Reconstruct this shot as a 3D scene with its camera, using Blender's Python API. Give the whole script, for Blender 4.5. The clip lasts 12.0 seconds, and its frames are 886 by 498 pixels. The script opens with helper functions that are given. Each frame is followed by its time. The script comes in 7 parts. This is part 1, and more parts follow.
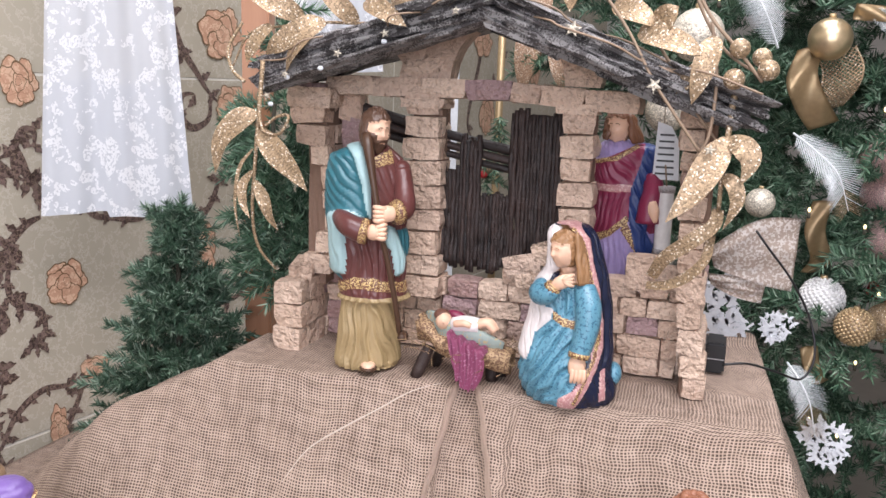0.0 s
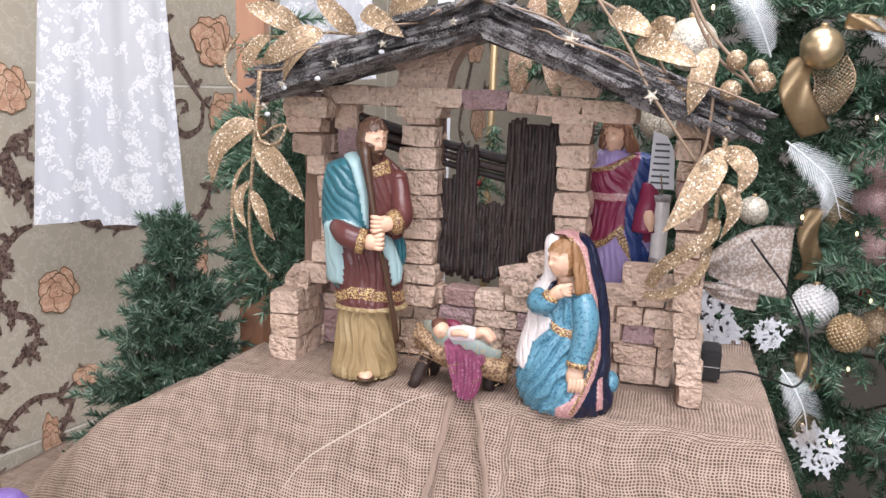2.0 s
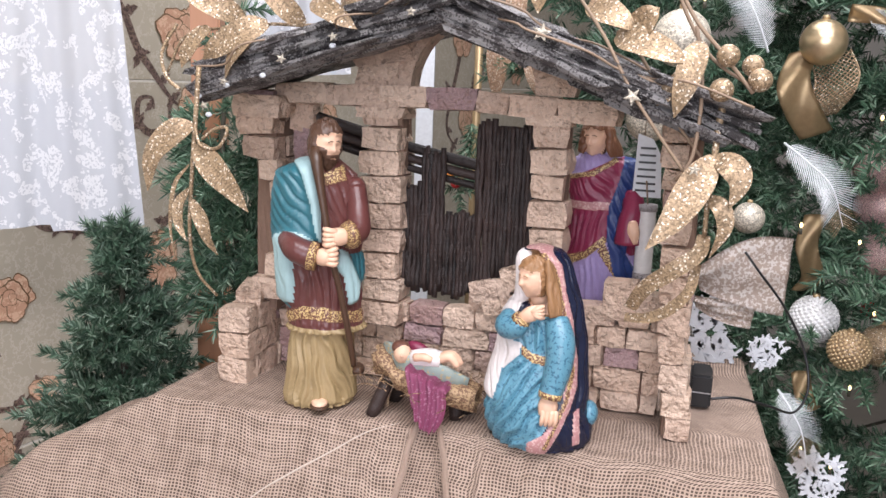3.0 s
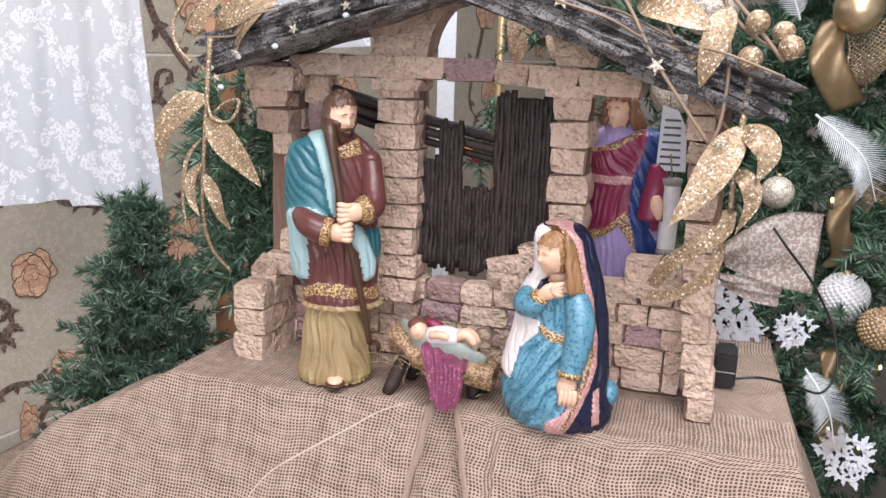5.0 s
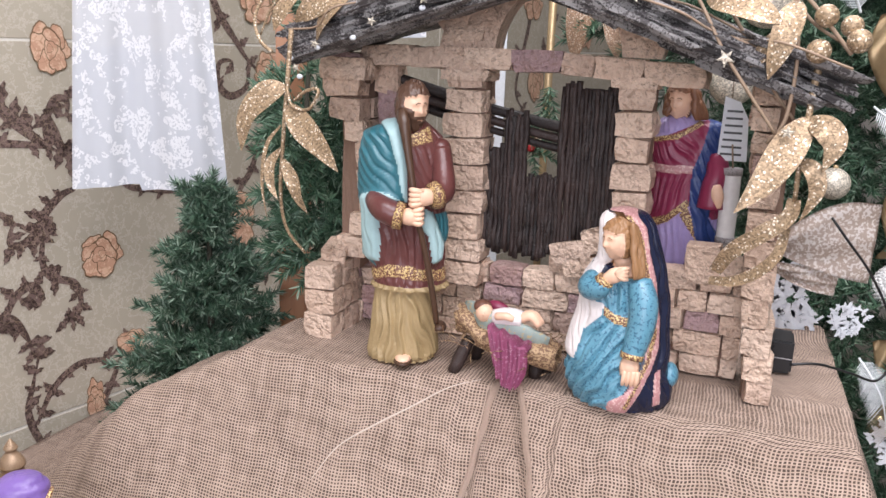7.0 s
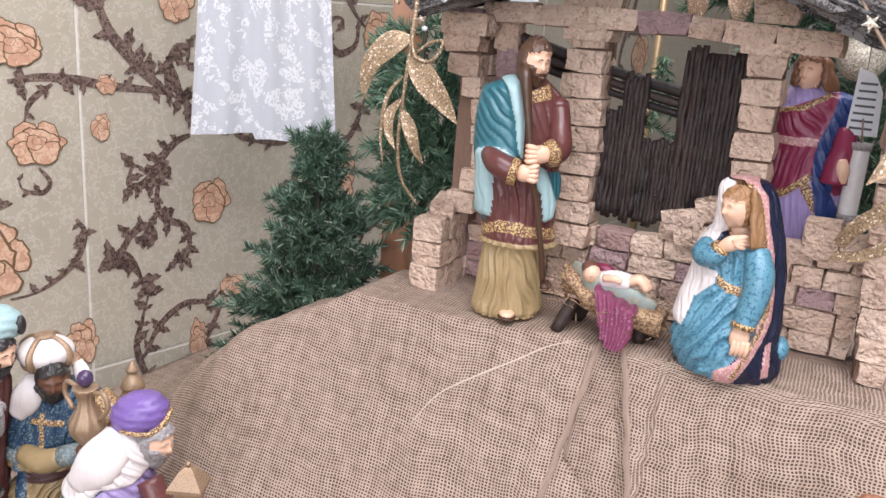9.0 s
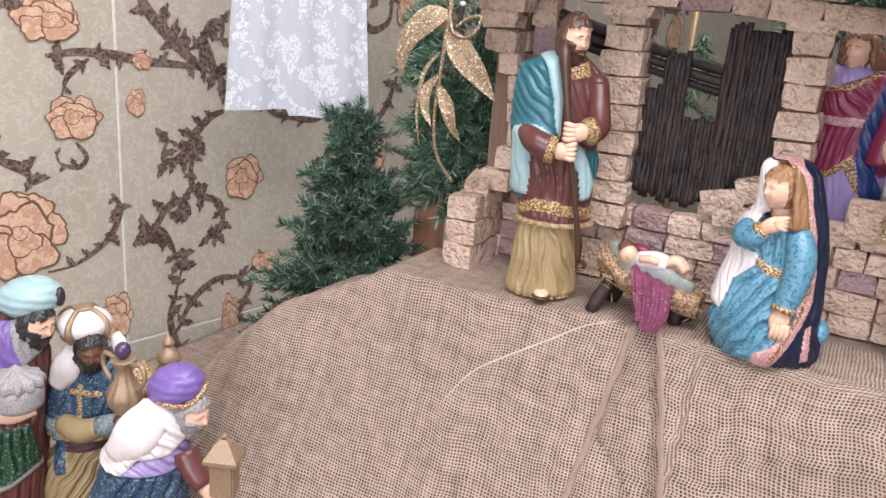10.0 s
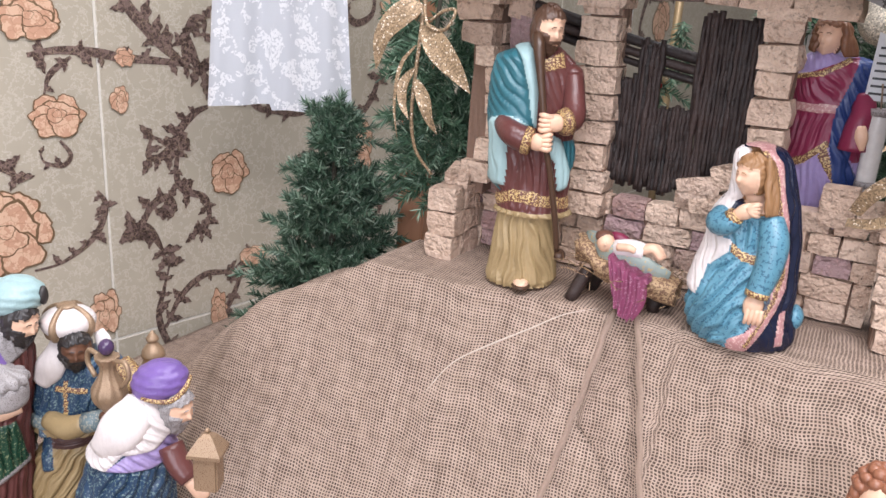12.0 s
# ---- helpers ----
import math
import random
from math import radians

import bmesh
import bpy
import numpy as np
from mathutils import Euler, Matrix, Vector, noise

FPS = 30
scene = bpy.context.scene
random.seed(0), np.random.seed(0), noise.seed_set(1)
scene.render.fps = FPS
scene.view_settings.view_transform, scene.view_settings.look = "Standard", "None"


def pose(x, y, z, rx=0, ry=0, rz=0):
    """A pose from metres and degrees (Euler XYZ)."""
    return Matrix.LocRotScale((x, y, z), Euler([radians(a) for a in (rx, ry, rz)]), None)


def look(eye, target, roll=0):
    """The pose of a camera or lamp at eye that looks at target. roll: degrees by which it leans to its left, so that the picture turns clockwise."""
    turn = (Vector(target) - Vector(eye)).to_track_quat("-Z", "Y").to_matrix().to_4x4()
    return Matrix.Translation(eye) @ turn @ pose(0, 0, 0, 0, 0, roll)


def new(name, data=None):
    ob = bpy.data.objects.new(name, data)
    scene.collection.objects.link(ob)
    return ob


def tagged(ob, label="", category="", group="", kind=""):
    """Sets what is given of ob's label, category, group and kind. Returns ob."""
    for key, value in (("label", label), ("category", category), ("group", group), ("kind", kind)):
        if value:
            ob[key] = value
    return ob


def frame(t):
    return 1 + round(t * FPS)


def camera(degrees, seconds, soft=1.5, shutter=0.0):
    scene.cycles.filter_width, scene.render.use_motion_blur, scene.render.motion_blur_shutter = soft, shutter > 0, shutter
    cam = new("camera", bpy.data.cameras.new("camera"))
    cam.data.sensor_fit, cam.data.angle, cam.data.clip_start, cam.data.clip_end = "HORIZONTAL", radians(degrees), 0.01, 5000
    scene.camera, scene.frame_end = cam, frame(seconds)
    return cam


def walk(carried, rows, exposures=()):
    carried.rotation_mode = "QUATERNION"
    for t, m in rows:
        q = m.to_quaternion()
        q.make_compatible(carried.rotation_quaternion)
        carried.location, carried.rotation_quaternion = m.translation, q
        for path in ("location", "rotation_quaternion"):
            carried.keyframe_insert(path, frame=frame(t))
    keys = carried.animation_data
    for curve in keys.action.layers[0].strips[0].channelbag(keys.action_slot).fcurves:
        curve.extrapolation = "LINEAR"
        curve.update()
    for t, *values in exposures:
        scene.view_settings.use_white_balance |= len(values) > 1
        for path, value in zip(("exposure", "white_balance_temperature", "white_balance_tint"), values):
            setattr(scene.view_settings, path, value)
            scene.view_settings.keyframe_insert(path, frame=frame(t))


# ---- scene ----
cam = camera(56.5, 12.0)
PATH = [
    (0, (0.257, 0.142, 1.238), (-0.34, 2.01, 0.843), 2.0),
    (0.5, (0.259, 0.137, 1.241), (-0.335, 2.007, 0.852), 2.1),
    (1, (0.259, 0.132, 1.243), (-0.328, 2.005, 0.858), 2.1),
    (1.5, (0.251, 0.126, 1.24), (-0.332, 2.002, 0.861), 2.1),
    (2, (0.247, 0.139, 1.245), (-0.326, 2.017, 0.86), 2.0),
    (2.5, (0.253, 0.195, 1.251), (-0.32, 2.071, 0.863), 2.1),
    (3, (0.256, 0.25, 1.251), (-0.311, 2.126, 0.852), 2.1),
    (3.2, (0.254, 0.266, 1.247), (-0.312, 2.142, 0.845), 2.1),
    (4.8, (0.26, 0.277, 1.25), (-0.347, 2.127, 0.791), 1.8),
    (5, (0.258, 0.273, 1.248), (-0.36, 2.118, 0.787), 1.8),
    (5.5, (0.257, 0.26, 1.249), (-0.362, 2.104, 0.782), 1.8),
    (6, (0.26, 0.251, 1.247), (-0.365, 2.091, 0.774), 1.8),
    (6.5, (0.248, 0.238, 1.245), (-0.39, 2.071, 0.765), 2.0),
    (7, (0.236, 0.224, 1.248), (-0.458, 2.036, 0.763), 2.0),
    (7.5, (0.229, 0.215, 1.242), (-0.51, 2.007, 0.747), 3.0),
    (7.7, (0.223, 0.21, 1.24), (-0.535, 1.991, 0.738), 3.3),
    (9.5, (0.207, 0.195, 1.224), (-0.681, 1.891, 0.644), 4.4),
    (10, (0.201, 0.194, 1.223), (-0.706, 1.87, 0.616), 4.5),
    (10.5, (0.202, 0.191, 1.223), (-0.712, 1.856, 0.597), 4.5),
    (11, (0.206, 0.188, 1.227), (-0.707, 1.85, 0.592), 4.2),
    (11.5, (0.214, 0.19, 1.229), (-0.69, 1.858, 0.595), 3.9),
    (12, (0.221, 0.196, 1.228), (-0.671, 1.872, 0.601), 3.6),
]
walk(cam, [(t, look(eye, target, roll)) for t, eye, target, roll in PATH])

# ---- light ----
world = bpy.data.worlds.new("world")
scene.world = world
world.use_nodes = True
world.node_tree.nodes["Background"].inputs[0].default_value = (0.9, 0.95, 1.0, 1)
world.node_tree.nodes["Background"].inputs[1].default_value = 0.3
scene.view_settings.exposure = 0.0


def area_lamp(name, m, sx, sy, watts, colour):
    data = bpy.data.lights.new(name, "AREA")
    data.shape, data.size, data.size_y, data.energy, data.color = "RECTANGLE", sx, sy, watts, colour
    ob = new(name, data)
    ob.matrix_basis = m
    return ob


# Overhead room light is assumed and unseen; no panels are built.
area_lamp("unseen_overhead_light", look((0.5, 0.1, 2.62), (0.3, 0.5, 0)), 1.6, 1.2, 66, (0.955, 0.935, 1.0))
# Second overhead lamp, added further back to brighten the tree.
area_lamp("unseen_overhead_light", look((0.15, 1.6, 2.62), (0.15, 1.6, 0)), 1.2, 0.9, 32, (0.955, 0.94, 1.0))
# Fill added behind the viewer to brighten stable and figures; no window there.
area_lamp("front_fill_light", look((0.6, -2.4, 1.7), (0.0, 1.0, 1.0)), 2.6, 1.8, 96, (0.875, 0.885, 1.0))


# ---- materials ----
class Nodes:
    """Short hand for building one node material."""

    def __init__(self, name):
        self.mat = bpy.data.materials.new(name)
        self.mat.use_nodes = True
        self.tree = self.mat.node_tree
        self.bsdf = self.tree.nodes["Principled BSDF"]

    def add(self, kind, **values):
        node = self.tree.nodes.new(kind)
        for key, value in values.items():
            if key in node.inputs:
                node.inputs[key].default_value = value
        return node

    def link(self, a, b):
        self.tree.links.new(a, b)

    def math(self, op, a, b=0.5, c=0.5):
        node = self.tree.nodes.new("ShaderNodeMath")
        node.operation = op
        for slot, v in zip(node.inputs, (a, b, c)):
            if isinstance(v, (int, float)):
                slot.default_value = v
            else:
                self.link(v, slot)
        return node.outputs[0]

    def noise(self, scale, detail=4.0, coord=None, rough=0.55):
        node = self.add("ShaderNodeTexNoise", Scale=scale, Detail=detail, Roughness=rough)
        if coord is not None:
            self.link(coord, node.inputs["Vector"])
        return node.outputs["Fac"]

    def coord(self, kind="Object"):
        return self.tree.nodes.new("ShaderNodeTexCoord").outputs[kind]

    def scaled(self, vec, x, y, z):
        node = self.tree.nodes.new("ShaderNodeMapping")
        node.inputs["Scale"].default_value = (x, y, z)
        self.link(vec, node.inputs["Vector"])
        return node.outputs[0]

    def ramp(self, fac, stops):
        node = self.tree.nodes.new("ShaderNodeValToRGB")
        el = node.color_ramp.elements
        while len(el) < len(stops):
            el.new(0.5)
        for e, (at, c) in zip(el, stops):
            e.position, e.color = at, (*c, 1)
        self.link(fac, node.inputs[0])
        return node.outputs[0]

    def mix(self, fac, a, b, blend="MIX"):
        node = self.tree.nodes.new("ShaderNodeMix")
        node.data_type, node.blend_type = "RGBA", blend
        for slot, v in ((node.inputs[0], fac), (node.inputs[6], a), (node.inputs[7], b)):
            if isinstance(v, (int, float)):
                slot.default_value = v
            elif isinstance(v, tuple):
                slot.default_value = (*v, 1)
            else:
                self.link(v, slot)
        return node.outputs[2]

    def bump(self, height, strength, distance):
        node = self.add("ShaderNodeBump", Strength=strength, Distance=distance)
        self.link(height, node.inputs["Height"])
        self.link(node.outputs[0], self.bsdf.inputs["Normal"])

    def base(self, colour, rough=0.6, metal=0.0):
        if isinstance(colour, tuple):
            self.bsdf.inputs["Base Color"].default_value = (*colour, 1)
        else:
            self.link(colour, self.bsdf.inputs["Base Color"])
        if isinstance(rough, (int, float)):
            self.bsdf.inputs["Roughness"].default_value = rough
        else:
            self.link(rough, self.bsdf.inputs["Roughness"])
        self.bsdf.inputs["Metallic"].default_value = metal
        return self.mat


def lit(c, k):
    return tuple(min(1.0, v * k) for v in c)


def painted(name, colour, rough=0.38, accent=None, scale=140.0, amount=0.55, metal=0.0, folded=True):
    """Hand-painted resin: hand-brushed variation in broad patches, fine grain, and a worn or patterned second colour.
    folded: upright streaks paint fold shading into the colour.
    """
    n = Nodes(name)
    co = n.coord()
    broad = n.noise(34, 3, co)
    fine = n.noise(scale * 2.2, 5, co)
    fold_streak = n.noise(1.0, 3, n.scaled(co, 260, 260, 40), 0.6)
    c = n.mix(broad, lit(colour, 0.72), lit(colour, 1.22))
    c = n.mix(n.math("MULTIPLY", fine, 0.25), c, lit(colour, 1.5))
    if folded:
        # Darker upright streaks put the look of shaded folds into the colour.
        c = n.mix(n.math("MULTIPLY", fold_streak, 0.45), c, lit(colour, 0.62))
        n.bump(n.math("ADD", n.math("MULTIPLY", fold_streak, 0.8), n.math("MULTIPLY", fine, 0.3)), 0.5, 0.0014)
    else:
        n.bump(n.math("ADD", fine, broad), 0.3, 0.0010)
    if accent:
        m = n.math("GREATER_THAN", n.noise(scale, 2, co), amount)
        c = n.mix(m, c, accent)
    return n.base(c, rough, metal)


def burlap_material():
    n = Nodes("burlap")
    uv = n.coord("UV")
    wob = n.add("ShaderNodeTexNoise", Scale=9.0, Detail=3.0)
    n.link(uv, wob.inputs["Vector"])
    fine = n.add("ShaderNodeTexNoise", Scale=70.0, Detail=2.0)
    n.link(uv, fine.inputs["Vector"])
    sep = n.tree.nodes.new("ShaderNodeSeparateXYZ")
    n.link(uv, sep.inputs[0])
    sw = n.tree.nodes.new("ShaderNodeSeparateXYZ")
    n.link(wob.outputs["Color"], sw.inputs[0])
    sf = n.tree.nodes.new("ShaderNodeSeparateXYZ")
    n.link(fine.outputs["Color"], sf.inputs[0])
    middle = n.add("ShaderNodeTexNoise", Scale=30.0, Detail=2.0)
    n.link(uv, middle.inputs["Vector"])
    sm = n.tree.nodes.new("ShaderNodeSeparateXYZ")
    n.link(middle.outputs["Color"], sm.inputs[0])
    masks = []
    ids = []
    for axis in (0, 1):
        p = n.math("ADD", sep.outputs[axis], n.math("MULTIPLY", sw.outputs[axis], 0.014))
        p = n.math("ADD", p, n.math("MULTIPLY", sm.outputs[axis], 0.0035))
        p = n.math("ADD", p, n.math("MULTIPLY", sf.outputs[axis], 0.0026))
        k = n.math("MULTIPLY", p, 1 / (0.0041 if axis == 0 else 0.0037))
        tri = n.math("PINGPONG", k, 0.5)
        thick = n.math("ADD", n.math("MULTIPLY_ADD", sf.outputs[2], 0.24, 0.125), n.math("MULTIPLY", n.noise(24, 3, uv), 0.11))
        up = n.tree.nodes.new("ShaderNodeMapRange")
        up.interpolation_type = "SMOOTHSTEP"
        n.link(tri, up.inputs[0])
        n.link(n.math("SUBTRACT", thick, 0.07), up.inputs[1])
        n.link(n.math("ADD", thick, 0.07), up.inputs[2])
        masks.append(up.outputs[0])
        cell = n.tree.nodes.new("ShaderNodeTexWhiteNoise")
        cell.noise_dimensions = "1D"
        n.link(n.math("FLOOR", n.math("ADD", k, 0.5)), cell.inputs["W"])
        ids.append(cell.outputs["Value"])
    thread = n.math("MAXIMUM", masks[0], masks[1])
    tone = n.mix(n.math("MULTIPLY_ADD", ids[0], 0.5, n.math("MULTIPLY", ids[1], 0.5)), (0.26, 0.182, 0.138), (0.68, 0.53, 0.44))
    tone = n.mix(n.noise(5, 3, uv), tone, (0.45, 0.335, 0.265))
    fib = n.noise(900, 2, uv)
    tone = n.mix(n.math("MULTIPLY", fib, 0.5), tone, (0.34, 0.25, 0.185))
    n.bump(n.math("ADD", thread, n.math("MULTIPLY", fib, 0.3)), 0.7, 0.0012)
    return n.base(n.mix(thread, (0.075, 0.048, 0.035), tone), 0.9)


def brick_material(name, tint=0.0):
    n = Nodes(name)
    info = n.tree.nodes.new("ShaderNodeObjectInfo")
    co = n.coord()
    g = n.tree.nodes.new("ShaderNodeNewGeometry")
    pos = g.outputs["Position"]
    c = n.ramp(info.outputs["Random"], [(0.0, (0.80, 0.575, 0.435)), (0.35, (0.92, 0.70, 0.545)), (0.6, (0.74, 0.54, 0.42)), (0.80, (0.87, 0.665, 0.52)), (0.88, (0.44, 0.27, 0.26)), (1.0, (0.49, 0.34, 0.36))])
    blotch = n.noise(55, 4, pos)
    c = n.mix(n.math("MULTIPLY", n.math("MULTIPLY", blotch, blotch), 0.8), c, (0.34, 0.225, 0.165))
    speck = n.math("GREATER_THAN", n.noise(700, 2, pos), 0.66)
    c = n.mix(n.math("MULTIPLY", speck, 0.55), c, (0.8, 0.7, 0.6))
    crack = n.add("ShaderNodeTexVoronoi", Scale=46.0)
    crack.feature = "DISTANCE_TO_EDGE"
    n.link(pos, crack.inputs["Vector"])
    line = n.math("LESS_THAN", crack.outputs["Distance"], 0.008)
    c = n.mix(n.math("MULTIPLY", line, n.math("GREATER_THAN", blotch, 0.64)), c, (0.10, 0.06, 0.04))
    pit = n.math("GREATER_THAN", n.math("ADD", n.math("MULTIPLY", n.noise(150, 4, pos, 0.65), 0.7), n.math("MULTIPLY", n.noise(38, 2, pos), 0.3)), 0.575)
    c = n.mix(n.math("MULTIPLY", pit, 0.38), c, (0.25, 0.15, 0.10))
    n.bump(n.math("ADD", n.noise(260, 5, pos), n.math("ADD", n.math("MULTIPLY", blotch, 1.6), n.math("MULTIPLY", n.noise(110, 3, pos), 1.4))), 1.0, 0.0058)
    return n.base(c, n.math("MULTIPLY_ADD", blotch, 0.35, 0.22))


def bark_material(name, dark, light, frost):
    n = Nodes(name)
    info = n.tree.nodes.new("ShaderNodeObjectInfo")
    g = n.tree.nodes.new("ShaderNodeNewGeometry")
    pos = g.outputs["Position"]
    co = n.coord()
    streak = n.noise(1.0, 6, n.scaled(co, 3, 16, 16), 0.7)
    grain = n.noise(420, 3, pos)
    c = n.ramp(n.math("MULTIPLY_ADD", info.outputs["Random"], 0.3, n.math("MULTIPLY", streak, 0.8)), [(0.3, dark), (0.75, light)])
    fr = n.math("GREATER_THAN", n.math("ADD", n.math("MULTIPLY", n.noise(60, 3, pos), 0.6), n.math("MULTIPLY", grain, 0.6)), 0.68 - 0.12 * frost)
    c = n.mix(n.math("MULTIPLY", fr, 0.75 * frost), c, (0.55, 0.53, 0.52))
    n.bump(n.math("ADD", streak, n.math("MULTIPLY", grain, 0.4)), 0.9, 0.004)
    return n.base(c, 0.55)


def glitter(name, colour, rough=0.3, metal=0.75, scale=900.0):
    n = Nodes(name)
    g = n.tree.nodes.new("ShaderNodeNewGeometry")
    pos = g.outputs["Position"]
    v = n.add("ShaderNodeTexVoronoi", Scale=scale)
    n.link(pos, v.inputs["Vector"])
    sp = n.tree.nodes.new("ShaderNodeSeparateXYZ")
    n.link(v.outputs["Color"], sp.inputs[0])
    broad = n.noise(40, 3, pos)
    c = n.mix(sp.outputs[0], lit(colour, 0.45), lit(colour, 1.5))
    c = n.mix(n.math("GREATER_THAN", sp.outputs[1], 0.93), c, (0.95, 0.85, 0.70))
    c = n.mix(n.math("MULTIPLY", broad, 0.3), c, lit(colour, 0.6))
    n.bump(sp.outputs[2], 0.7, 0.0009)
    return n.base(c, rough, metal)


def needle_material(name, dark, light, tip):
    n = Nodes(name)
    g = n.tree.nodes.new("ShaderNodeNewGeometry")
    c = n.ramp(g.outputs["Random Per Island"], [(0.0, dark), (0.7, light), (1.0, tip)])
    c = n.mix(n.math("MULTIPLY", n.noise(14, 3, g.outputs["Position"]), 0.5), c, dark)
    return n.base(c, 0.5)


def tile_material():
    n = Nodes("glazed_tile")
    g = n.tree.nodes.new("ShaderNodeNewGeometry")
    pos = g.outputs["Position"]
    a = n.noise(5, 5, pos, 0.6)
    b = n.noise(26, 6, pos, 0.7)
    c = n.mix(a, (0.385, 0.34, 0.265), (0.55, 0.495, 0.40))
    vein = n.math("LESS_THAN", n.math("ABSOLUTE", n.math("SUBTRACT", b, 0.5)), 0.018)
    c = n.mix(n.math("MULTIPLY", vein, 0.35), c, (0.70, 0.65, 0.56))
    n.bump(a, 0.03, 0.002)
    return n.base(c, n.math("MULTIPLY_ADD", b, 0.12, 0.16))


def printed(name, dark, light, gold, scale=60.0):
    """A printed ornament: mottled ink with a thin metallic edge colour scattered in it."""
    n = Nodes(name)
    g = n.tree.nodes.new("ShaderNodeNewGeometry")
    pos = g.outputs["Position"]
    c = n.mix(n.math("GREATER_THAN", n.noise(scale, 4, pos, 0.7), 0.5), dark, light)
    v = n.add("ShaderNodeTexVoronoi", Scale=scale * 0.9)
    v.feature = "DISTANCE_TO_EDGE"
    n.link(pos, v.inputs["Vector"])
    c = n.mix(n.math("MULTIPLY", n.math("LESS_THAN", v.outputs["Distance"], 0.03), 0.4), c, gold)
    return n.base(c, 0.3)


def lace_material(name, strength):
    """Sheer white tulle with a denser embroidered floral pattern."""
    n = Nodes(name)
    uv = n.coord("UV")
    big = n.add("ShaderNodeTexVoronoi", Scale=26.0)
    wn = n.add("ShaderNodeTexNoise", Scale=26.0, Detail=3.0)
    n.link(uv, wn.inputs["Vector"])
    n.link(n.mix(0.12, uv, wn.outputs["Color"]), big.inputs["Vector"])
    petals = n.math("MULTIPLY", n.math("LESS_THAN", big.outputs["Distance"], 0.46), n.math("GREATER_THAN", n.noise(190, 2, uv), 0.45))
    patch = n.math("GREATER_THAN", n.noise(9, 2, uv), 0.38)
    pattern = n.math("MULTIPLY", petals, patch)
    sep = n.tree.nodes.new("ShaderNodeSeparateXYZ")
    n.link(uv, sep.inputs[0])
    net = n.math("MAXIMUM", n.math("GREATER_THAN", n.math("PINGPONG", n.math("MULTIPLY", sep.outputs[0], 420), 0.5), 0.22), n.math("GREATER_THAN", n.math("PINGPONG", n.math("MULTIPLY", sep.outputs[1], 420), 0.5), 0.22))
    alpha = n.math("ADD", n.math("MULTIPLY_ADD", net, 0.06, strength - 0.14), n.math("MULTIPLY", pattern, 0.3))
    n.link(n.math("MINIMUM", alpha, 1.0), n.bsdf.inputs["Alpha"])
    n.bump(pattern, 0.4, 0.001)
    c = n.mix(pattern, (0.58, 0.60, 0.64), (0.67, 0.675, 0.69))
    return n.base(c, 0.8)


def plain(name, colour, rough=0.5, metal=0.0, scale=120.0):
    n = Nodes(name)
    co = n.tree.nodes.new("ShaderNodeNewGeometry").outputs["Position"]
    f = n.noise(scale, 4, co)
    n.bump(f, 0.15, 0.001)
    return n.base(n.mix(f, lit(colour, 0.82), lit(colour, 1.16)), rough, metal)


def wood_material():
    n = Nodes("orange_wood")
    co = n.tree.nodes.new("ShaderNodeNewGeometry").outputs["Position"]
    f = n.noise(1.0, 6, n.scaled(co, 70, 70, 5), 0.65)
    n.bump(f, 0.2, 0.001)
    return n.base(n.mix(f, (0.30, 0.13, 0.065), (0.47, 0.24, 0.13)), 0.45)


HEM = plain("burlap_hem", (0.55, 0.418, 0.335), 0.9, 0, 520)
BURLAP, BRICK, TILE, WOOD = burlap_material(), brick_material("stable_brick"), tile_material(), wood_material()
MORTAR = plain("mortar", (0.20, 0.125, 0.09), 0.9, 0, 200)
BARK = bark_material("roof_bark", (0.010, 0.009, 0.010), (0.13, 0.115, 0.115), 0.65)
STICK = bark_material("fence_bark", (0.005, 0.0035, 0.0035), (0.042, 0.024, 0.020), 0.03)
GOLD = glitter("gold_glitter", (0.36, 0.255, 0.155), 0.45, 0.35, 620.0)
BRONZE = glitter("bronze_glitter", (0.30, 0.19, 0.12), 0.5, 0.3)
CHAMPAGNE = glitter("champagne_glitter", (0.56, 0.51, 0.42), 0.45, 0.25, 500.0)
SATIN_GOLD = plain("satin_gold", (0.48, 0.35, 0.20), 0.42, 0.55)
GOLD_BALL = plain("matt_gold_ball", (0.66, 0.51, 0.32), 0.33, 0.85)
WHITE = plain("white_paint", (0.66, 0.68, 0.71), 0.45)
PEARL = plain("pearl_white", (0.74, 0.73, 0.72), 0.25)
FEATHER = plain("white_feather", (0.66, 0.69, 0.70), 0.7)
PINE = needle_material("pine_needles", (0.026, 0.066, 0.038), (0.105, 0.195, 0.115), (0.32, 0.42, 0.31))
PINE_BLUE = needle_material("blue_pine_needles", (0.024, 0.058, 0.035), (0.11, 0.19, 0.12), (0.38, 0.47, 0.37))
TWIG = plain("twig_brown", (0.27, 0.19, 0.13), 0.7)
TRUNK = plain("tree_wire_trunk", (0.05, 0.045, 0.03), 0.8)
BLACK = plain("black_plastic", (0.012, 0.012, 0.013), 0.4)
LACE = lace_material("white_lace", 0.86)
BEIGE_LACE = painted("beige_lace_ribbon", (0.52, 0.42, 0.35), 0.7, (0.80, 0.74, 0.70), 230.0, 0.52, 0.0, False)
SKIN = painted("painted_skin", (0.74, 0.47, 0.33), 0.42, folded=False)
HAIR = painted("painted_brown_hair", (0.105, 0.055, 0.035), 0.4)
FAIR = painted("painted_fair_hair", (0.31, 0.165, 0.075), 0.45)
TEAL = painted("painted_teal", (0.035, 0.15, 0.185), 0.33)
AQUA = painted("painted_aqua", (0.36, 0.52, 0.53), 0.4)
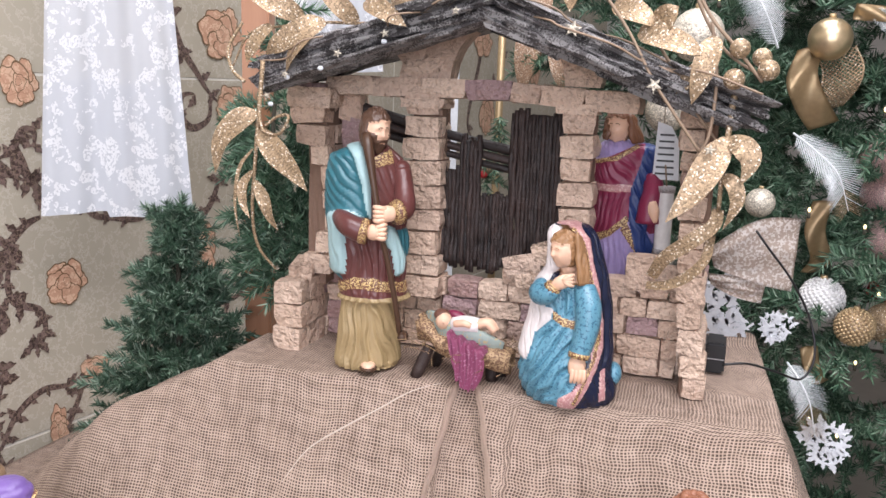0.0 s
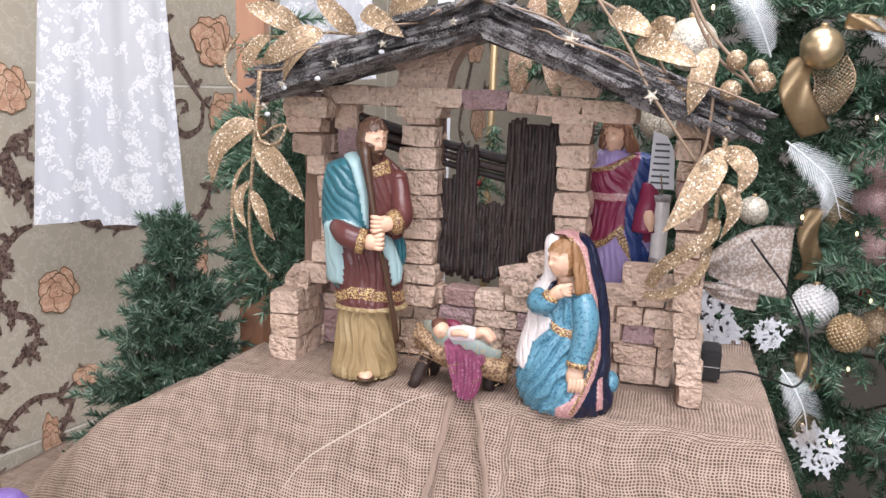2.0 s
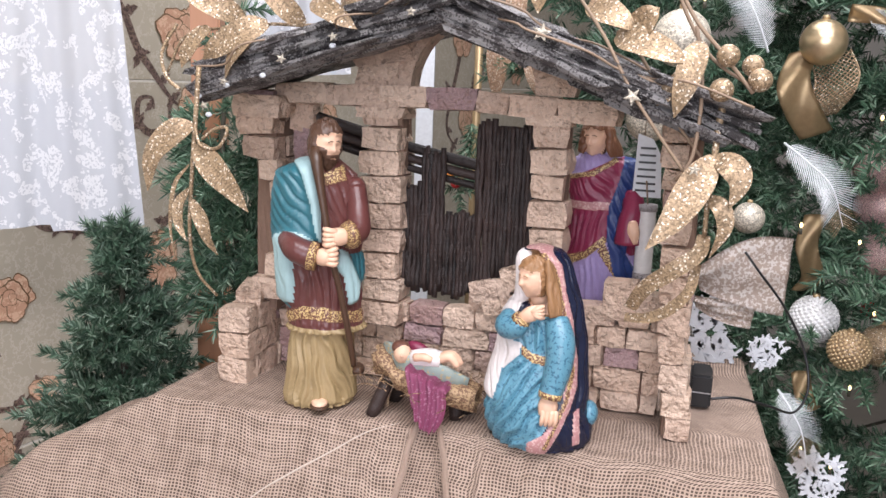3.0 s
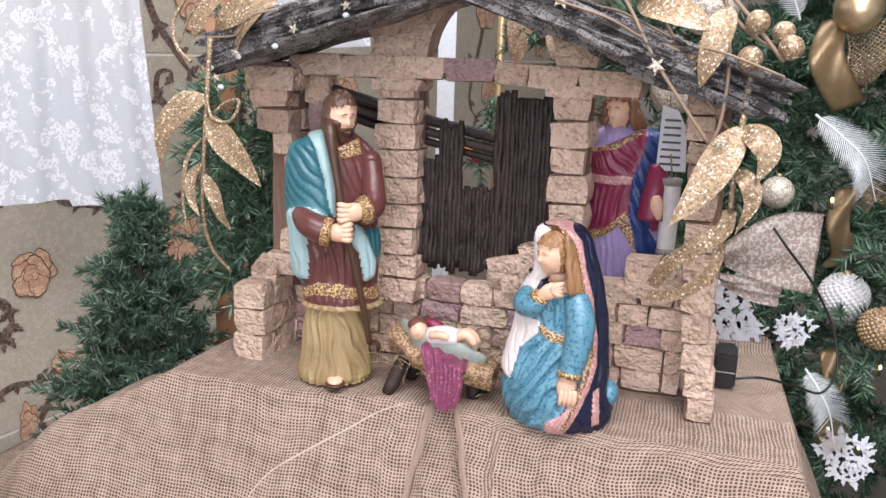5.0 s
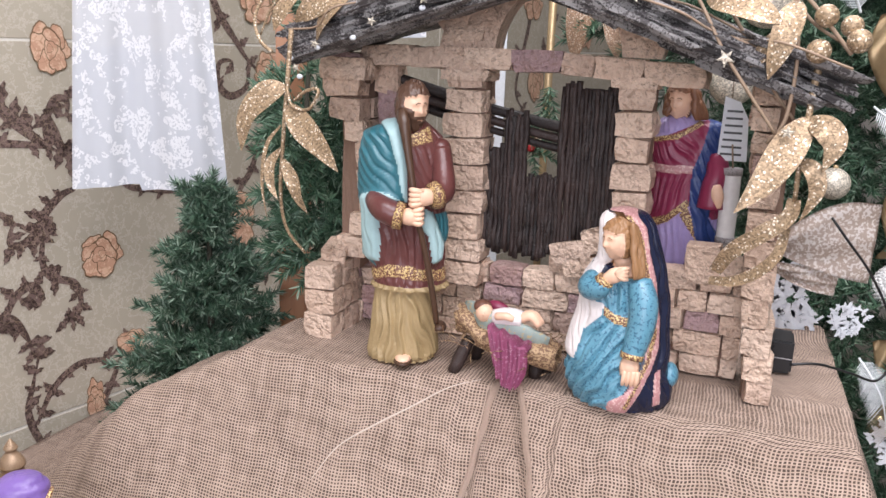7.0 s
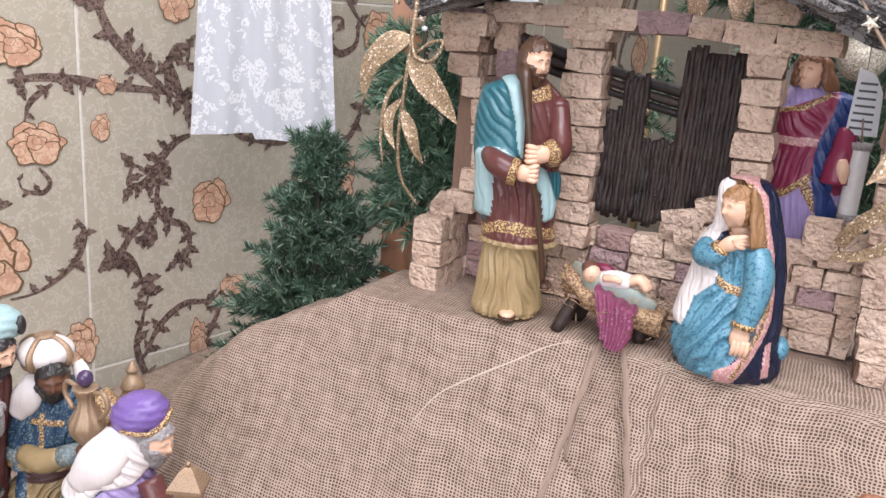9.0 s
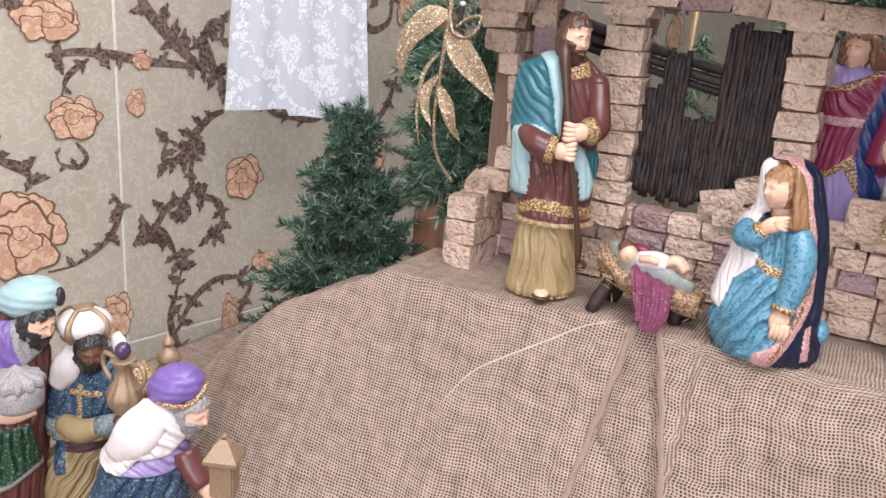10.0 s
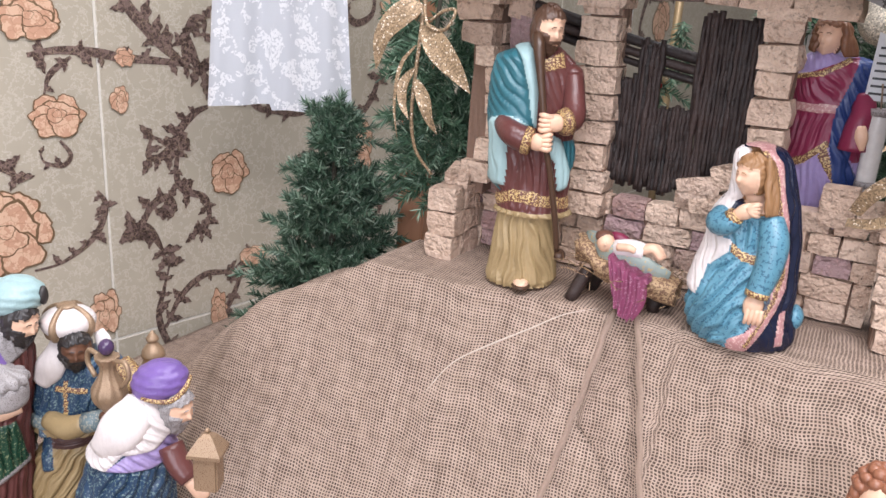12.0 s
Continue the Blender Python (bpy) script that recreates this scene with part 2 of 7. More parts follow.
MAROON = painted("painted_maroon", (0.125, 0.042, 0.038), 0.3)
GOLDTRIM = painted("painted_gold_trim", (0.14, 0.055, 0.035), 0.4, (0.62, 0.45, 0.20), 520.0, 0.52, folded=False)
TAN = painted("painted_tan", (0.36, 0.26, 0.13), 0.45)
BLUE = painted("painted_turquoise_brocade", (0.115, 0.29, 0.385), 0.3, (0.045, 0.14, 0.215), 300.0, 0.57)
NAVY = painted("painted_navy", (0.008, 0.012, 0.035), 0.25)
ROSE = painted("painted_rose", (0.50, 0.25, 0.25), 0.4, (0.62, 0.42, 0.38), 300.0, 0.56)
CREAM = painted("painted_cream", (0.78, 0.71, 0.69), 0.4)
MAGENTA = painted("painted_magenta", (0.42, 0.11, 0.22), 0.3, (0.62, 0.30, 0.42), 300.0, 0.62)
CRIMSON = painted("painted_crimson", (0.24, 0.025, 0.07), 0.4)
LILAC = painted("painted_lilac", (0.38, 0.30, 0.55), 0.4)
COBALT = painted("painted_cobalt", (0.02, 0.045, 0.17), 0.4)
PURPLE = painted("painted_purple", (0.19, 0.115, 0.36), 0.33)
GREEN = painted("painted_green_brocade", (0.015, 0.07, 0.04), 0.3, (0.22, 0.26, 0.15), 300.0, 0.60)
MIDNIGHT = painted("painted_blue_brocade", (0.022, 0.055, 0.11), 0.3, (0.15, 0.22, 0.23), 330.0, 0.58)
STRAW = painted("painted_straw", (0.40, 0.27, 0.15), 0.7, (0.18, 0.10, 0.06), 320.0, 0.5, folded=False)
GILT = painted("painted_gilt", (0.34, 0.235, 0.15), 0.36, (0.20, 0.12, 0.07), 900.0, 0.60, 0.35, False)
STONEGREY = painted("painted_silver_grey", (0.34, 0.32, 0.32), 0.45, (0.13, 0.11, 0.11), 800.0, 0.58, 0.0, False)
INK = printed("printed_brown_scroll", (0.075, 0.048, 0.042), (0.19, 0.13, 0.115), (0.46, 0.36, 0.24), 110.0)
PETAL = printed("printed_orange_flower", (0.58, 0.34, 0.23), (0.70, 0.47, 0.33), (0.42, 0.22, 0.13), 50.0)
PETAL_EDGE = plain("printed_flower_outline", (0.22, 0.14, 0.08), 0.35, 0.2)
GROUT = plain("white_grout", (0.68, 0.65, 0.58), 0.7)
PLASTER = plain("plain_plaster", (0.42, 0.40, 0.37), 0.8, 0, 8)
FLOOR = plain("floor_tile", (0.28, 0.255, 0.225), 0.4, 0, 12)
bulb = Nodes("warm_bulb")
bulb.bsdf.inputs["Emission Color"].default_value = (1.0, 0.78, 0.4, 1)
bulb.bsdf.inputs["Emission Strength"].default_value = 2.5
BULB = bulb.base((0.9, 0.8, 0.5), 0.3)
RED = plain("red_ribbon", (0.5, 0.02, 0.03), 0.4)
PINK = glitter("pink_glitter", (0.62, 0.40, 0.38), 0.4, 0.3)
AMBER = plain("orange_paint", (0.8, 0.25, 0.03), 0.4)


# ---- mesh helpers ----
def thing(name, at, label, category, group=""):
    ob = new(name)
    ob.empty_display_size = 0.02
    ob.location = at
    return tagged(ob, label, category, group)


def part(name, bm, mats, parent=None, label="", smooth=False, at=None):
    """Link a bmesh, given in the parent's own axes, as one mesh object."""
    me = bpy.data.meshes.new(name)
    bmesh.ops.recalc_face_normals(bm, faces=bm.faces)
    bm.to_mesh(me)
    bm.free()
    for m in mats if isinstance(mats, (list, tuple)) else [mats]:
        me.materials.append(m)
    if smooth:
        for p in me.polygons:
            p.use_smooth = True
    ob = new(name, me)
    if parent:
        ob.parent = parent
    if at is not None:
        ob.location = at
    if label:
        ob["label"] = label
    return ob


def box(bm, c, s, m=None, mat=0):
    x = Matrix.Translation(c) @ (m or Matrix()) @ Matrix.Diagonal((*s, 1))
    for v in (r := bmesh.ops.create_cube(bm, size=1, matrix=x))["verts"]:
        for f in v.link_faces:
            f.material_index = mat
    return r["verts"]


def ball(bm, c, s, mat=0, seg=14, m=None):
    s = (s, s, s) if isinstance(s, (int, float)) else s
    x = Matrix.Translation(c) @ (m or Matrix()) @ Matrix.Diagonal((*s, 1))
    r = bmesh.ops.create_uvsphere(bm, u_segments=seg, v_segments=max(6, seg * 2 // 3), radius=1, matrix=x)
    for f in {f for v in r["verts"] for f in v.link_faces}:
        f.material_index, f.smooth = mat, True
    return r["verts"]


def skin(bm, rings, mats, caps=True):
    """Join rings of equal length by quads. mats: a material index, or one for each band."""
    vs = [[bm.verts.new(p) for p in ring] for ring in rings]
    n = len(vs[0])
    for i in range(len(vs) - 1):
        for j in range(n):
            f = bm.faces.new((vs[i][j], vs[i][(j + 1) % n], vs[i + 1][(j + 1) % n], vs[i + 1][j]))
            f.material_index, f.smooth = (mats if isinstance(mats, int) else mats[i]), True
    if caps:
        for ring, k in ((vs[0][::-1], 0), (vs[-1], -1)):
            f = bm.faces.new(ring)
            f.material_index = mats if isinstance(mats, int) else mats[k]


def smooth_rows(rows, steps):
    """Catmull-Rom through rows of numbers."""
    rows = [np.array(r, float) for r in rows]
    p = [2 * rows[0] - rows[1], *rows, 2 * rows[-1] - rows[-2]]
    out = []
    for i in range(1, len(p) - 2):
        for k in range(steps):
            t = k / steps
            a, b, c, d = p[i - 1:i + 3]
            out.append(0.5 * (2 * b + (c - a) * t + (2 * a - 5 * b + 4 * c - d) * t * t + (3 * b - a - 3 * c + d) * t ** 3))
    return out + [rows[-1]]


def robe(bm, rows, mats, seg=40, steps=6):
    """A folded garment. rows: z, centre x, centre y, radius x, radius y, fold depth, folds, twist."""
    fine = smooth_rows(rows, steps)
    rings = []
    seg = seg * 2
    for z, cx, cy, rx, ry, amp, folds, twist in fine:
        ring = []
        for j in range(seg):
            a = math.tau * j / seg
            w = a + 0.16 * math.sin(2 * a + 60 * z) + 0.10 * math.sin(3 * a - 95 * z + twist)
            k = 1 + amp * (1.9 * (abs(math.sin(0.5 * round(folds) * w + twist)) - 0.6) + 0.7 * math.sin((round(folds) * 2 + 1) * w + 2.3 * twist))
            ring.append((cx + rx * k * math.cos(a), cy + ry * k * math.sin(a), z))
        rings.append(ring)
    bands = mats if isinstance(mats, int) else [mats[min(i // steps, len(mats) - 1)] for i in range(len(rings) - 1)]
    skin(bm, rings, bands)


def tube(bm, pts, radii, seg=8, mat=0, steps=1, flat=1.0):
    """A round or flattened bar along points."""
    if isinstance(radii, (int, float)):
        radii = [radii] * len(pts)
    rows = [(*p, r) for p, r in zip(pts, radii)]
    rows = smooth_rows(rows, steps) if steps > 1 else [np.array(r, float) for r in rows]
    rings = []
    side = None
    for i, r in enumerate(rows):
        d = Vector(rows[min(i + 1, len(rows) - 1)][:3]) - Vector(rows[max(i - 1, 0)][:3])
        d = d.normalized() if d.length > 1e-9 else Vector((0, 0, 1))
        if side is None:
            side = d.orthogonal().normalized()
            if abs(d.y) < 0.9:
                side = d.cross(Vector((0, 1, 0))).normalized()
        side = (side - d * side.dot(d)).normalized()
        up = d.cross(side)
        w = max(float(r[3]), 1e-5)
        rings.append([Vector(r[:3]) + side * (w * math.cos(math.tau * j / seg)) + up * (w * flat * math.sin(math.tau * j / seg)) for j in range(seg)])
    skin(bm, rings, mat)


def sheet(bm, rows, cols, at, thick=0.0, mat=0, uv=None):
    """A cloth of rows x cols points at(i, j), with a thickness along its normal made of a second layer."""
    grid = [[bm.verts.new(at(i / rows, j / cols)) for j in range(cols + 1)] for i in range(rows + 1)]
    layer = bm.loops.layers.uv.verify() if uv else None
    for i in range(rows):
        for j in range(cols):
            f = bm.faces.new((grid[i][j], grid[i][j + 1], grid[i + 1][j + 1], grid[i + 1][j]))
            f.material_index, f.smooth = mat, True
            if uv:
                for loop, (a, b) in zip(f.loops, ((i, j), (i, j + 1), (i + 1, j + 1), (i + 1, j))):
                    loop[layer].uv = uv(a / rows, b / cols)
    if thick:
        r = bmesh.ops.solidify(bm, geom=list(bm.faces), thickness=thick)


def blade(bm, pts, half, normal=(0, -1, 0.3), mat=0, fold=0.18, twist=0.0, pointed=True, steps=7):
    """A flat leaf or ribbon along a curve: widths swell from base to tip when pointed; two faces and a thin rim."""
    fine = [Vector(p) for p in smooth_rows(pts, steps)]
    n = len(fine) - 1
    nrm = Vector(normal).normalized()
    rows = []
    for i, c in enumerate(fine):
        t = i / n
        d = (fine[min(i + 1, n)] - fine[max(i - 1, 0)]).normalized()
        side = d.cross(nrm)
        side = side.normalized() if side.length > 1e-4 else Vector((1, 0, 0))
        up = side.cross(d)
        a = twist * (t - 0.3)
        side, up = side * math.cos(a) + up * math.sin(a), up * math.cos(a) - side * math.sin(a)
        w = half * (max(0.03, math.sin(math.pi * min(1.0, t * 0.95 + 0.05) ** 0.8) ** 0.9) if pointed else 0.75 + 0.25 * math.sin(math.pi * t))
        row = []
        for k in (-1, -0.5, 0, 0.5, 1):
            row.append(c + side * (w * k) + up * (fold * w * abs(k) + 0.12 * w * k * math.sin(8 * t + 60 * fine[0].x)))
        rows.append((row, up))
    for sign in (1, -1):
        grid = [[bm.verts.new(p + up * (0.0004 * sign)) for p in row] for row, up in rows]
        for g, h in zip(grid, grid[1:]):
            for j in range(4):
                f = bm.faces.new((g[j], g[j + 1], h[j + 1], h[j]) if sign > 0 else (g[j], h[j], h[j + 1], g[j + 1]))
                f.material_index, f.smooth = mat, True
    for j in (0, 4):
        edge = [(bm.verts.new(row[j] + up * 0.0004), bm.verts.new(row[j] - up * 0.0004)) for row, up in rows]
        for p, q in zip(edge, edge[1:]):
            bm.faces.new((p[0], q[0], q[1], p[1])).material_index = mat


def leaf(bm, base, tip, width, bend, normal=(0, -1, 0.3), mat=0):
    base, tip, nrm = Vector(base), Vector(tip), Vector(normal).normalized()
    mid = (base + tip) / 2 + nrm * bend
    blade(bm, [base, base.lerp(mid, 0.55) + nrm * bend * 0.4, mid.lerp(tip, 0.45) + nrm * bend * 0.3, tip], width, normal, mat, 0.15, 0.9 * math.sin(900 * (base.x + base.z)))


class Needles:
    """Gathers pine sprays into one mesh of thin blades."""

    def __init__(self, seed, wide=0.0011):
        self.v, self.f, self.rng, self.wide = [], [], random.Random(seed), wide

    def spray(self, p, d, length, blade, per=260, droop=0.15):
        rng = self.rng
        p, d = Vector(p), Vector(d).normalized()
        count = int(length * per * 4)
        for i in range(count):
            t = i / count
            c = p + d * (length * t) + Vector((0, 0, -droop * length * t * t))
            r = Vector((rng.gauss(0, 1), rng.gauss(0, 1), rng.gauss(0, 1)))
            r = (r - d * r.dot(d))
            if r.length < 1e-4:
                continue
            n = (r.normalized() * 0.85 + d * (0.45 + 0.5 * t)).normalized()
            w = n.cross(Vector((rng.uniform(-1, 1), rng.uniform(-1, 1), rng.uniform(-1, 1)))).normalized() * self.wide
            l = blade * rng.uniform(0.7, 1.15)
            k = len(self.v)
            self.v += [c - w, c + w, c + n * l * 0.6 + w * 0.9, c + n * l, c + n * l * 0.6 - w * 0.9]
            self.f.append((k, k + 1, k + 2, k + 3, k + 4))

    def done(self, name, mat, parent):
        me = bpy.data.meshes.new(name)
        me.from_pydata([tuple(v) for v in self.v], [], self.f)
        me.materials.append(mat)
        ob = new(name, me)
        ob.parent = parent
        return ob


# ---- room ----
AZ = radians(13)
ALONG = Vector((math.sin(AZ), math.cos(AZ), 0))
INTO = Vector((math.cos(AZ), -math.sin(AZ), 0))
WALL = Matrix(((ALONG.x, 0, INTO.x, -1.028), (ALONG.y, 0, INTO.y, 1.526), (0, 1, 0, 0), (0, 0, 0, 1)))  # along, up, into the room


def slab(name, lo, hi, mat, label, category):
    bm = bmesh.new()
    box(bm, [(a + b) / 2 for a, b in zip(lo, hi)], [b - a for a, b in zip(lo, hi)])
    return tagged(part(name, bm, mat), label, category, "", "structure")


slab("floor", (-3.4, -3.2, -0.1), (3.2, 5.2, 0.0), FLOOR, "plain beige tiled floor below the display", "floor")
slab("ceiling", (-3.4, -3.2, 2.72), (3.2, 5.2, 2.82), PLASTER, "plain white ceiling over the display", "ceiling")
slab("wall_east", (2.6, -3.2, 0.0), (2.75, 5.2, 2.72), PLASTER, "plain pale plaster wall behind the decorated tree", "wall")
slab("wall_north", (-1.2, 4.6, 0.0), (2.6, 4.75, 2.72), PLASTER, "plain pale plaster wall at the far end", "wall")
slab("wall_south", (-3.4, -3.2, 0.0), (2.6, -3.05, 2.72), PLASTER, "plain pale plaster wall behind the viewer", "wall")

wall = new("wall_west")
wall.matrix_basis = WALL
tagged(wall, "beige glazed tile wall printed with brown scrolls and orange flowers", "wall", "", "structure")
bm = bmesh.new()
box(bm, (-0.7, 1.36, -0.0515), (8.2, 2.72, 0.1))
part("wall_core", bm, GROUT, wall)


def tile_mesh(w, h):
    bm = bmesh.new()
    box(bm, (0, 0, 0), (w, h, 0.008))
    bmesh.ops.bevel(bm, geom=bm.edges[:], offset=0.0012, segments=1, affect="EDGES")
    me = bpy.data.meshes.new("tile")
    bm.to_mesh(me)
    bm.free()
    me.materials.append(TILE)
    return me


TILE_MESH = tile_mesh(1.5 - 0.005, 0.752 - 0.005)
for i in range(-3, 3):
    for k in range(4):
        ob = new("tile", TILE_MESH)
        ob.parent = wall
        ob.location = (-0.28 + 0.75 + 1.5 * i, 0.475 - 0.376 + 0.752 * k, -0.004)


def outline(n, r, seed, lobes=7, sx=1.0, sy=1.0):
    rng = random.Random(seed)
    ph = rng.uniform(0, 6)
    return [(sx * r * k * math.cos(a), sy * r * k * math.sin(a)) for a, k in ((math.tau * i / n, 0.8 + 0.16 * abs(math.sin(lobes * math.pi * i / n + ph)) + 0.10 * math.sin(3 * math.tau * i / n + ph) + rng.uniform(-0.05, 0.05)) for i in range(n))]


def flat_poly(bm, pts, up, mat):
    c = bm.verts.new((sum(p[0] for p in pts) / len(pts), sum(p[1] for p in pts) / len(pts), up))
    ring = [bm.verts.new((p[0], p[1], up)) for p in pts]
    for a, b in zip(ring, ring[1:] + ring[:1]):
        bm.faces.new((c, a, b)).material_index = mat


def printed_flower(s, z, r, seed, sx=1.0, sy=1.0):
    """A printed bloom of ruffled, outlined petals laid over one another."""
    bm = bmesh.new()
    rng = random.Random(seed)
    petals = [(0.0, 0.0, 0.66)] + [(0.52 * math.cos(a), 0.52 * math.sin(a), rng.uniform(0.42, 0.56)) for a in (math.tau * k / 6 + rng.uniform(-0.3, 0.3) for k in range(6))]
    petals = petals[1:4] + petals[:1] + petals[4:] + [(rng.uniform(-0.15, 0.15), rng.uniform(-0.2, 0.1), 0.34), (rng.uniform(-0.1, 0.1), rng.uniform(-0.1, 0.1), 0.17)]
    for k, (px, pz, size) in enumerate(petals):
        o = outline(36, r * size * 1.12, seed + k, rng.choice((4, 5, 6)), sx, sy)
        o = [(p + px * r * sx, q + pz * r * sy) for p, q in o]
        cx, cz = px * r * sx, pz * r * sy
        flat_poly(bm, o, 0.0016 + 0.0004 * k, 1)
        flat_poly(bm, [(cx + (p - cx) * 0.90, cz + (q - cz) * 0.90) for p, q in o], 0.0018 + 0.0004 * k, 0)
    part("printed_flower", bm, [PETAL, PETAL_EDGE], wall, "", False, (s, z, 0))


def ribbon(bm, pts, width, up, mat, seed, leaves):
    rng = random.Random(seed)
    fine = smooth_rows([(*p, 0) for p in pts], 8)
    n = len(fine)
    last = None
    for i, p in enumerate(fine):
        d = fine[min(i + 1, n - 1)] - fine[max(i - 1, 0)]
        l = math.hypot(d[0], d[1]) or 1
        t = i / (n - 1)
        w = width * (0.35 + 0.65 * math.sin(math.pi * min(1, t * 1.15 + 0.05)))
        nx, ny = -d[1] / l * w, d[0] / l * w
        now = [bm.verts.new((p[0] + nx, p[1] + ny, up)), bm.verts.new((p[0] - nx, p[1] - ny, up))]
        if last:
            bm.faces.new((last[0], last[1], now[1], now[0])).material_index = mat
        last = now
        if leaves and i % 5 == 2:
            for side in (-1, 1):
                if rng.random() < 0.8 * leaves:
                    a = math.atan2(d[1], d[0]) + side * rng.uniform(0.5, 1.2)
                    size = width * rng.uniform(1.8, 3.5)
                    o = []
                    for k in range(42):
                        q = k / 42
                        along = 0.5 - 0.5 * math.cos(math.tau * q)
                        rr = size * (0.40 * math.sin(math.pi * along ** 0.7) + 0.02) * (1 + 0.26 * math.sin(7 * math.tau * q))
                        ex, ey = size * 1.35 * along, rr * (1 if q < 0.5 else -1) * 0.85 + 0.35 * size * along * along * side
                        o.append((p[0] + ex * math.cos(a) - ey * math.sin(a), p[1] + ex * math.sin(a) + ey * math.cos(a)))
                    flat_poly(bm, o, up + 0.0004 * (i % 5) + 0.0003 * side, mat)


def printed_scroll(seed, width, leaves, *pts):
    bm = bmesh.new()
    ribbon(bm, pts, width, 0.0012, 0, seed, leaves)
    part("printed_scroll", bm, INK, wall)


for s, z, r, sx, sy in ((-0.40, 1.12, 0.052, 1.15, 0.8), (-0.363, 0.947, 0.048, 1.1, 0.85), (-0.47, 0.74, 0.088, 1, 0.95), (-0.001, 0.795, 0.052, 0.95, 1), (-0.229, 1.047, 0.022, 1, 0.9), (-0.243, 0.967, 0.023, 0.9, 1.1), (0.055, 0.588, 0.034, 1.1, 0.8)):
    printed_flower(s, z, r, int(1000 * z), sx, sy)
for s, z, r, sx, sy in ((-0.302, 0.54, 0.042, 0.8, 1.2), (-0.038, 0.478, 0.04, 0.6, 1.25), (0.37, 0.81, 0.066, 0.9, 1.15), (-0.08, 1.213, 0.046, 0.85, 1.15), (0.457, 1.34, 0.07, 1, 0.9), (0.49, 1.16, 0.055, 1, 1), (1.82, 1.40, 0.075, 1, 0.9), (1.87, 1.12, 0.07, 0.9, 1.1), (-0.62, 1.02, 0.06, 1, 1), (1.0, 1.12, 0.06, 1, 1), (2.3, 1.3, 0.06, 1, 1)):
    printed_flower(s, z, r, int(900 * z), sx, sy)
printed_scroll(1, 0.009, 0.8, (-0.407, 1.055), (-0.35, 1.062), (-0.284, 1.056), (-0.23, 1.045), (-0.134, 1.034), (-0.085, 1.02), (-0.043, 0.985))
printed_scroll(2, 0.012, 0.9, (-0.09, 1.02), (-0.14, 1.06), (-0.18, 1.10), (-0.224, 1.155), (-0.25, 1.25), (-0.24, 1.36))
printed_scroll(3, 0.008, 0.5, (-0.1, 1.02), (-0.10, 1.07), (-0.08, 1.115), (-0.055, 1.115), (-0.055, 1.09), (-0.07, 1.085))
printed_scroll(4, 0.006, 0.5, (-0.33, 1.05), (-0.37, 1.02), (-0.385, 0.98))
printed_scroll(5, 0.005, 0.2, (-0.363, 0.90), (-0.345, 0.872), (-0.36, 0.853), (-0.392, 0.862), (-0.40, 0.88))
printed_scroll(6, 0.010, 0.7, (-0.05, 0.94), (-0.08, 0.93), (-0.115, 0.90), (-0.13, 0.87), (-0.165, 0.845), (-0.19, 0.852), (-0.18, 0.885), (-0.16, 0.88))
printed_scroll(7, 0.008, 0.9, (-0.12, 0.87), (-0.13, 0.81), (-0.115, 0.77), (-0.065, 0.745), (-0.055, 0.70), (-0.07, 0.668), (-0.09, 0.67))
printed_scroll(8, 0.007, 0.7, (-0.30, 0.795), (-0.285, 0.765), (-0.30, 0.72), (-0.33, 0.69), (-0.38, 0.665), (-0.43, 0.66))
printed_scroll(9, 0.011, 0.6, (-0.26, 0.68), (-0.235, 0.705), (-0.20, 0.70), (-0.175, 0.66), (-0.165, 0.63))
printed_scroll(10, 0.009, 0.5, (-0.215, 0.70), (-0.19, 0.745), (-0.155, 0.76), (-0.135, 0.735), (-0.15, 0.72))
printed_scroll(11, 0.008, 0.9, (-0.13, 0.37), (-0.165, 0.43), (-0.185, 0.50), (-0.17, 0.56), (-0.155, 0.61))
printed_scroll(12, 0.008, 0.8, (-0.17, 0.47), (-0.13, 0.535), (-0.07, 0.57), (0.0, 0.565), (0.045, 0.60))
printed_scroll(13, 0.009, 0.9, (0.03, 0.56), (0.0, 0.50), (-0.03, 0.45), (-0.01, 0.40), (0.03, 0.40), (0.02, 0.42))
printed_scroll(14, 0.010, 0.8, (-0.10, 1.10), (-0.085, 1.06), (-0.075, 1.03), (-0.05, 1.0), (-0.02, 0.99))
printed_scroll(15, 0.010, 0.8, (0.27, 1.42), (0.30, 1.37), (0.33, 1.30), (0.37, 1.25), (0.42, 1.19), (0.48, 1.15))
printed_scroll(16, 0.009, 0.2, (0.42, 1.18), (0.41, 1.13), (0.36, 1.11), (0.325, 1.14), (0.33, 1.185), (0.365, 1.19), (0.37, 1.165))
printed_scroll(17, 0.009, 0.9, (0.45, 1.0), (0.42, 0.93), (0.38, 0.88), (0.37, 0.83))
printed_scroll(18, 0.009, 0.9, (0.38, 0.75), (0.42, 0.68), (0.50, 0.66), (0.56, 0.72))
printed_scroll(19, 0.009, 0.8, (0.25, 0.95), (0.20, 0.91), (0.12, 0.92), (0.07, 0.93), (0.03, 0.97))
printed_scroll(20, 0.009, 0.8, (0.28, 0.88), (0.24, 0.84), (0.22, 0.78), (0.25, 0.74))
printed_scroll(21, 0.010, 0.9, (-0.56, 1.20), (-0.52, 1.14), (-0.47, 1.16), (-0.43, 1.13))
printed_scroll(22, 0.010, 0.9, (-0.62, 0.98), (-0.56, 0.96), (-0.53, 0.92), (-0.52, 0.88))
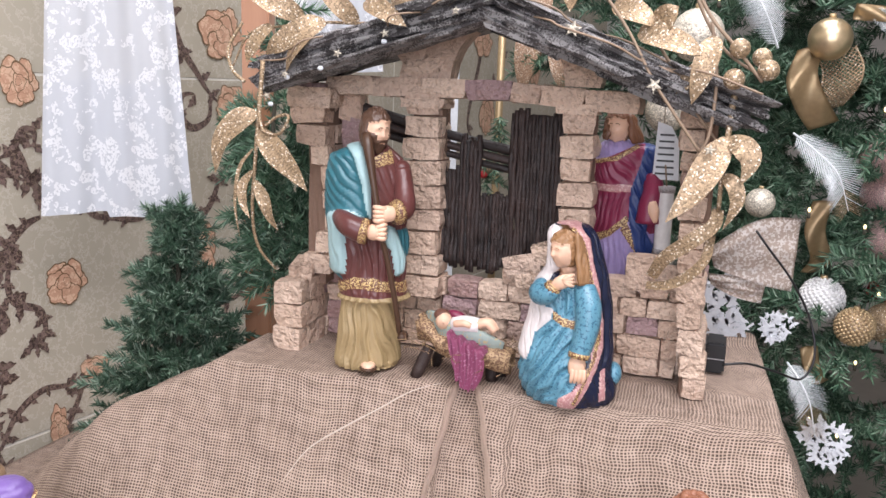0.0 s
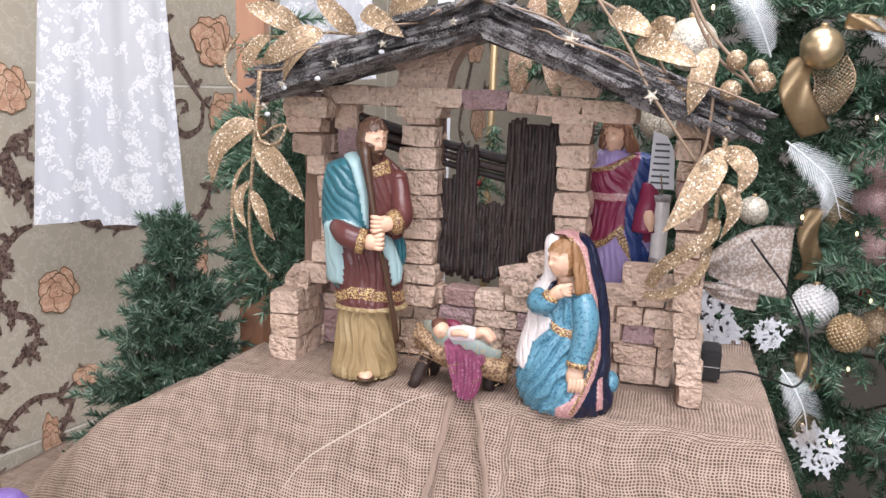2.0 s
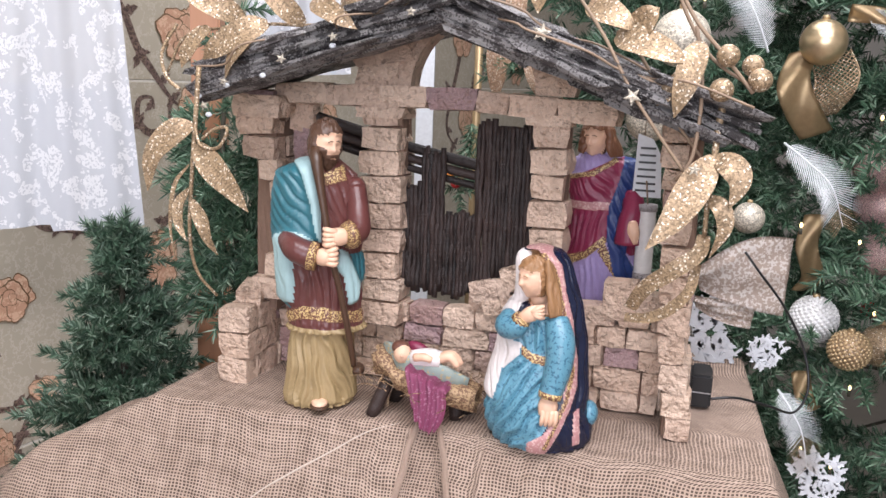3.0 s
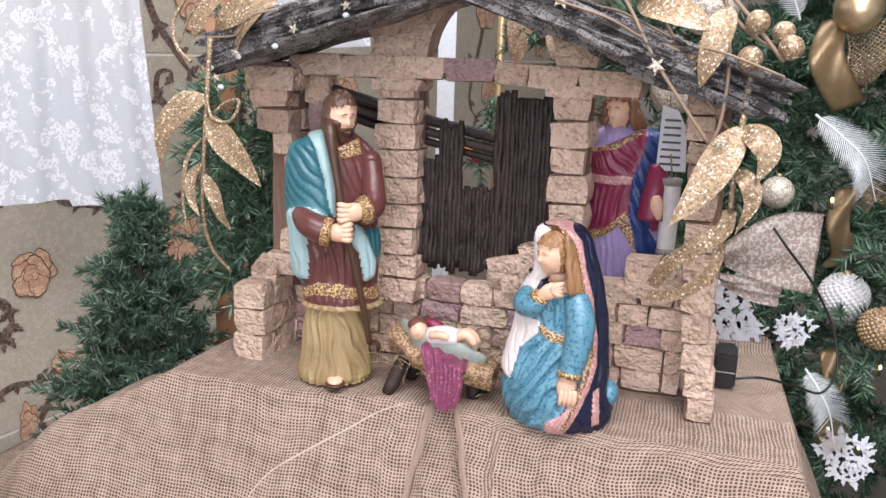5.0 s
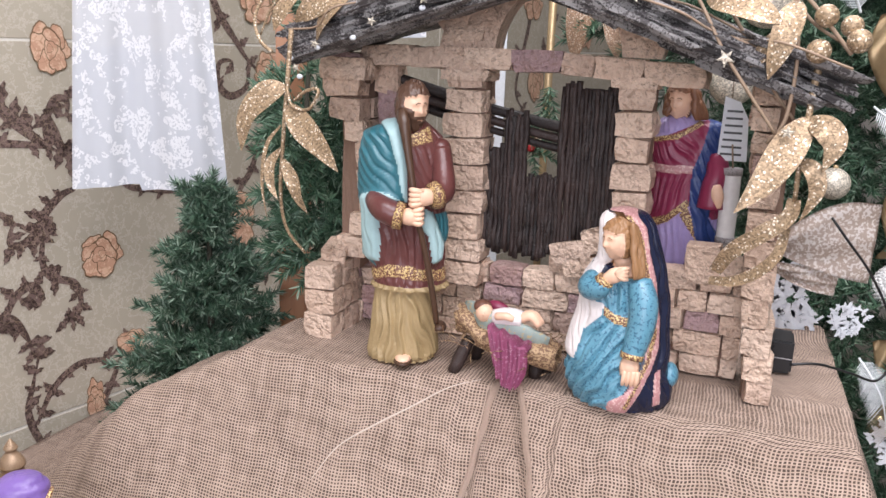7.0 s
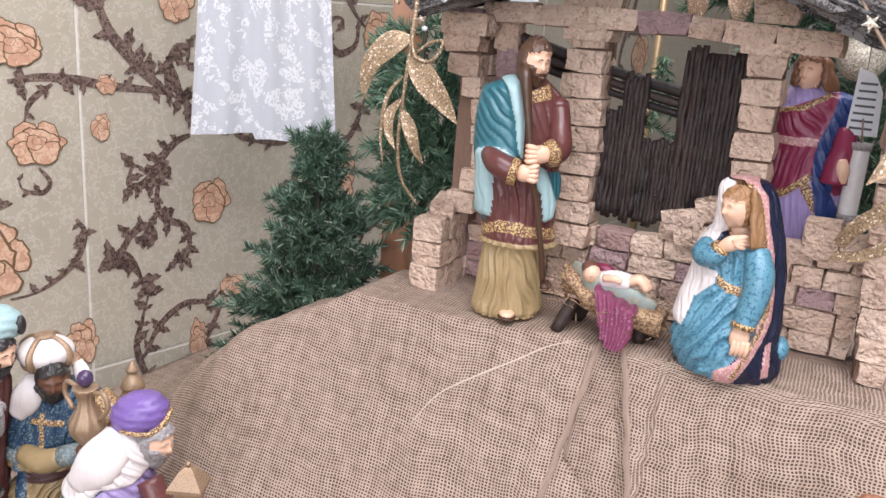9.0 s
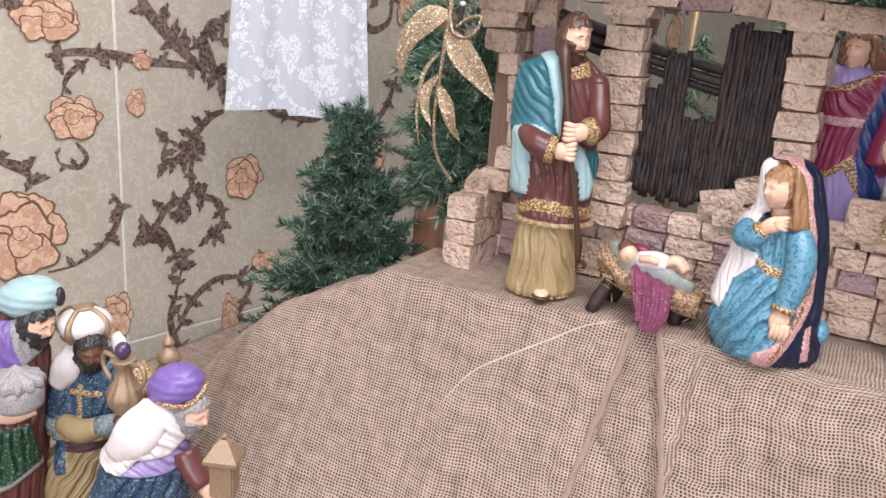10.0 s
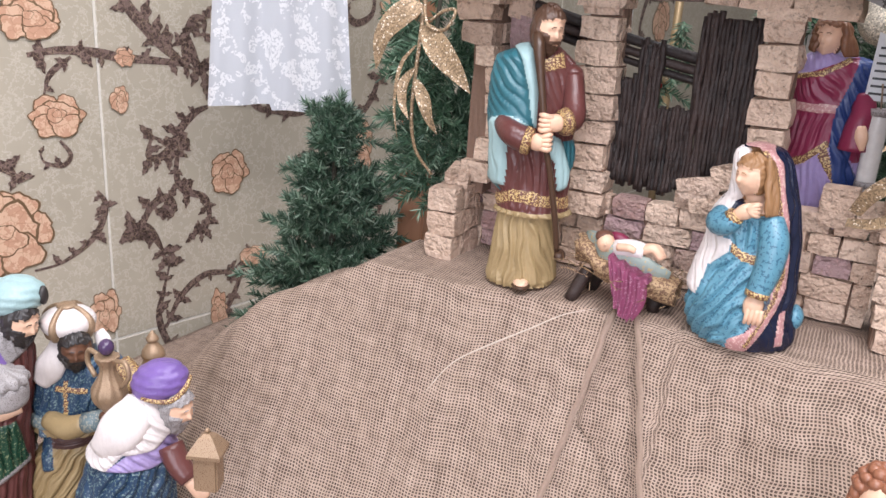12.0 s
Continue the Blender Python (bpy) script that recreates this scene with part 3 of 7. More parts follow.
printed_scroll(23, 0.010, 0.8, (-0.50, 0.88), (-0.46, 0.86), (-0.44, 0.83))
printed_scroll(24, 0.012, 0.9, (1.7, 1.25), (1.78, 1.2), (1.9, 1.22), (2.0, 1.3), (1.95, 1.4))
printed_scroll(25, 0.012, 0.9, (1.75, 1.5), (1.8, 1.35), (1.72, 1.1), (1.8, 1.0))

# ---- burlap over the display stand ----
GROUND = 0.865


def cloth_height(x, y):
    edge = 1.082 if x > -0.05 else 1.082 - 0.027 * min(1, (-0.05 - x) / 0.15)
    front = 1.6 * max(0.0, edge - y)
    d = max(0.0, -0.345 - x)
    left = 0.55 * d + 0.45 * d * d
    right = 2.4 * max(0.0, x - 0.362 + 0.05 * max(0, y - 1.2))
    back = 2.0 * max(0.0, y - (1.185 if x < -0.33 else 1.5))
    drop = (front ** 3 + left ** 3 + right ** 3 + back ** 3) ** (1 / 3)
    f = min(1.0, drop / 0.08)
    n = noise.noise(Vector((x * 5, y * 5, 1.7)))
    n2 = noise.noise(Vector((x * 17, y * 7, 4.2)))
    z = GROUND - drop + f * (0.016 * n + 0.006 * n2) + 0.002 * noise.noise(Vector((x * 14, y * 14, 9)))
    z += f * (0.010 * math.sin(16 * x + 9 * y + 2 * n) + 0.004 * math.sin(47 * x - 21 * y + 5 * n))
    if y < 1.086:
        k = (1.086 - y)
        xl, xr = -0.020 - 0.17 * k, 0.006 + 0.62 * k - 0.8 * k * k
        inside = min(x - xl, xr - x)
        if inside > 0:
            z -= min(0.040 if k < 0.07 + 0.5 * (x + 0.02) else 0.014, inside * 7.0) * min(1, k / 0.012)
        elif inside > -0.018:
            z += 0.0025 * math.sin(math.pi * (inside + 0.018) / 0.018) * min(1, k / 0.02)
    low = 0.47 + 0.006 * n + 0.004 * n2
    return z if z > low + 0.03 else low + 0.03 * math.exp((z - low - 0.03) / 0.03)


XS = np.concatenate([np.arange(-1.0, -0.46, 0.012), np.arange(-0.46, 0.46, 0.0055), np.arange(0.46, 0.66, 0.012)])
YS = np.concatenate([np.arange(0.25, 0.80, 0.014), np.arange(0.80, 1.24, 0.0055), np.arange(1.24, 1.72, 0.015)])
H = np.array([[cloth_height(float(x), float(y)) for y in YS] for x in XS])
AX = np.zeros_like(H)
AY = np.zeros_like(H)
AX[1:] = np.cumsum(np.hypot(np.diff(XS)[:, None], np.diff(H, axis=0) * 0.5), axis=0)
AY[:, 1:] = np.cumsum(np.hypot(np.diff(YS)[None, :], np.diff(H, axis=1)), axis=1)
nx, ny = H.shape
me = bpy.data.meshes.new("burlap_cloth")
me.from_pydata([(float(XS[i]), float(YS[j]), float(H[i, j])) for i in range(nx) for j in range(ny)], [], [(i * ny + j, (i + 1) * ny + j, (i + 1) * ny + j + 1, i * ny + j + 1) for i in range(nx - 1) for j in range(ny - 1)])
layer = me.uv_layers.new(name="UVMap")
ids = np.zeros(len(me.loops), dtype=np.int32)
me.loops.foreach_get("vertex_index", ids)
layer.data.foreach_set("uv", np.stack([AX.ravel()[ids], AY.ravel()[ids]], 1).ravel().astype(np.float32))
me.polygons.foreach_set("use_smooth", np.ones(len(me.polygons), dtype=bool))
me.materials.append(BURLAP)
cloth = tagged(new("burlap_cloth", me), "brown open-weave burlap cloth draped over the stand", "cloth")
solid = cloth.modifiers.new("thickness", "SOLIDIFY")
solid.thickness, solid.offset = 0.002, -1


def hem(side):
    """The folded hem along one edge of the gap between the two pieces of burlap."""
    bm = bmesh.new()

    def at(u, v):
        y = 1.094 - 0.30 * u
        k = max(0.0, 1.086 - y)
        x = -0.020 - 0.17 * k if side < 0 else 0.006 + 0.62 * k - 0.8 * k * k
        out = x + side * 0.004
        p = x + side * (0.0065 * v - 0.0025) + 0.0009 * math.sin(70 * u + side)
        return (p, y, max(cloth_height(out + side * 0.004, y), cloth_height(p, y)) + 0.0008 + 0.0022 * math.sin(math.pi * v) - (0.004 if v < 0.05 else 0))
    sheet(bm, 90, 6, at, 0.0015, 0, lambda u, v: (2 + v * 0.0125, u * 0.36))
    part("hem", bm, HEM, cloth, "folded burlap hem")


hem(-1)
hem(1)

# display stand beneath the cloth
stand = thing("display_stand", (0, 1.2, 0), "wooden stand hidden under the burlap cloth", "stand")
for c, s, n in (((0.0, 0.07, 0.83), (0.66, 0.36, 0.02), "top"), ((-0.12, -0.35, 0.42), (1.5, 0.9, 0.02), "lower_shelf")):
    bm = bmesh.new()
    box(bm, c, s)
    part(n, bm, WOOD, stand)
for x in (-0.3, 0.3):
    for y in (-0.08, 0.22):
        bm = bmesh.new()
        box(bm, (x, y, 0.41), (0.04, 0.04, 0.82))
        part("leg", bm, WOOD, stand)
for x in (-0.8, 0.55):
    for y in (-0.75, 0.05):
        bm = bmesh.new()
        box(bm, (x, y, 0.205), (0.04, 0.04, 0.41))
        part("leg", bm, WOOD, stand)

# ---- the stable ----
stable = thing("nativity_stable", (0, 1.2, GROUND), "model stable of tan bricks with a dark bark roof", "model stable")
BASE = Vector((0, 1.2, GROUND))


def stone_mesh(seed, mat, jitter=0.07):
    """A worn block of unit size: 26 points with rounded corners and uneven faces."""
    rng = random.Random(seed)
    bm = bmesh.new()
    bmesh.ops.create_cube(bm, size=1)
    bmesh.ops.subdivide_edges(bm, edges=bm.edges[:], cuts=1, use_grid_fill=True)
    for v in bm.verts:
        k = sum(abs(c) > 0.4 for c in v.co)
        v.co *= {3: 0.93, 2: 0.975}.get(k, 1.0)
        v.co += Vector([rng.uniform(-jitter, jitter) * 0.7 for _ in range(3)])
    bmesh.ops.triangulate(bm, faces=bm.faces[:])
    me = bpy.data.meshes.new("block")
    bm.to_mesh(me)
    bm.free()
    me.materials.append(mat)
    return me


BLOCKS = [stone_mesh(i, BRICK) for i in range(8)]
STRIPS = [stone_mesh(40 + i, BARK, 0.16) for i in range(8)]
rng = random.Random(3)


def block(name, parent, c, s, m=None, meshes=BLOCKS):
    ob = new(name, rng.choice(meshes))
    ob.parent = parent
    ob.matrix_basis = Matrix.Translation(Vector(c) - BASE) @ (m or Matrix()) @ Matrix.Diagonal((*s, 1))
    return ob


def group_part(name, label=""):
    ob = new(name)
    ob.parent = stable
    if label:
        ob["label"] = label
    return ob


def core(name, lo, hi):
    bm = bmesh.new()
    vs = box(bm, Vector([(a + b) / 2 for a, b in zip(lo, hi)]) - BASE, [b - a for a, b in zip(lo, hi)])
    bmesh.ops.subdivide_edges(bm, edges=bm.edges[:], cuts=5, use_grid_fill=True)
    for v in bm.verts:
        v.co += Vector([rng.uniform(-0.0015, 0.0015) for _ in range(3)])
    return part(name, bm, MORTAR, stable)


def courses(parent, x0, x1, y, depth, z0, top, height, lengths):
    """Courses of blocks on a face towards -y, up to the uneven line top(x)."""
    z, row = z0, 0
    while z < max(top(x0), top(x1), top((x0 + x1) / 2)) - 0.4 * height:
        h = height * rng.uniform(0.85, 1.15)
        x = x0 - (rng.uniform(0.2, 0.6) * lengths[0] if row % 2 else 0)
        while x < x1 - 0.004:
            w = rng.uniform(*lengths)
            a, b = max(x, x0), min(x + w, x1)
            if x1 - b < 0.012:
                b = x1
            mid = (a + b) / 2
            if b - a > 0.006 and z + 0.6 * h < top(mid):
                block("brick", parent, (mid, y + depth / 2 + rng.uniform(-0.003, 0.002), z + h / 2), (b - a - 0.0015, depth, h - 0.0012), pose(0, 0, 0, rng.uniform(-3, 3), rng.uniform(-1.5, 1.5), rng.uniform(-2, 2)))
            x = b if b == x1 else x + w
        z, row = z + h, row + 1


back = core("back_wall", (-0.262, 1.222, 0.85), (0.236, 1.247, 0.965))


def back_top(x):
    if x < -0.09:
        return 0.965
    if x < 0.0:
        return 0.985
    if x < 0.09:
        return 0.985 + 0.40 * x
    return 0.997


courses(back, -0.262, 0.238, 1.211, 0.032, 0.868, back_top, 0.0255, (0.03, 0.062))
red = [block("brick", back, (x, 1.215, z), (w, 0.034, h), pose(0, 0, 0, 0, a, 0)) for x, z, w, h, a in ((0.030, 1.002, 0.05, 0.028, -14), (0.064, 1.022, 0.04, 0.030, -20), (0.045, 0.985, 0.05, 0.024, -6))]

pillar_l = core("door_pillar", (-0.130, 1.203, 0.94), (-0.088, 1.235, 1.205))
pillar_r = core("door_pillar", (0.080, 1.203, 0.94), (0.114, 1.235, 1.205))
for p, xa, xb, z0, slant in ((pillar_l, -0.135, -0.083, 0.945, -0.004), (pillar_r, 0.077, 0.119, 0.985, -0.006)):
    z = z0
    while z < 1.195:
        h = rng.uniform(0.028, 0.036)
        k = slant * (z - z0) / 0.25
        block("brick", p, ((xa + xb) / 2 + k + rng.uniform(-0.002, 0.002), 1.212, z + h / 2), (xb - xa + rng.uniform(-0.004, 0.006), 0.046, h - 0.002), pose(0, 0, 0, 0, rng.uniform(-2, 2), rng.uniform(-3, 3)))
        z += h
    block("brick", p, ((xa + xb) / 2 + slant, 1.21, 1.211), (xb - xa + 0.010, 0.050, 0.013))

lintel = core("lintel", (-0.24, 1.199, 1.221), (0.160, 1.228, 1.233))
edges_x = [-0.255, -0.185, -0.115, -0.055, 0.005, 0.045, 0.10, 0.17]
for a, b in zip(edges_x, edges_x[1:]):
    mid = (a + b) / 2
    zc = 1.2305 - 0.075 * max(0.0, mid + 0.03) ** 1.2
    block("brick", lintel, (mid, 1.21, zc), (b - a + 0.001, 0.046, 0.026), pose(0, 0, 0, 0, 3 if mid > 0 else -1, 0))

left = core("left_wall", (-0.298, 1.142, 0.85), (-0.270, 1.25, 0.945))
for k in range(3):
    z = 0.880 + 0.033 * k
    for y0, y1 in (((1.128, 1.178), (1.18, 1.25)) if k % 2 else ((1.128, 1.158), (1.16, 1.205), (1.207, 1.25))):
        block("brick", left, (-0.283 + rng.uniform(-0.002, 0.002), (y0 + y1) / 2, z), (0.042, y1 - y0, 0.032), pose(0, 0, 0, 0, rng.uniform(-2, 2), rng.uniform(-2, 2)))
block("brick", left, (-0.281, 1.178, 0.974), (0.034, 0.04, 0.018), pose(0, 0, 0, 14, 0, 5))
column = core("corner_column", (-0.278, 1.185, 0.95), (-0.25, 1.25, 1.2))
z, k = 0.968, 0
while z < 1.205:
    h = rng.uniform(0.026, 0.034)
    t = (z - 0.968) / 0.237
    xl = -0.276 + 0.040 * math.sin(math.pi * min(1, t * 1.25)) - 0.024 * t
    xr = -0.238 - 0.012 * t
    for y0, y1 in ((1.172, 1.205), (1.207, 1.25)):
        block("brick", column, ((xl + xr) / 2 + rng.uniform(-0.003, 0.003), (y0 + y1) / 2, z + h / 2), (xr - xl + 0.004, y1 - y0, h - 0.0015), pose(0, 0, 0, rng.uniform(-3, 3), rng.uniform(-3, 3), rng.uniform(-4, 4)))
    z += h
block("brick", column, (-0.27, 1.19, 1.213), (0.07, 0.05, 0.03))
block("brick", column, (-0.225, 1.225, 1.16), (0.03, 0.03, 0.05))
block("brick", column, (-0.228, 1.225, 1.20), (0.035, 0.03, 0.035))

right = core("right_wall", (0.245, 1.160, 0.85), (0.262, 1.25, 1.20))
z = 0.866
while z < 1.20:
    h = rng.uniform(0.024, 0.036)
    x = 0.259 - 0.026 * (z - 0.866) / 0.334
    for y0, y1 in ((1.150, 1.198), (1.2, 1.25)):
        block("brick", right, (x + rng.uniform(-0.003, 0.003), (y0 + y1) / 2, z + h / 2), (0.030 + rng.uniform(-0.003, 0.004), y1 - y0, h - 0.0015), pose(0, 0, 0, rng.uniform(-3, 3), rng.uniform(-3, 3), rng.uniform(-4, 4)))
    z += h
block("brick", right, (0.185, 1.225, 1.005), (0.04, 0.035, 0.045))
block("brick", right, (0.222, 1.225, 1.0), (0.035, 0.035, 0.03))


def gable(name, pts):
    """A brick gusset between lintel and roof with a curved inner edge."""
    bm = bmesh.new()
    rings = [[(x, y, z) for x, z in pts] for y in (1.195, 1.23)]
    skin(bm, [[Vector(p) - BASE for p in r] for r in rings], 0)
    for f in bm.faces:
        f.smooth = False
    return part(name, bm, BRICK, stable)


def arc(cx, cz, rx, rz, a0, a1, n=10):
    return [(cx + rx * math.cos(radians(a0 + (a1 - a0) * i / n)), cz + rz * math.sin(radians(a0 + (a1 - a0) * i / n))) for i in range(n + 1)]


gable("gable_left", [(-0.150, 1.243), (-0.145, 1.262), (-0.160, 1.28), (-0.105, 1.298), (-0.015, 1.328), (-0.018, 1.318)] + arc(-0.012, 1.238, 0.066, 0.078, 95, 178)[1:])
gable("gable_right", [(0.118, 1.238), (0.125, 1.262), (0.10, 1.285), (0.03, 1.318), (0.028, 1.31)] + arc(0.022, 1.235, 0.052, 0.072, 85, 3)[1:])
for x, z, w in ((-0.118, 1.258, 0.05), (-0.10, 1.280, 0.045), (0.096, 1.253, 0.04), (0.09, 1.272, 0.038)):
    block("brick", lintel, (x, 1.212, z), (w, 0.042, 0.02), pose(0, 0, 0, 0, -6 if x < 0 else 6, 0))

# bark fence in the doorway
fence = group_part("fence", "weathered dark stick fence")
x = -0.086
while x < 0.076:
    w = rng.uniform(0.0036, 0.0062)
    if x < -0.036:
        top = 1.115 + (0.055 if x > -0.066 else 0.012) + rng.uniform(-0.008, 0.006)
    elif x < 0.004:
        top = 1.093 + rng.uniform(-0.004, 0.004)
    else:
        top = 1.206 + rng.uniform(-0.006, 0.004)
    bot = 0.988 + (0.5 * (x + 0.02) if x > -0.02 else 0.15 * (-0.02 - x)) + rng.uniform(-0.008, 0.002)
    bm = bmesh.new()
    n = 13
    tube(bm, [Vector((x + rng.uniform(-0.0006, 0.0006), 1.212 + rng.uniform(-0.003, 0.003), bot + (top - bot) * i / n)) - BASE for i in range(n + 1)], [w * rng.uniform(0.50, 0.82) for i in range(n + 1)], 6)
    part("slat", bm, STICK, fence)
    x += 0.9 * w
for dz, r in ((0.010, 0.007), (-0.004, 0.006), (-0.016, 0.005)):
    bm = bmesh.new()
    tube(bm, [Vector(p) - BASE for p in ((-0.235, 1.222, 1.196 + dz), (-0.16, 1.226, 1.176 + dz), (-0.08, 1.224, 1.158 + dz), (0.004, 1.222, 1.142 + dz), (0.06, 1.224, 1.135 + dz))], [r, r * 1.1, r * 0.9, r, r * 0.8], 6, 0, 3)
    part("rail", bm, STICK, fence)

# roof of overlapping bark strips
EAVE_L, RIDGE, EAVE_R = Vector((-0.296, 0, 1.240)), Vector((0.0, 0, 1.327)), Vector((0.290, 0, 1.214))
for side, a, b in (("roof_left", EAVE_L, RIDGE), ("roof_right", EAVE_R, RIDGE)):
    d = b - a
    ang = -math.degrees(math.atan2(d.z, d.x)) if side == "roof_left" else -math.degrees(math.atan2(-d.z, -d.x))
    turn = pose(0, 0, 0, 0, ang, 0)
    bm = bmesh.new()
    box(bm, (a + b) / 2 + Vector((0, 1.165, -0.004)) - BASE, (d.length, 0.15, 0.012), turn)
    bmesh.ops.subdivide_edges(bm, edges=bm.edges[:], cuts=6, use_grid_fill=True)
    for v in bm.verts:
        v.co += Vector([rng.uniform(-0.003, 0.003) for _ in range(3)])
    roof = part(side, bm, BARK, stable, "dark frosted bark roof slope")
    for layer_no in range(5):
        n = 11
        for i in range(n):
            t = (i + rng.uniform(0.1, 0.9)) / n
            l = rng.uniform(0.05, 0.11)
            c = a + d * (0.09 + 0.84 * t)
            for y in (1.083, 1.125, 1.165, 1.21) if layer_no > 2 else (1.083, 1.10):
                up = -0.016 + 0.0075 * layer_no + rng.uniform(-0.002, 0.002)
                block("bark_strip", roof, c + Vector((rng.uniform(-0.01, 0.01), y + rng.uniform(-0.008, 0.008), up)), (l, rng.uniform(0.016, 0.045), rng.uniform(0.005, 0.010)), turn @ pose(0, 0, 0, rng.uniform(-14, 14), rng.uniform(-3, 3), rng.uniform(-7, 7)), STRIPS)

# ---- statues: one mesh each ----
def statue(name, at, turn, bm, mats, label, category="figurine", size=1.0):
    ob = part(name, bm, mats)
    ob.matrix_basis = pose(*at, 0, 0, turn) @ Matrix.Diagonal((size, size, size, 1))
    for p in ob.data.polygons:
        p.use_smooth = True
    return tagged(ob, label, category, "nativity figurines")


def head(bm, c, r, face, hair, beard=None, look_x=0.0, long_hair=False, yaw=0.0):
    """A plain head: skull, nose, brows and lids, a cap of locks, and a beard or long hair."""
    x, y, z = c
    before = len(bm.verts)
    ball(bm, (x, y - 0.04 * r, z), (r * 0.78, r * 0.90, r * 1.08), face, 20)
    ball(bm, (x, y - r * 0.88, z - r * 0.10), (r * 0.12, r * 0.22, r * 0.28), face, 8)
    ball(bm, (x, y - r * 0.52, z - r * 0.74), (r * 0.32, r * 0.26, r * 0.26), face, 8)
    ball(bm, (x, y - r * 0.83, z - r * 0.46), (r * 0.18, r * 0.07, r * 0.05), hair, 8)
    for s in (-1, 1):
        ball(bm, (x + s * r * 0.31, y - r * 0.78, z + r * 0.20), (r * 0.22, r * 0.10, r * 0.055), hair, 8)
        ball(bm, (x + s * r * 0.31, y - r * 0.80, z + r * 0.04), (r * 0.15, r * 0.07, r * 0.06), hair, 8)
        ball(bm, (x + s * r * 0.44, y - r * 0.52, z - r * 0.25), (r * 0.24, r * 0.26, r * 0.24), face, 8)
    ball(bm, (x, y + r * 0.20, z + r * 0.26), (r * 0.95, r * 0.95, r * 0.98), hair, 20)
    for ring, (up, out, size) in enumerate(((0.42, 0.84, 0.28), (0.78, 0.66, 0.30), (1.08, 0.36, 0.32))):
        for k in range(12 - 2 * ring):
            a = math.tau * k / (12 - 2 * ring) + 0.5 * ring
            if math.sin(a) < ((-0.7, -0.8, -2) if long_hair else (-0.85, -2, -2))[ring]:
                continue
            ball(bm, (x + r * out * 1.02 * math.cos(a), y + 0.16 * r + r * out * math.sin(a), z + r * up), (r * size, r * size, r * size * 0.8), hair, 8, pose(0, 0, 0, 20 * math.sin(3 * a), 25 * math.cos(2 * a), 0))
    for s in (-1, 1):
        for k in range(7 if long_hair else 3):
            ball(bm, (x + s * r * (0.82 + 0.05 * k), y - r * (0.05 + 0.05 * k), z + r * (0.4 - 0.34 * k)), (r * 0.24, r * 0.40, r * 0.34), hair, 8)
    if beard is not None:
        for bx, bz, q in ((0, -0.80, 0.50), (-0.34, -0.50, 0.34), (0.34, -0.50, 0.34), (0, -1.22, 0.36), (-0.2, -1.0, 0.36), (0.2, -1.0, 0.36), (-0.55, -0.2, 0.26), (0.55, -0.2, 0.26), (-0.16, -0.44, 0.16), (0.16, -0.44, 0.16)):
            ball(bm, (x + bx * r, y - r * (0.62 if abs(bx) < 0.3 else 0.45), z + bz * r), (1.12 * q * r, q * r * 0.85, 1.15 * q * r), beard, 10)
    if yaw:
        bm.verts.ensure_lookup_table()
        bmesh.ops.rotate(bm, cent=c, matrix=Matrix.Rotation(radians(yaw), 3, "Z"), verts=bm.verts[before:])


# -- drapery --
def inside(pts, x, z):
    hit = False
    for (x0, z0), (x1, z1) in zip(pts, pts[1:] + pts[:1]):
        if (z0 > z) != (z1 > z) and x < x0 + (x1 - x0) * (z - z0) / (z1 - z0):
            hit = not hit
    return hit


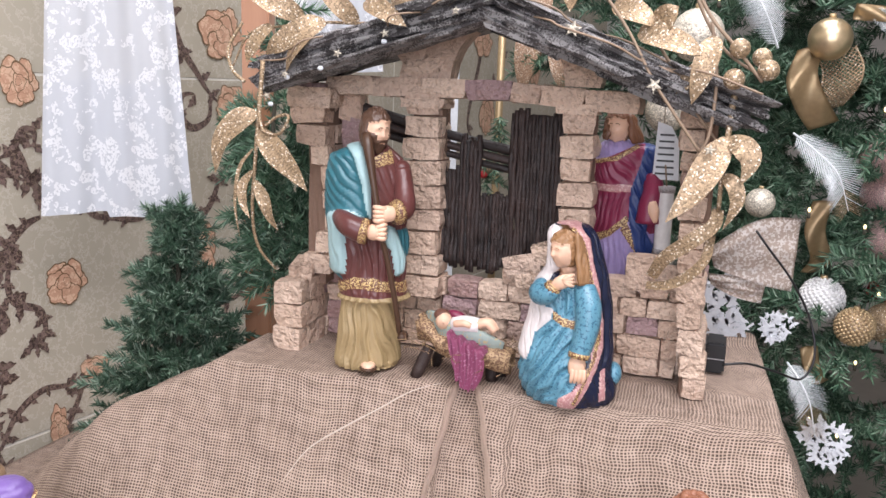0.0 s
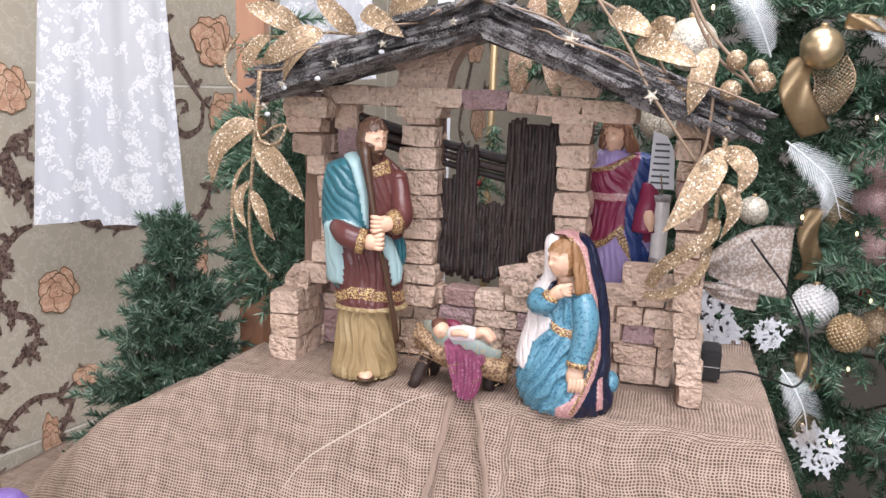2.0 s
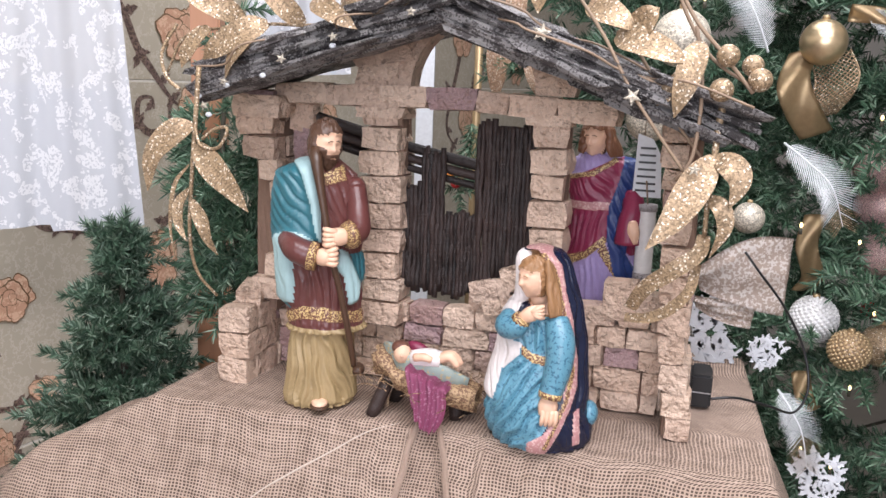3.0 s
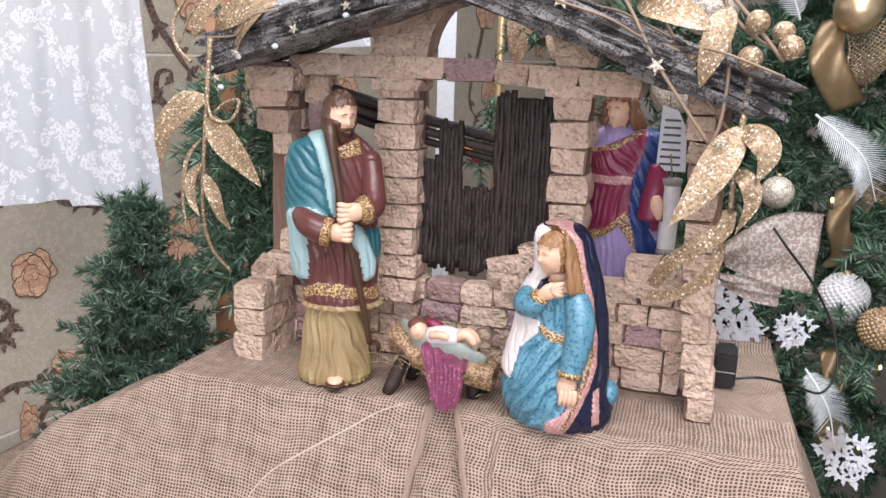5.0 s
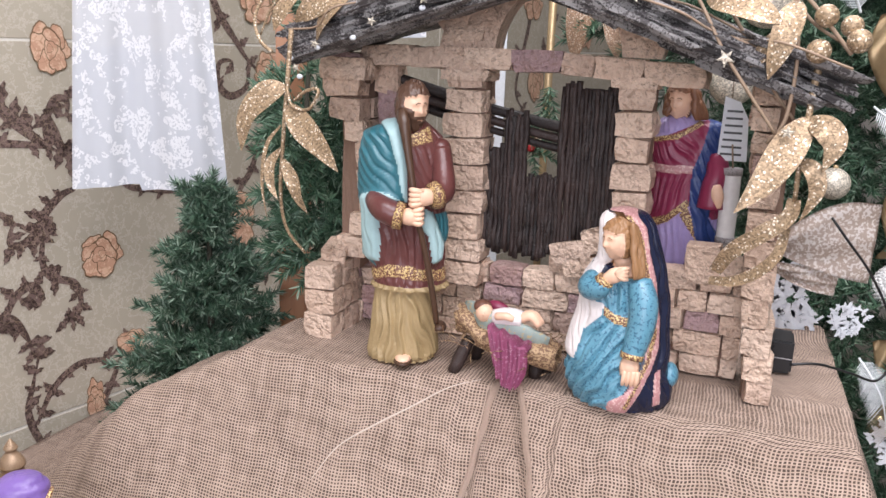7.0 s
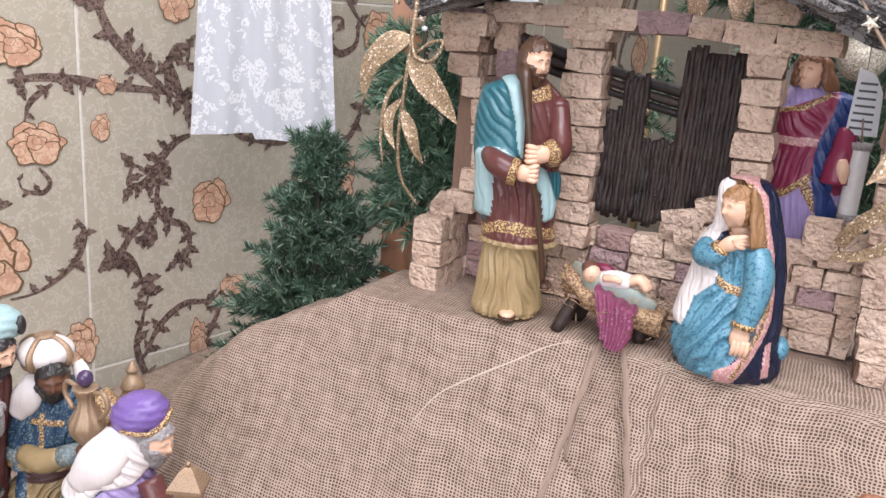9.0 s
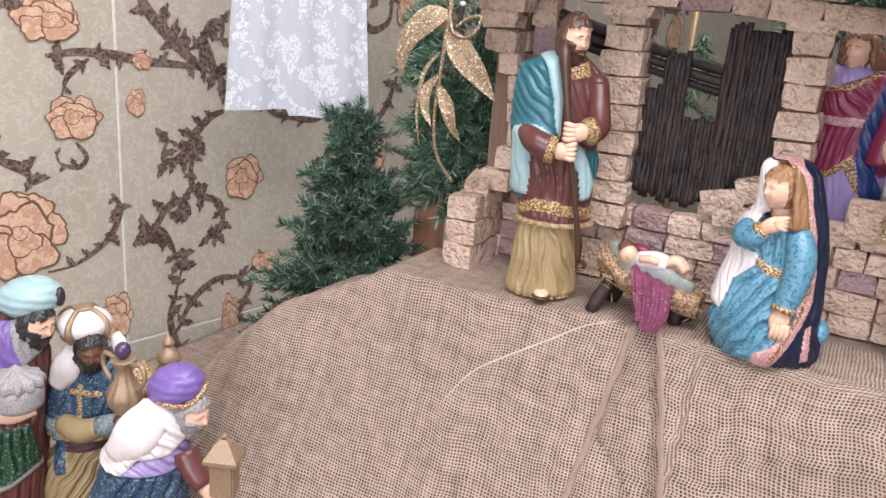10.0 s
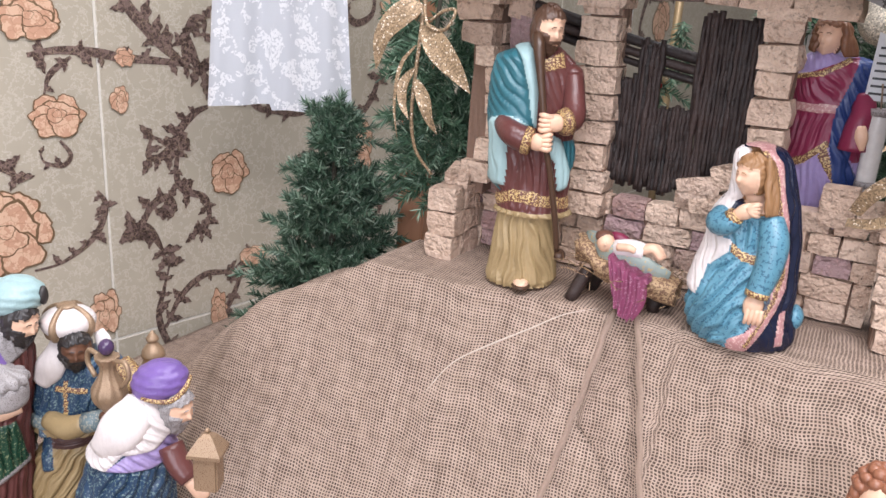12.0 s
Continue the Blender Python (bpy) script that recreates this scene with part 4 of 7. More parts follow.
def draped(bm, rows, zones, seg=190, pitch=0.0012, turned=0.0):
    """A clothed body. rows: z, centre x, centre y, radius x, radius y, from the foot up.
    zones, each over the ones before it: material, lift, direction of the folds in degrees, their spacing, their depth, outline in x and z (None: all)."""
    length = rows[-1][0] - rows[0][0]
    fine = smooth_rows(rows, max(2, round(length / pitch / (len(rows) - 1))))
    spots = [(m, lift, math.cos(radians(a)) / gap, math.sin(radians(a)) / gap, depth, pts) for m, lift, a, gap, depth, pts in zones]

    def zone(x, z):
        for s in reversed(spots):
            if s[5] is None or inside(s[5], x, z):
                return s
        return spots[0]
    mats, lifts, ridges = [], [], []
    for z, cx, cy, rx, ry in fine:
        row, up, ridge = [], [], []
        for j in range(seg):
            a = math.tau * j / seg
            x, y = cx + rx * math.cos(a), cy + ry * math.sin(a)
            wob = noise.noise(Vector((x * 45, y * 45, z * 30 + 3 * turned)))
            m, lift, ca, sa, depth, _ = zone(x + 0.0012 * wob, z + 0.0010 * wob)
            u = (a + math.pi / 2) * 0.5 * (rx + ry) if a < math.pi * 0.5 else (a - 1.5 * math.pi) * 0.5 * (rx + ry)
            k = abs(math.sin(math.pi * (u * ca + z * sa + 0.55 * wob)))
            k2 = abs(math.sin(math.pi * (1.9 * u * ca + 2.1 * z * sa + 1.1 * wob + 0.3)))
            row.append(m)
            up.append(lift)
            ridge.append(1.7 * depth * (k ** 0.5 - 0.65 + 0.45 * (k2 ** 0.6 - 0.6)))
        mats.append(row)
        lifts.append(up)
        ridges.append(ridge)
    kind = np.array(mats) * 100 + np.array(lifts) * 9000
    seam = (np.abs(kind - np.roll(kind, 1, 1)) > 0.5).astype(float)
    seam[1:] = np.maximum(seam[1:], np.abs(kind[1:] - kind[:-1]) > 0.5)
    for _ in range(5):
        seam = np.maximum(seam * 1.0, 0.82 * np.maximum(np.roll(seam, 1, 1), np.roll(seam, -1, 1)))
        seam[1:-1] = np.maximum(seam[1:-1], 0.82 * np.maximum(seam[:-2], seam[2:]))
    rise = np.array(lifts)
    for _ in range(5):
        rise = (np.roll(rise, 1, 1) + 2 * rise + np.roll(rise, -1, 1)) / 4
        rise[1:-1] = (rise[:-2] + 2 * rise[1:-1] + rise[2:]) / 4
    grow = rise + np.array(ridges) * (1 - 0.9 * seam)
    grid = []
    for (z, cx, cy, rx, ry), out in zip(fine, grow):
        ring = []
        for j in range(seg):
            a = math.tau * j / seg
            ring.append(bm.verts.new((cx + (rx + out[j]) * math.cos(a), cy + (ry + out[j]) * math.sin(a), z)))
        grid.append(ring)
    for i in range(len(grid) - 1):
        for j in range(seg):
            f = bm.faces.new((grid[i][j], grid[i][(j + 1) % seg], grid[i + 1][(j + 1) % seg], grid[i + 1][j]))
            f.material_index, f.smooth = mats[i][j], True
    for ring, m in ((grid[0][::-1], mats[0][0]), (grid[-1], mats[-1][0])):
        bm.faces.new(ring).material_index = m


def carved_head(bm, c, r, face, hair, yaw=0.0, nod=0.0, bearded=False, cap=True):
    """One egg-shaped head with plain carved features, a cap of waved hair and, if so, a full beard."""
    c = Vector(c)
    turn = Matrix.Rotation(radians(yaw), 3, "Z") @ Matrix.Rotation(radians(nod), 3, "X")
    nu, nv = 72, 56
    bumps = [(0, -0.10, 0.10, 0.13, 0.20), (0, 0.08, 0.07, 0.20, 0.10), (0.33, 0.10, 0.15, 0.09, -0.09), (-0.33, 0.10, 0.15, 0.09, -0.09), (0.32, 0.10, 0.09, 0.05, 0.05), (-0.32, 0.10, 0.09, 0.05, 0.05), (0.3, 0.27, 0.24, 0.06, 0.045), (-0.3, 0.27, 0.24, 0.06, 0.045), (0, -0.44, 0.15, 0.05, 0.05), (0, -0.54, 0.13, 0.05, 0.045), (0, -0.80, 0.22, 0.14, 0.10), (0.45, -0.2, 0.18, 0.18, 0.04), (-0.45, -0.2, 0.18, 0.18, 0.04)]
    rows, mats = [], []
    for i in range(nv + 1):
        ph = math.pi * i / nv
        ring, row = [], []
        for j in range(nu):
            a = math.tau * j / nu
            d = Vector((math.sin(ph) * math.cos(a), math.sin(ph) * math.sin(a), -math.cos(ph)))
            k, m = 1.0, face
            if d.y < 0:
                k += sum(h * math.exp(-((d.x - bx) / wx) ** 2 - ((d.z - bz) / wz) ** 2) for bx, bz, wx, wz, h in bumps)
                if (abs(abs(d.x) - 0.31) < 0.17 and abs(d.z - 0.245 - 0.05 * math.sin(9 * abs(d.x))) < 0.027) or (abs(abs(d.x) - 0.32) < 0.11 and abs(d.z - 0.085) < 0.025):
                    m = hair
            wave = noise.noise(d * 3.1 + c * 20)
            lock = abs(math.sin(7 * a + 5 * d.z + 4 * wave)) * abs(math.sin(5 * d.z + 3 * wave + 2 * a))
            if cap and (d.z > 0.62 - 0.25 * abs(d.x) + 0.1 * wave or (d.y > -0.28 + 0.12 * wave and d.z > -0.75)):
                m = hair
                k = 1.10 + 0.10 * lock
            if bearded and d.y < 0.25 and d.z < (-0.36 if abs(d.x) < 0.42 else -0.10 + 0.2 * (abs(d.x) - 0.42)) and not (abs(d.x) < 0.16 and abs(d.z + 0.50) < 0.045):
                m = hair
                k = max(k, 1.06) + 0.10 * lock + (0.32 if d.z < -0.6 else 0.0) * (-0.6 - d.z) * 2.5
            ring.append(c + turn @ Vector((d.x * 0.80 * r * k, d.y * 0.92 * r * k, d.z * 1.10 * r * k)))
            row.append(m)
        rows.append([bm.verts.new(p) for p in ring])
        mats.append(row)
    for i in range(nv):
        for j in range(nu):
            f = bm.faces.new((rows[i][j], rows[i][(j + 1) % nu], rows[i + 1][(j + 1) % nu], rows[i + 1][j]))
            f.material_index, f.smooth = mats[i][j], True


def locks(bm, rng, starts, ends, count, r, mat):
    """Wavy strands of hair between two lines."""
    (a0, a1), (b0, b1) = [[Vector(p) for p in pair] for pair in (starts, ends)]
    for k in range(count):
        t = (k + rng.uniform(0.2, 0.8)) / count
        p, q = a0.lerp(a1, t), b0.lerp(b1, t)
        pts = [p.lerp(q, i / 6) + Vector((rng.uniform(-1, 1), rng.uniform(-1, 0.5), 0)) * (0.0022 * math.sin(math.pi * i / 6)) for i in range(7)]
        tube(bm, pts, [r * w for w in (0.8, 1.1, 1.0, 1.15, 1.0, 0.9, 0.4)], 7, mat, 3)


def wound(bm, c, rx, ry, rz, mat, turns=9, lean=0.3):
    """A turban of gathered cloth: ribs run slantwise over a flattened ball."""
    rings = []
    for i in range(33):
        ph = math.pi * i / 32
        ring = []
        for j in range(96):
            a = math.tau * j / 96
            x, y, z = math.sin(ph) * math.cos(a), math.sin(ph) * math.sin(a), -math.cos(ph)
            k = 1 + 0.085 * (abs(math.sin(turns * 0.5 * (1.6 * z + lean * x) + 2.4 * math.sin(a) * lean + 0.6 * noise.noise(Vector((x, y, z)) * 2.5))) ** 0.5 - 0.6)
            ring.append((c[0] + rx * k * (x if abs(x) > 1e-5 else 1e-5), c[1] + ry * k * y, c[2] + rz * k * z + 0.12 * rz * x))
        rings.append(ring)
    skin(bm, rings, mat)


def fingers(bm, c, r, mat, d=(1, 0, 0)):
    """A closed hand: palm and four knuckles."""
    c, d = Vector(c), Vector(d)
    ball(bm, c, (r, r * 0.8, r * 0.85), mat, 10)
    for k in range(4):
        ball(bm, c + d * (r * 0.75) + Vector((0, -r * 0.45, r * (0.55 - 0.37 * k))), (r * 0.6, r * 0.4, r * 0.22), mat, 8)



def build_joseph():
    bm = bmesh.new()
    # 0 tan 1 maroon 2 trim 3 teal 4 aqua 5 skin 6 hair 7 staff
    draped(bm, [(0.002, 0.004, 0.000, 0.042, 0.035), (0.010, 0.005, 0.000, 0.044, 0.036), (0.030, 0.006, 0.000, 0.042, 0.034), (0.062, 0.006, 0.000, 0.039, 0.032), (0.092, 0.008, 0.000, 0.037, 0.031), (0.093, 0.013, 0.000, 0.048, 0.036), (0.101, 0.012, 0.000, 0.047, 0.036), (0.124, 0.009, 0.000, 0.047, 0.034), (0.155, 0.007, 0.000, 0.049, 0.033), (0.185, 0.004, 0.000, 0.051, 0.033), (0.214, 0.003, 0.000, 0.054, 0.033), (0.251, 0.002, 0.001, 0.052, 0.031), (0.272, 0.002, 0.002, 0.048, 0.029), (0.281, 0.000, 0.002, 0.042, 0.027), (0.290, 0.005, 0.001, 0.026, 0.022), (0.299, 0.009, 0.000, 0.011, 0.014)], [
        (0, 0, 0, 0.011, 0.0042, None),
        (0, 0.001, 20, 0.014, 0.0046, [(0.003, 0.099), (0.050, 0.099), (0.052, 0.005), (0.014, 0.006)]),
        (1, 0, 0, 0.010, 0.0030, [(-0.066, 0.304), (0.072, 0.308), (0.076, 0.099), (-0.069, 0.099)]),
        (1, 0, 25, 0.011, 0.0020, [(0.006, 0.271), (0.059, 0.276), (0.060, 0.211), (0.006, 0.211)]),
        (2, 0.0006, 0, 0.010, 0.0026, [(-0.037, 0.114), (-0.017, 0.125), (0.010, 0.124), (0.032, 0.119), (0.061, 0.115), (0.061, 0.102), (0.032, 0.106), (0.010, 0.109), (-0.017, 0.111), (-0.037, 0.100)]),
        (3, 0.004, 48, 0.011, 0.0025, [(-0.016, 0.306), (-0.032, 0.300), (-0.059, 0.267), (-0.060, 0.217), (-0.050, 0.185), (-0.043, 0.130), (-0.031, 0.120), (-0.033, 0.159), (-0.036, 0.192), (-0.029, 0.203), (-0.015, 0.211), (0.003, 0.202), (0.004, 0.218), (-0.001, 0.243), (-0.008, 0.271), (-0.014, 0.292)]),
        (3, 0.003, 0, 0.008, 0.003, [(0.039, 0.186), (0.060, 0.186), (0.061, 0.149), (0.046, 0.145)]),
        (4, 0.0105, 4, 0.016, 0.0008, [(-0.023, 0.300), (-0.012, 0.306), (-0.003, 0.289), (0.002, 0.254), (0.006, 0.218), (0.004, 0.198), (-0.002, 0.218), (-0.007, 0.243), (-0.014, 0.274)]),
        (4, 0.0105, 6, 0.014, 0.0012, [(-0.047, 0.207), (-0.032, 0.213), (-0.016, 0.212), (0.000, 0.203), (-0.016, 0.204), (-0.027, 0.195), (-0.025, 0.159), (-0.025, 0.129), (-0.039, 0.129), (-0.044, 0.181)]),
        (4, 0.009, 4, 0.010, 0.0015, [(0.025, 0.193), (0.036, 0.188), (0.050, 0.149), (0.048, 0.129), (0.036, 0.126), (0.030, 0.160), (0.020, 0.172)]),
        (2, 0.0015, 0, 0.01, 0.0004, [(0.007, 0.279), (0.032, 0.289), (0.035, 0.272), (0.008, 0.266)])])
    tube(bm, [(-0.036, -0.022, 0.204), (-0.026, -0.040, 0.197), (-0.014, -0.046, 0.192), (-0.006, -0.047, 0.189)], [0.012, 0.0148, 0.0152, 0.0145], 16, 1, 6)
    tube(bm, [(-0.008, -0.047, 0.190), (0.001, -0.049, 0.188)], [0.0168, 0.0158], 16, 2)
    tube(bm, [(0.047, -0.010, 0.262), (0.050, -0.022, 0.237), (0.050, -0.036, 0.218), (0.039, -0.046, 0.213)], [0.0135, 0.0140, 0.0150, 0.0140], 16, 1, 6)
    ball(bm, (0.047, -0.010, 0.262), 0.0135, 1, 16)
    tube(bm, [(0.043, -0.044, 0.214), (0.035, -0.049, 0.212)], [0.0168, 0.0150], 16, 2)
    for (p, q) in (((0.001, -0.049, 0.188), (0.021, -0.054, 0.190)), ((0.036, -0.049, 0.212), (0.013, -0.054, 0.212))):
        p, q = Vector(p), Vector(q)
        tube(bm, [p, p.lerp(q, 0.35), p.lerp(q, 0.7)], [0.0085, 0.0105, 0.010], 12, 5, 4, 0.7)
        for k in range(4):
            e = q + Vector((0, 0.001, 0.0085 - 0.0056 * k))
            tube(bm, [p.lerp(q, 0.5) + Vector((0, -0.002, 0.006 - 0.004 * k)), e + Vector((0, -0.004, 0)), e + (q - p).normalized() * 0.004 + Vector((0, 0.004, 0))], [0.0034, 0.0034, 0.0026], 8, 5, 3)
    tube(bm, [(-0.003, -0.030, 0.307), (0.000, -0.040, 0.294), (0.005, -0.046, 0.264), (0.012, -0.050, 0.224), (0.017, -0.050, 0.192), (0.028, -0.046, 0.152), (0.037, -0.044, 0.111), (0.044, -0.040, 0.075), (0.047, -0.036, 0.055)], [0.0065, 0.0075, 0.0052, 0.0042, 0.0040, 0.0040, 0.0040, 0.0040, 0.0036], 9, 7, 4)
    carved_head(bm, (0.010, -0.018, 0.314), 0.0225, 5, 6, 30, 14, True)
    ball(bm, (0.005, -0.036, 0.010), (0.0105, 0.014, 0.0050), 5, 12)
    ball(bm, (0.005, -0.038, 0.007), (0.0125, 0.0155, 0.0034), 7, 12)
    ball(bm, (0.053, -0.008, 0.041), (0.010, 0.014, 0.007), 7, 12)
    return bm


joseph = statue("standing_figurine", (-0.158, 1.110, GROUND + 0.003), 25, build_joseph(), [TAN, MAROON, GOLDTRIM, TEAL, AQUA, SKIN, HAIR, painted("painted_staff", (0.07, 0.035, 0.02))], "painted resin bearded figurine in teal cloak holding a staff")
joseph.matrix_basis = joseph.matrix_basis @ Matrix.Diagonal((0.93, 1, 0.99, 1))


def build_mary():
    bm = bmesh.new()
    hr = random.Random(6)
    # 0 blue 1 navy 2 rose 3 cream 4 skin 5 hair 6 trim
    draped(bm, [(-0.002, 0.019, -0.004, 0.049, 0.041), (0.007, 0.018, -0.004, 0.054, 0.044), (0.021, 0.015, -0.004, 0.056, 0.046), (0.038, 0.012, -0.003, 0.054, 0.045), (0.055, 0.012, -0.002, 0.054, 0.042), (0.077, 0.013, 0.000, 0.051, 0.037), (0.100, 0.015, 0.001, 0.047, 0.033), (0.119, 0.014, 0.002, 0.046, 0.032), (0.133, 0.014, 0.003, 0.043, 0.031), (0.151, 0.016, 0.005, 0.037, 0.029), (0.160, 0.018, 0.006, 0.032, 0.028), (0.186, 0.014, 0.007, 0.028, 0.026), (0.199, 0.011, 0.008, 0.025, 0.024), (0.209, 0.009, 0.010, 0.018, 0.018), (0.213, 0.008, 0.012, 0.004, 0.006)], [
        (1, 0.001, 10, 0.020, 0.0034, None),
        (0, 0, 14, 0.0105, 0.0036, [(-0.005, 0.141), (0.032, 0.147), (0.039, 0.098), (0.038, 0.060), (0.032, 0.042), (0.018, 0.015), (0.012, -0.017), (-0.060, -0.026), (-0.042, 0.051), (-0.028, 0.080), (-0.008, 0.104), (-0.027, 0.116), (-0.033, 0.129), (-0.030, 0.143)]),
        (0, 0, -35, 0.0125, 0.0048, [(-0.008, 0.093), (0.028, 0.097), (0.021, 0.052), (0.006, -0.000), (-0.046, -0.024), (-0.042, 0.045), (-0.023, 0.081)]),
        (3, 0.003, 12, 0.013, 0.003, [(-0.017, 0.209), (-0.009, 0.210), (-0.009, 0.155), (-0.015, 0.136), (-0.028, 0.116), (-0.006, 0.112), (-0.008, 0.099), (-0.025, 0.081), (-0.034, 0.046), (-0.044, 0.045), (-0.041, 0.079), (-0.032, 0.113), (-0.032, 0.134), (-0.017, 0.157), (-0.017, 0.189)]),
        (5, -0.012, 12, 0.008, 0.002, [(-0.009, 0.208), (0.005, 0.212), (0.021, 0.199), (0.030, 0.176), (0.033, 0.148), (0.025, 0.141), (0.010, 0.140), (-0.003, 0.152), (-0.009, 0.155)]),
        (4, -0.010, 0, 0.03, 0.0003, [(-0.001, 0.168), (0.019, 0.170), (0.026, 0.143), (0.010, 0.141), (-0.006, 0.153)]),
        (2, 0.004, 0, 0.03, 0.0008, [(-0.007, 0.210), (0.006, 0.217), (0.016, 0.214), (0.029, 0.197), (0.036, 0.167), (0.045, 0.136), (0.052, 0.099), (0.053, 0.067), (0.047, 0.044), (0.034, 0.014), (0.024, -0.005), (0.005, -0.008), (0.005, 0.008), (0.023, 0.022), (0.039, 0.049), (0.041, 0.087), (0.037, 0.119), (0.027, 0.145), (0.031, 0.158), (0.027, 0.179), (0.019, 0.199), (0.005, 0.210)]),
        (6, 0.0050, 90, 0.006, 0.0012, [(0.006, 0.209), (0.013, 0.209), (0.023, 0.194), (0.030, 0.171), (0.037, 0.140), (0.044, 0.114), (0.048, 0.082), (0.044, 0.055), (0.033, 0.025), (0.025, 0.002), (0.021, 0.004), (0.032, 0.031), (0.041, 0.060), (0.043, 0.087), (0.040, 0.114), (0.032, 0.140), (0.026, 0.171), (0.018, 0.194)]),
        (6, 0.002, 0, 0.01, 0.001, [(-0.006, 0.110), (0.007, 0.103), (0.025, 0.101), (0.025, 0.091), (0.008, 0.093), (-0.006, 0.100)]),
        (2, 0.002, 0, 0.01, 0.001, [(0.052, 0.042), (0.059, 0.045), (0.060, 0.006), (0.052, 0.005)])])
    tube(bm, [(-0.020, -0.010, 0.137), (-0.023, -0.024, 0.130), (-0.014, -0.034, 0.132), (-0.008, -0.036, 0.140)], [0.011, 0.0135, 0.0125, 0.0105], 14, 0, 6)
    tube(bm, [(-0.010, -0.036, 0.138), (-0.006, -0.037, 0.143)], [0.0105, 0.0100], 14, 6)
    tube(bm, [(-0.007, -0.037, 0.142), (0.003, -0.039, 0.149), (0.013, -0.036, 0.154)], [0.0062, 0.0085, 0.0052], 10, 4, 4, 0.55)
    for k in range(4):
        tube(bm, [(0.003, -0.041, 0.151), Vector((0.011, -0.042, 0.157)) + Vector((0.0, 0, -0.0034 * k)), Vector((0.016, -0.036, 0.157)) + Vector((0, 0, -0.0042 * k))], [0.003, 0.003, 0.0018], 7, 4, 3)
    tube(bm, [(0.029, -0.022, 0.140), (0.035, -0.034, 0.118), (0.034, -0.040, 0.093), (0.029, -0.044, 0.070), (0.027, -0.046, 0.064)], [0.013, 0.0155, 0.0145, 0.0125, 0.0120], 14, 0, 6)
    tube(bm, [(0.028, -0.046, 0.067), (0.027, -0.047, 0.061)], [0.0128, 0.0122], 14, 6)
    tube(bm, [(0.027, -0.047, 0.061), (0.026, -0.049, 0.052), (0.025, -0.049, 0.042)], [0.0085, 0.0105, 0.0085], 10, 4, 4, 0.6)
    for k in range(4):
        tube(bm, [Vector((0.022, -0.052, 0.049)) + Vector((0.0042 * k, 0, 0)), Vector((0.021, -0.054, 0.040)) + Vector((0.0046 * k, 0, -0.001)), Vector((0.020, -0.052, 0.032)) + Vector((0.0044 * k, 0, 0))], [0.003, 0.0028, 0.0018], 7, 4, 3)
    tube(bm, [(0.005, -0.006, 0.167), (0.012, -0.010, 0.153)], [0.0085, 0.0105], 12, 4, 3)
    carved_head(bm, (0.003, -0.018, 0.183), 0.0192, 4, 5, -48, 8)
    locks(bm, hr, ((0.021, -0.020, 0.198), (0.015, -0.030, 0.206)), ((0.034, -0.030, 0.146), (0.022, -0.037, 0.145)), 6, 0.0034, 5)
    ball(bm, (0.071, 0.000, 0.030), (0.010, 0.016, 0.014), 0, 12)
    return bm


statue("kneeling_figurine", (0.098, 1.112, GROUND + 0.002), 8, build_mary(), [BLUE, NAVY, ROSE, CREAM, SKIN, FAIR, GOLDTRIM], "painted resin kneeling figurine in turquoise dress and navy veil")



def build_baby():
    bm = bmesh.new()
    # 0 cream 1 skin 2 hair
    tube(bm, [(-0.018, 0, 0.008), (0.0, -0.002, 0.011), (0.016, -0.003, 0.010)], [0.010, 0.0115, 0.010], 12, 0, 4)
    tube(bm, [(0.014, -0.006, 0.012), (0.026, -0.008, 0.017), (0.036, -0.008, 0.006)], [0.006, 0.006, 0.0045], 8, 1, 4)
    tube(bm, [(0.014, 0.004, 0.012), (0.028, 0.004, 0.014), (0.038, 0.003, 0.004)], [0.006, 0.006, 0.0045], 8, 1, 4)
    tube(bm, [(-0.014, -0.008, 0.012), (-0.002, -0.013, 0.015), (0.006, -0.012, 0.012)], [0.005, 0.005, 0.004], 8, 1, 4)
    ball(bm, (-0.030, 0, 0.013), (0.0105, 0.0115, 0.0115), 1, 14)
    ball(bm, (-0.033, 0.004, 0.019), (0.011, 0.011, 0.008), 2, 12)
    ball(bm, (-0.029, -0.011, 0.014), (0.002, 0.003, 0.0025), 1, 8)
    return bm


manger = thing("manger", (-0.021, 1.120, GROUND), "straw manger on bark legs with a magenta cloth", "manger")
bm = bmesh.new()
rings = []
for k in range(13):
    t = k / 12
    x = -0.062 + 0.124 * t
    w = 0.030 * (0.65 + 0.35 * math.sin(math.pi * t))
    z = 0.058 - 0.022 * t + (0.010 if t < 0.2 else 0)
    rings.append([(x + rng.uniform(-0.003, 0.003), w * math.cos(a) + rng.uniform(-0.002, 0.002), z + 0.024 * math.sin(a) * (1 if math.sin(a) < 0 else 0.35) + rng.uniform(-0.002, 0.002)) for a in (math.tau * j / 18 for j in range(18))])
skin(bm, rings, 0)
part("trough", bm, STRAW, manger)
bm = bmesh.new()
for k in range(260):
    x, y = rng.uniform(-0.064, 0.062), rng.gauss(0, 0.017)
    z = 0.062 - 0.17 * (x + 0.062) + rng.uniform(-0.02, 0.004)
    a, b = rng.uniform(0, math.tau), rng.uniform(-0.5, 0.5)
    l = rng.uniform(0.008, 0.018)
    d = Vector((math.cos(a), math.sin(a), b)) * l
    tube(bm, [(x, y * 1.4, z), Vector((x, y * 1.4, z)) + d], [0.0007, 0.0004], 3)
part("straw", bm, STRAW, manger)
bm = bmesh.new()
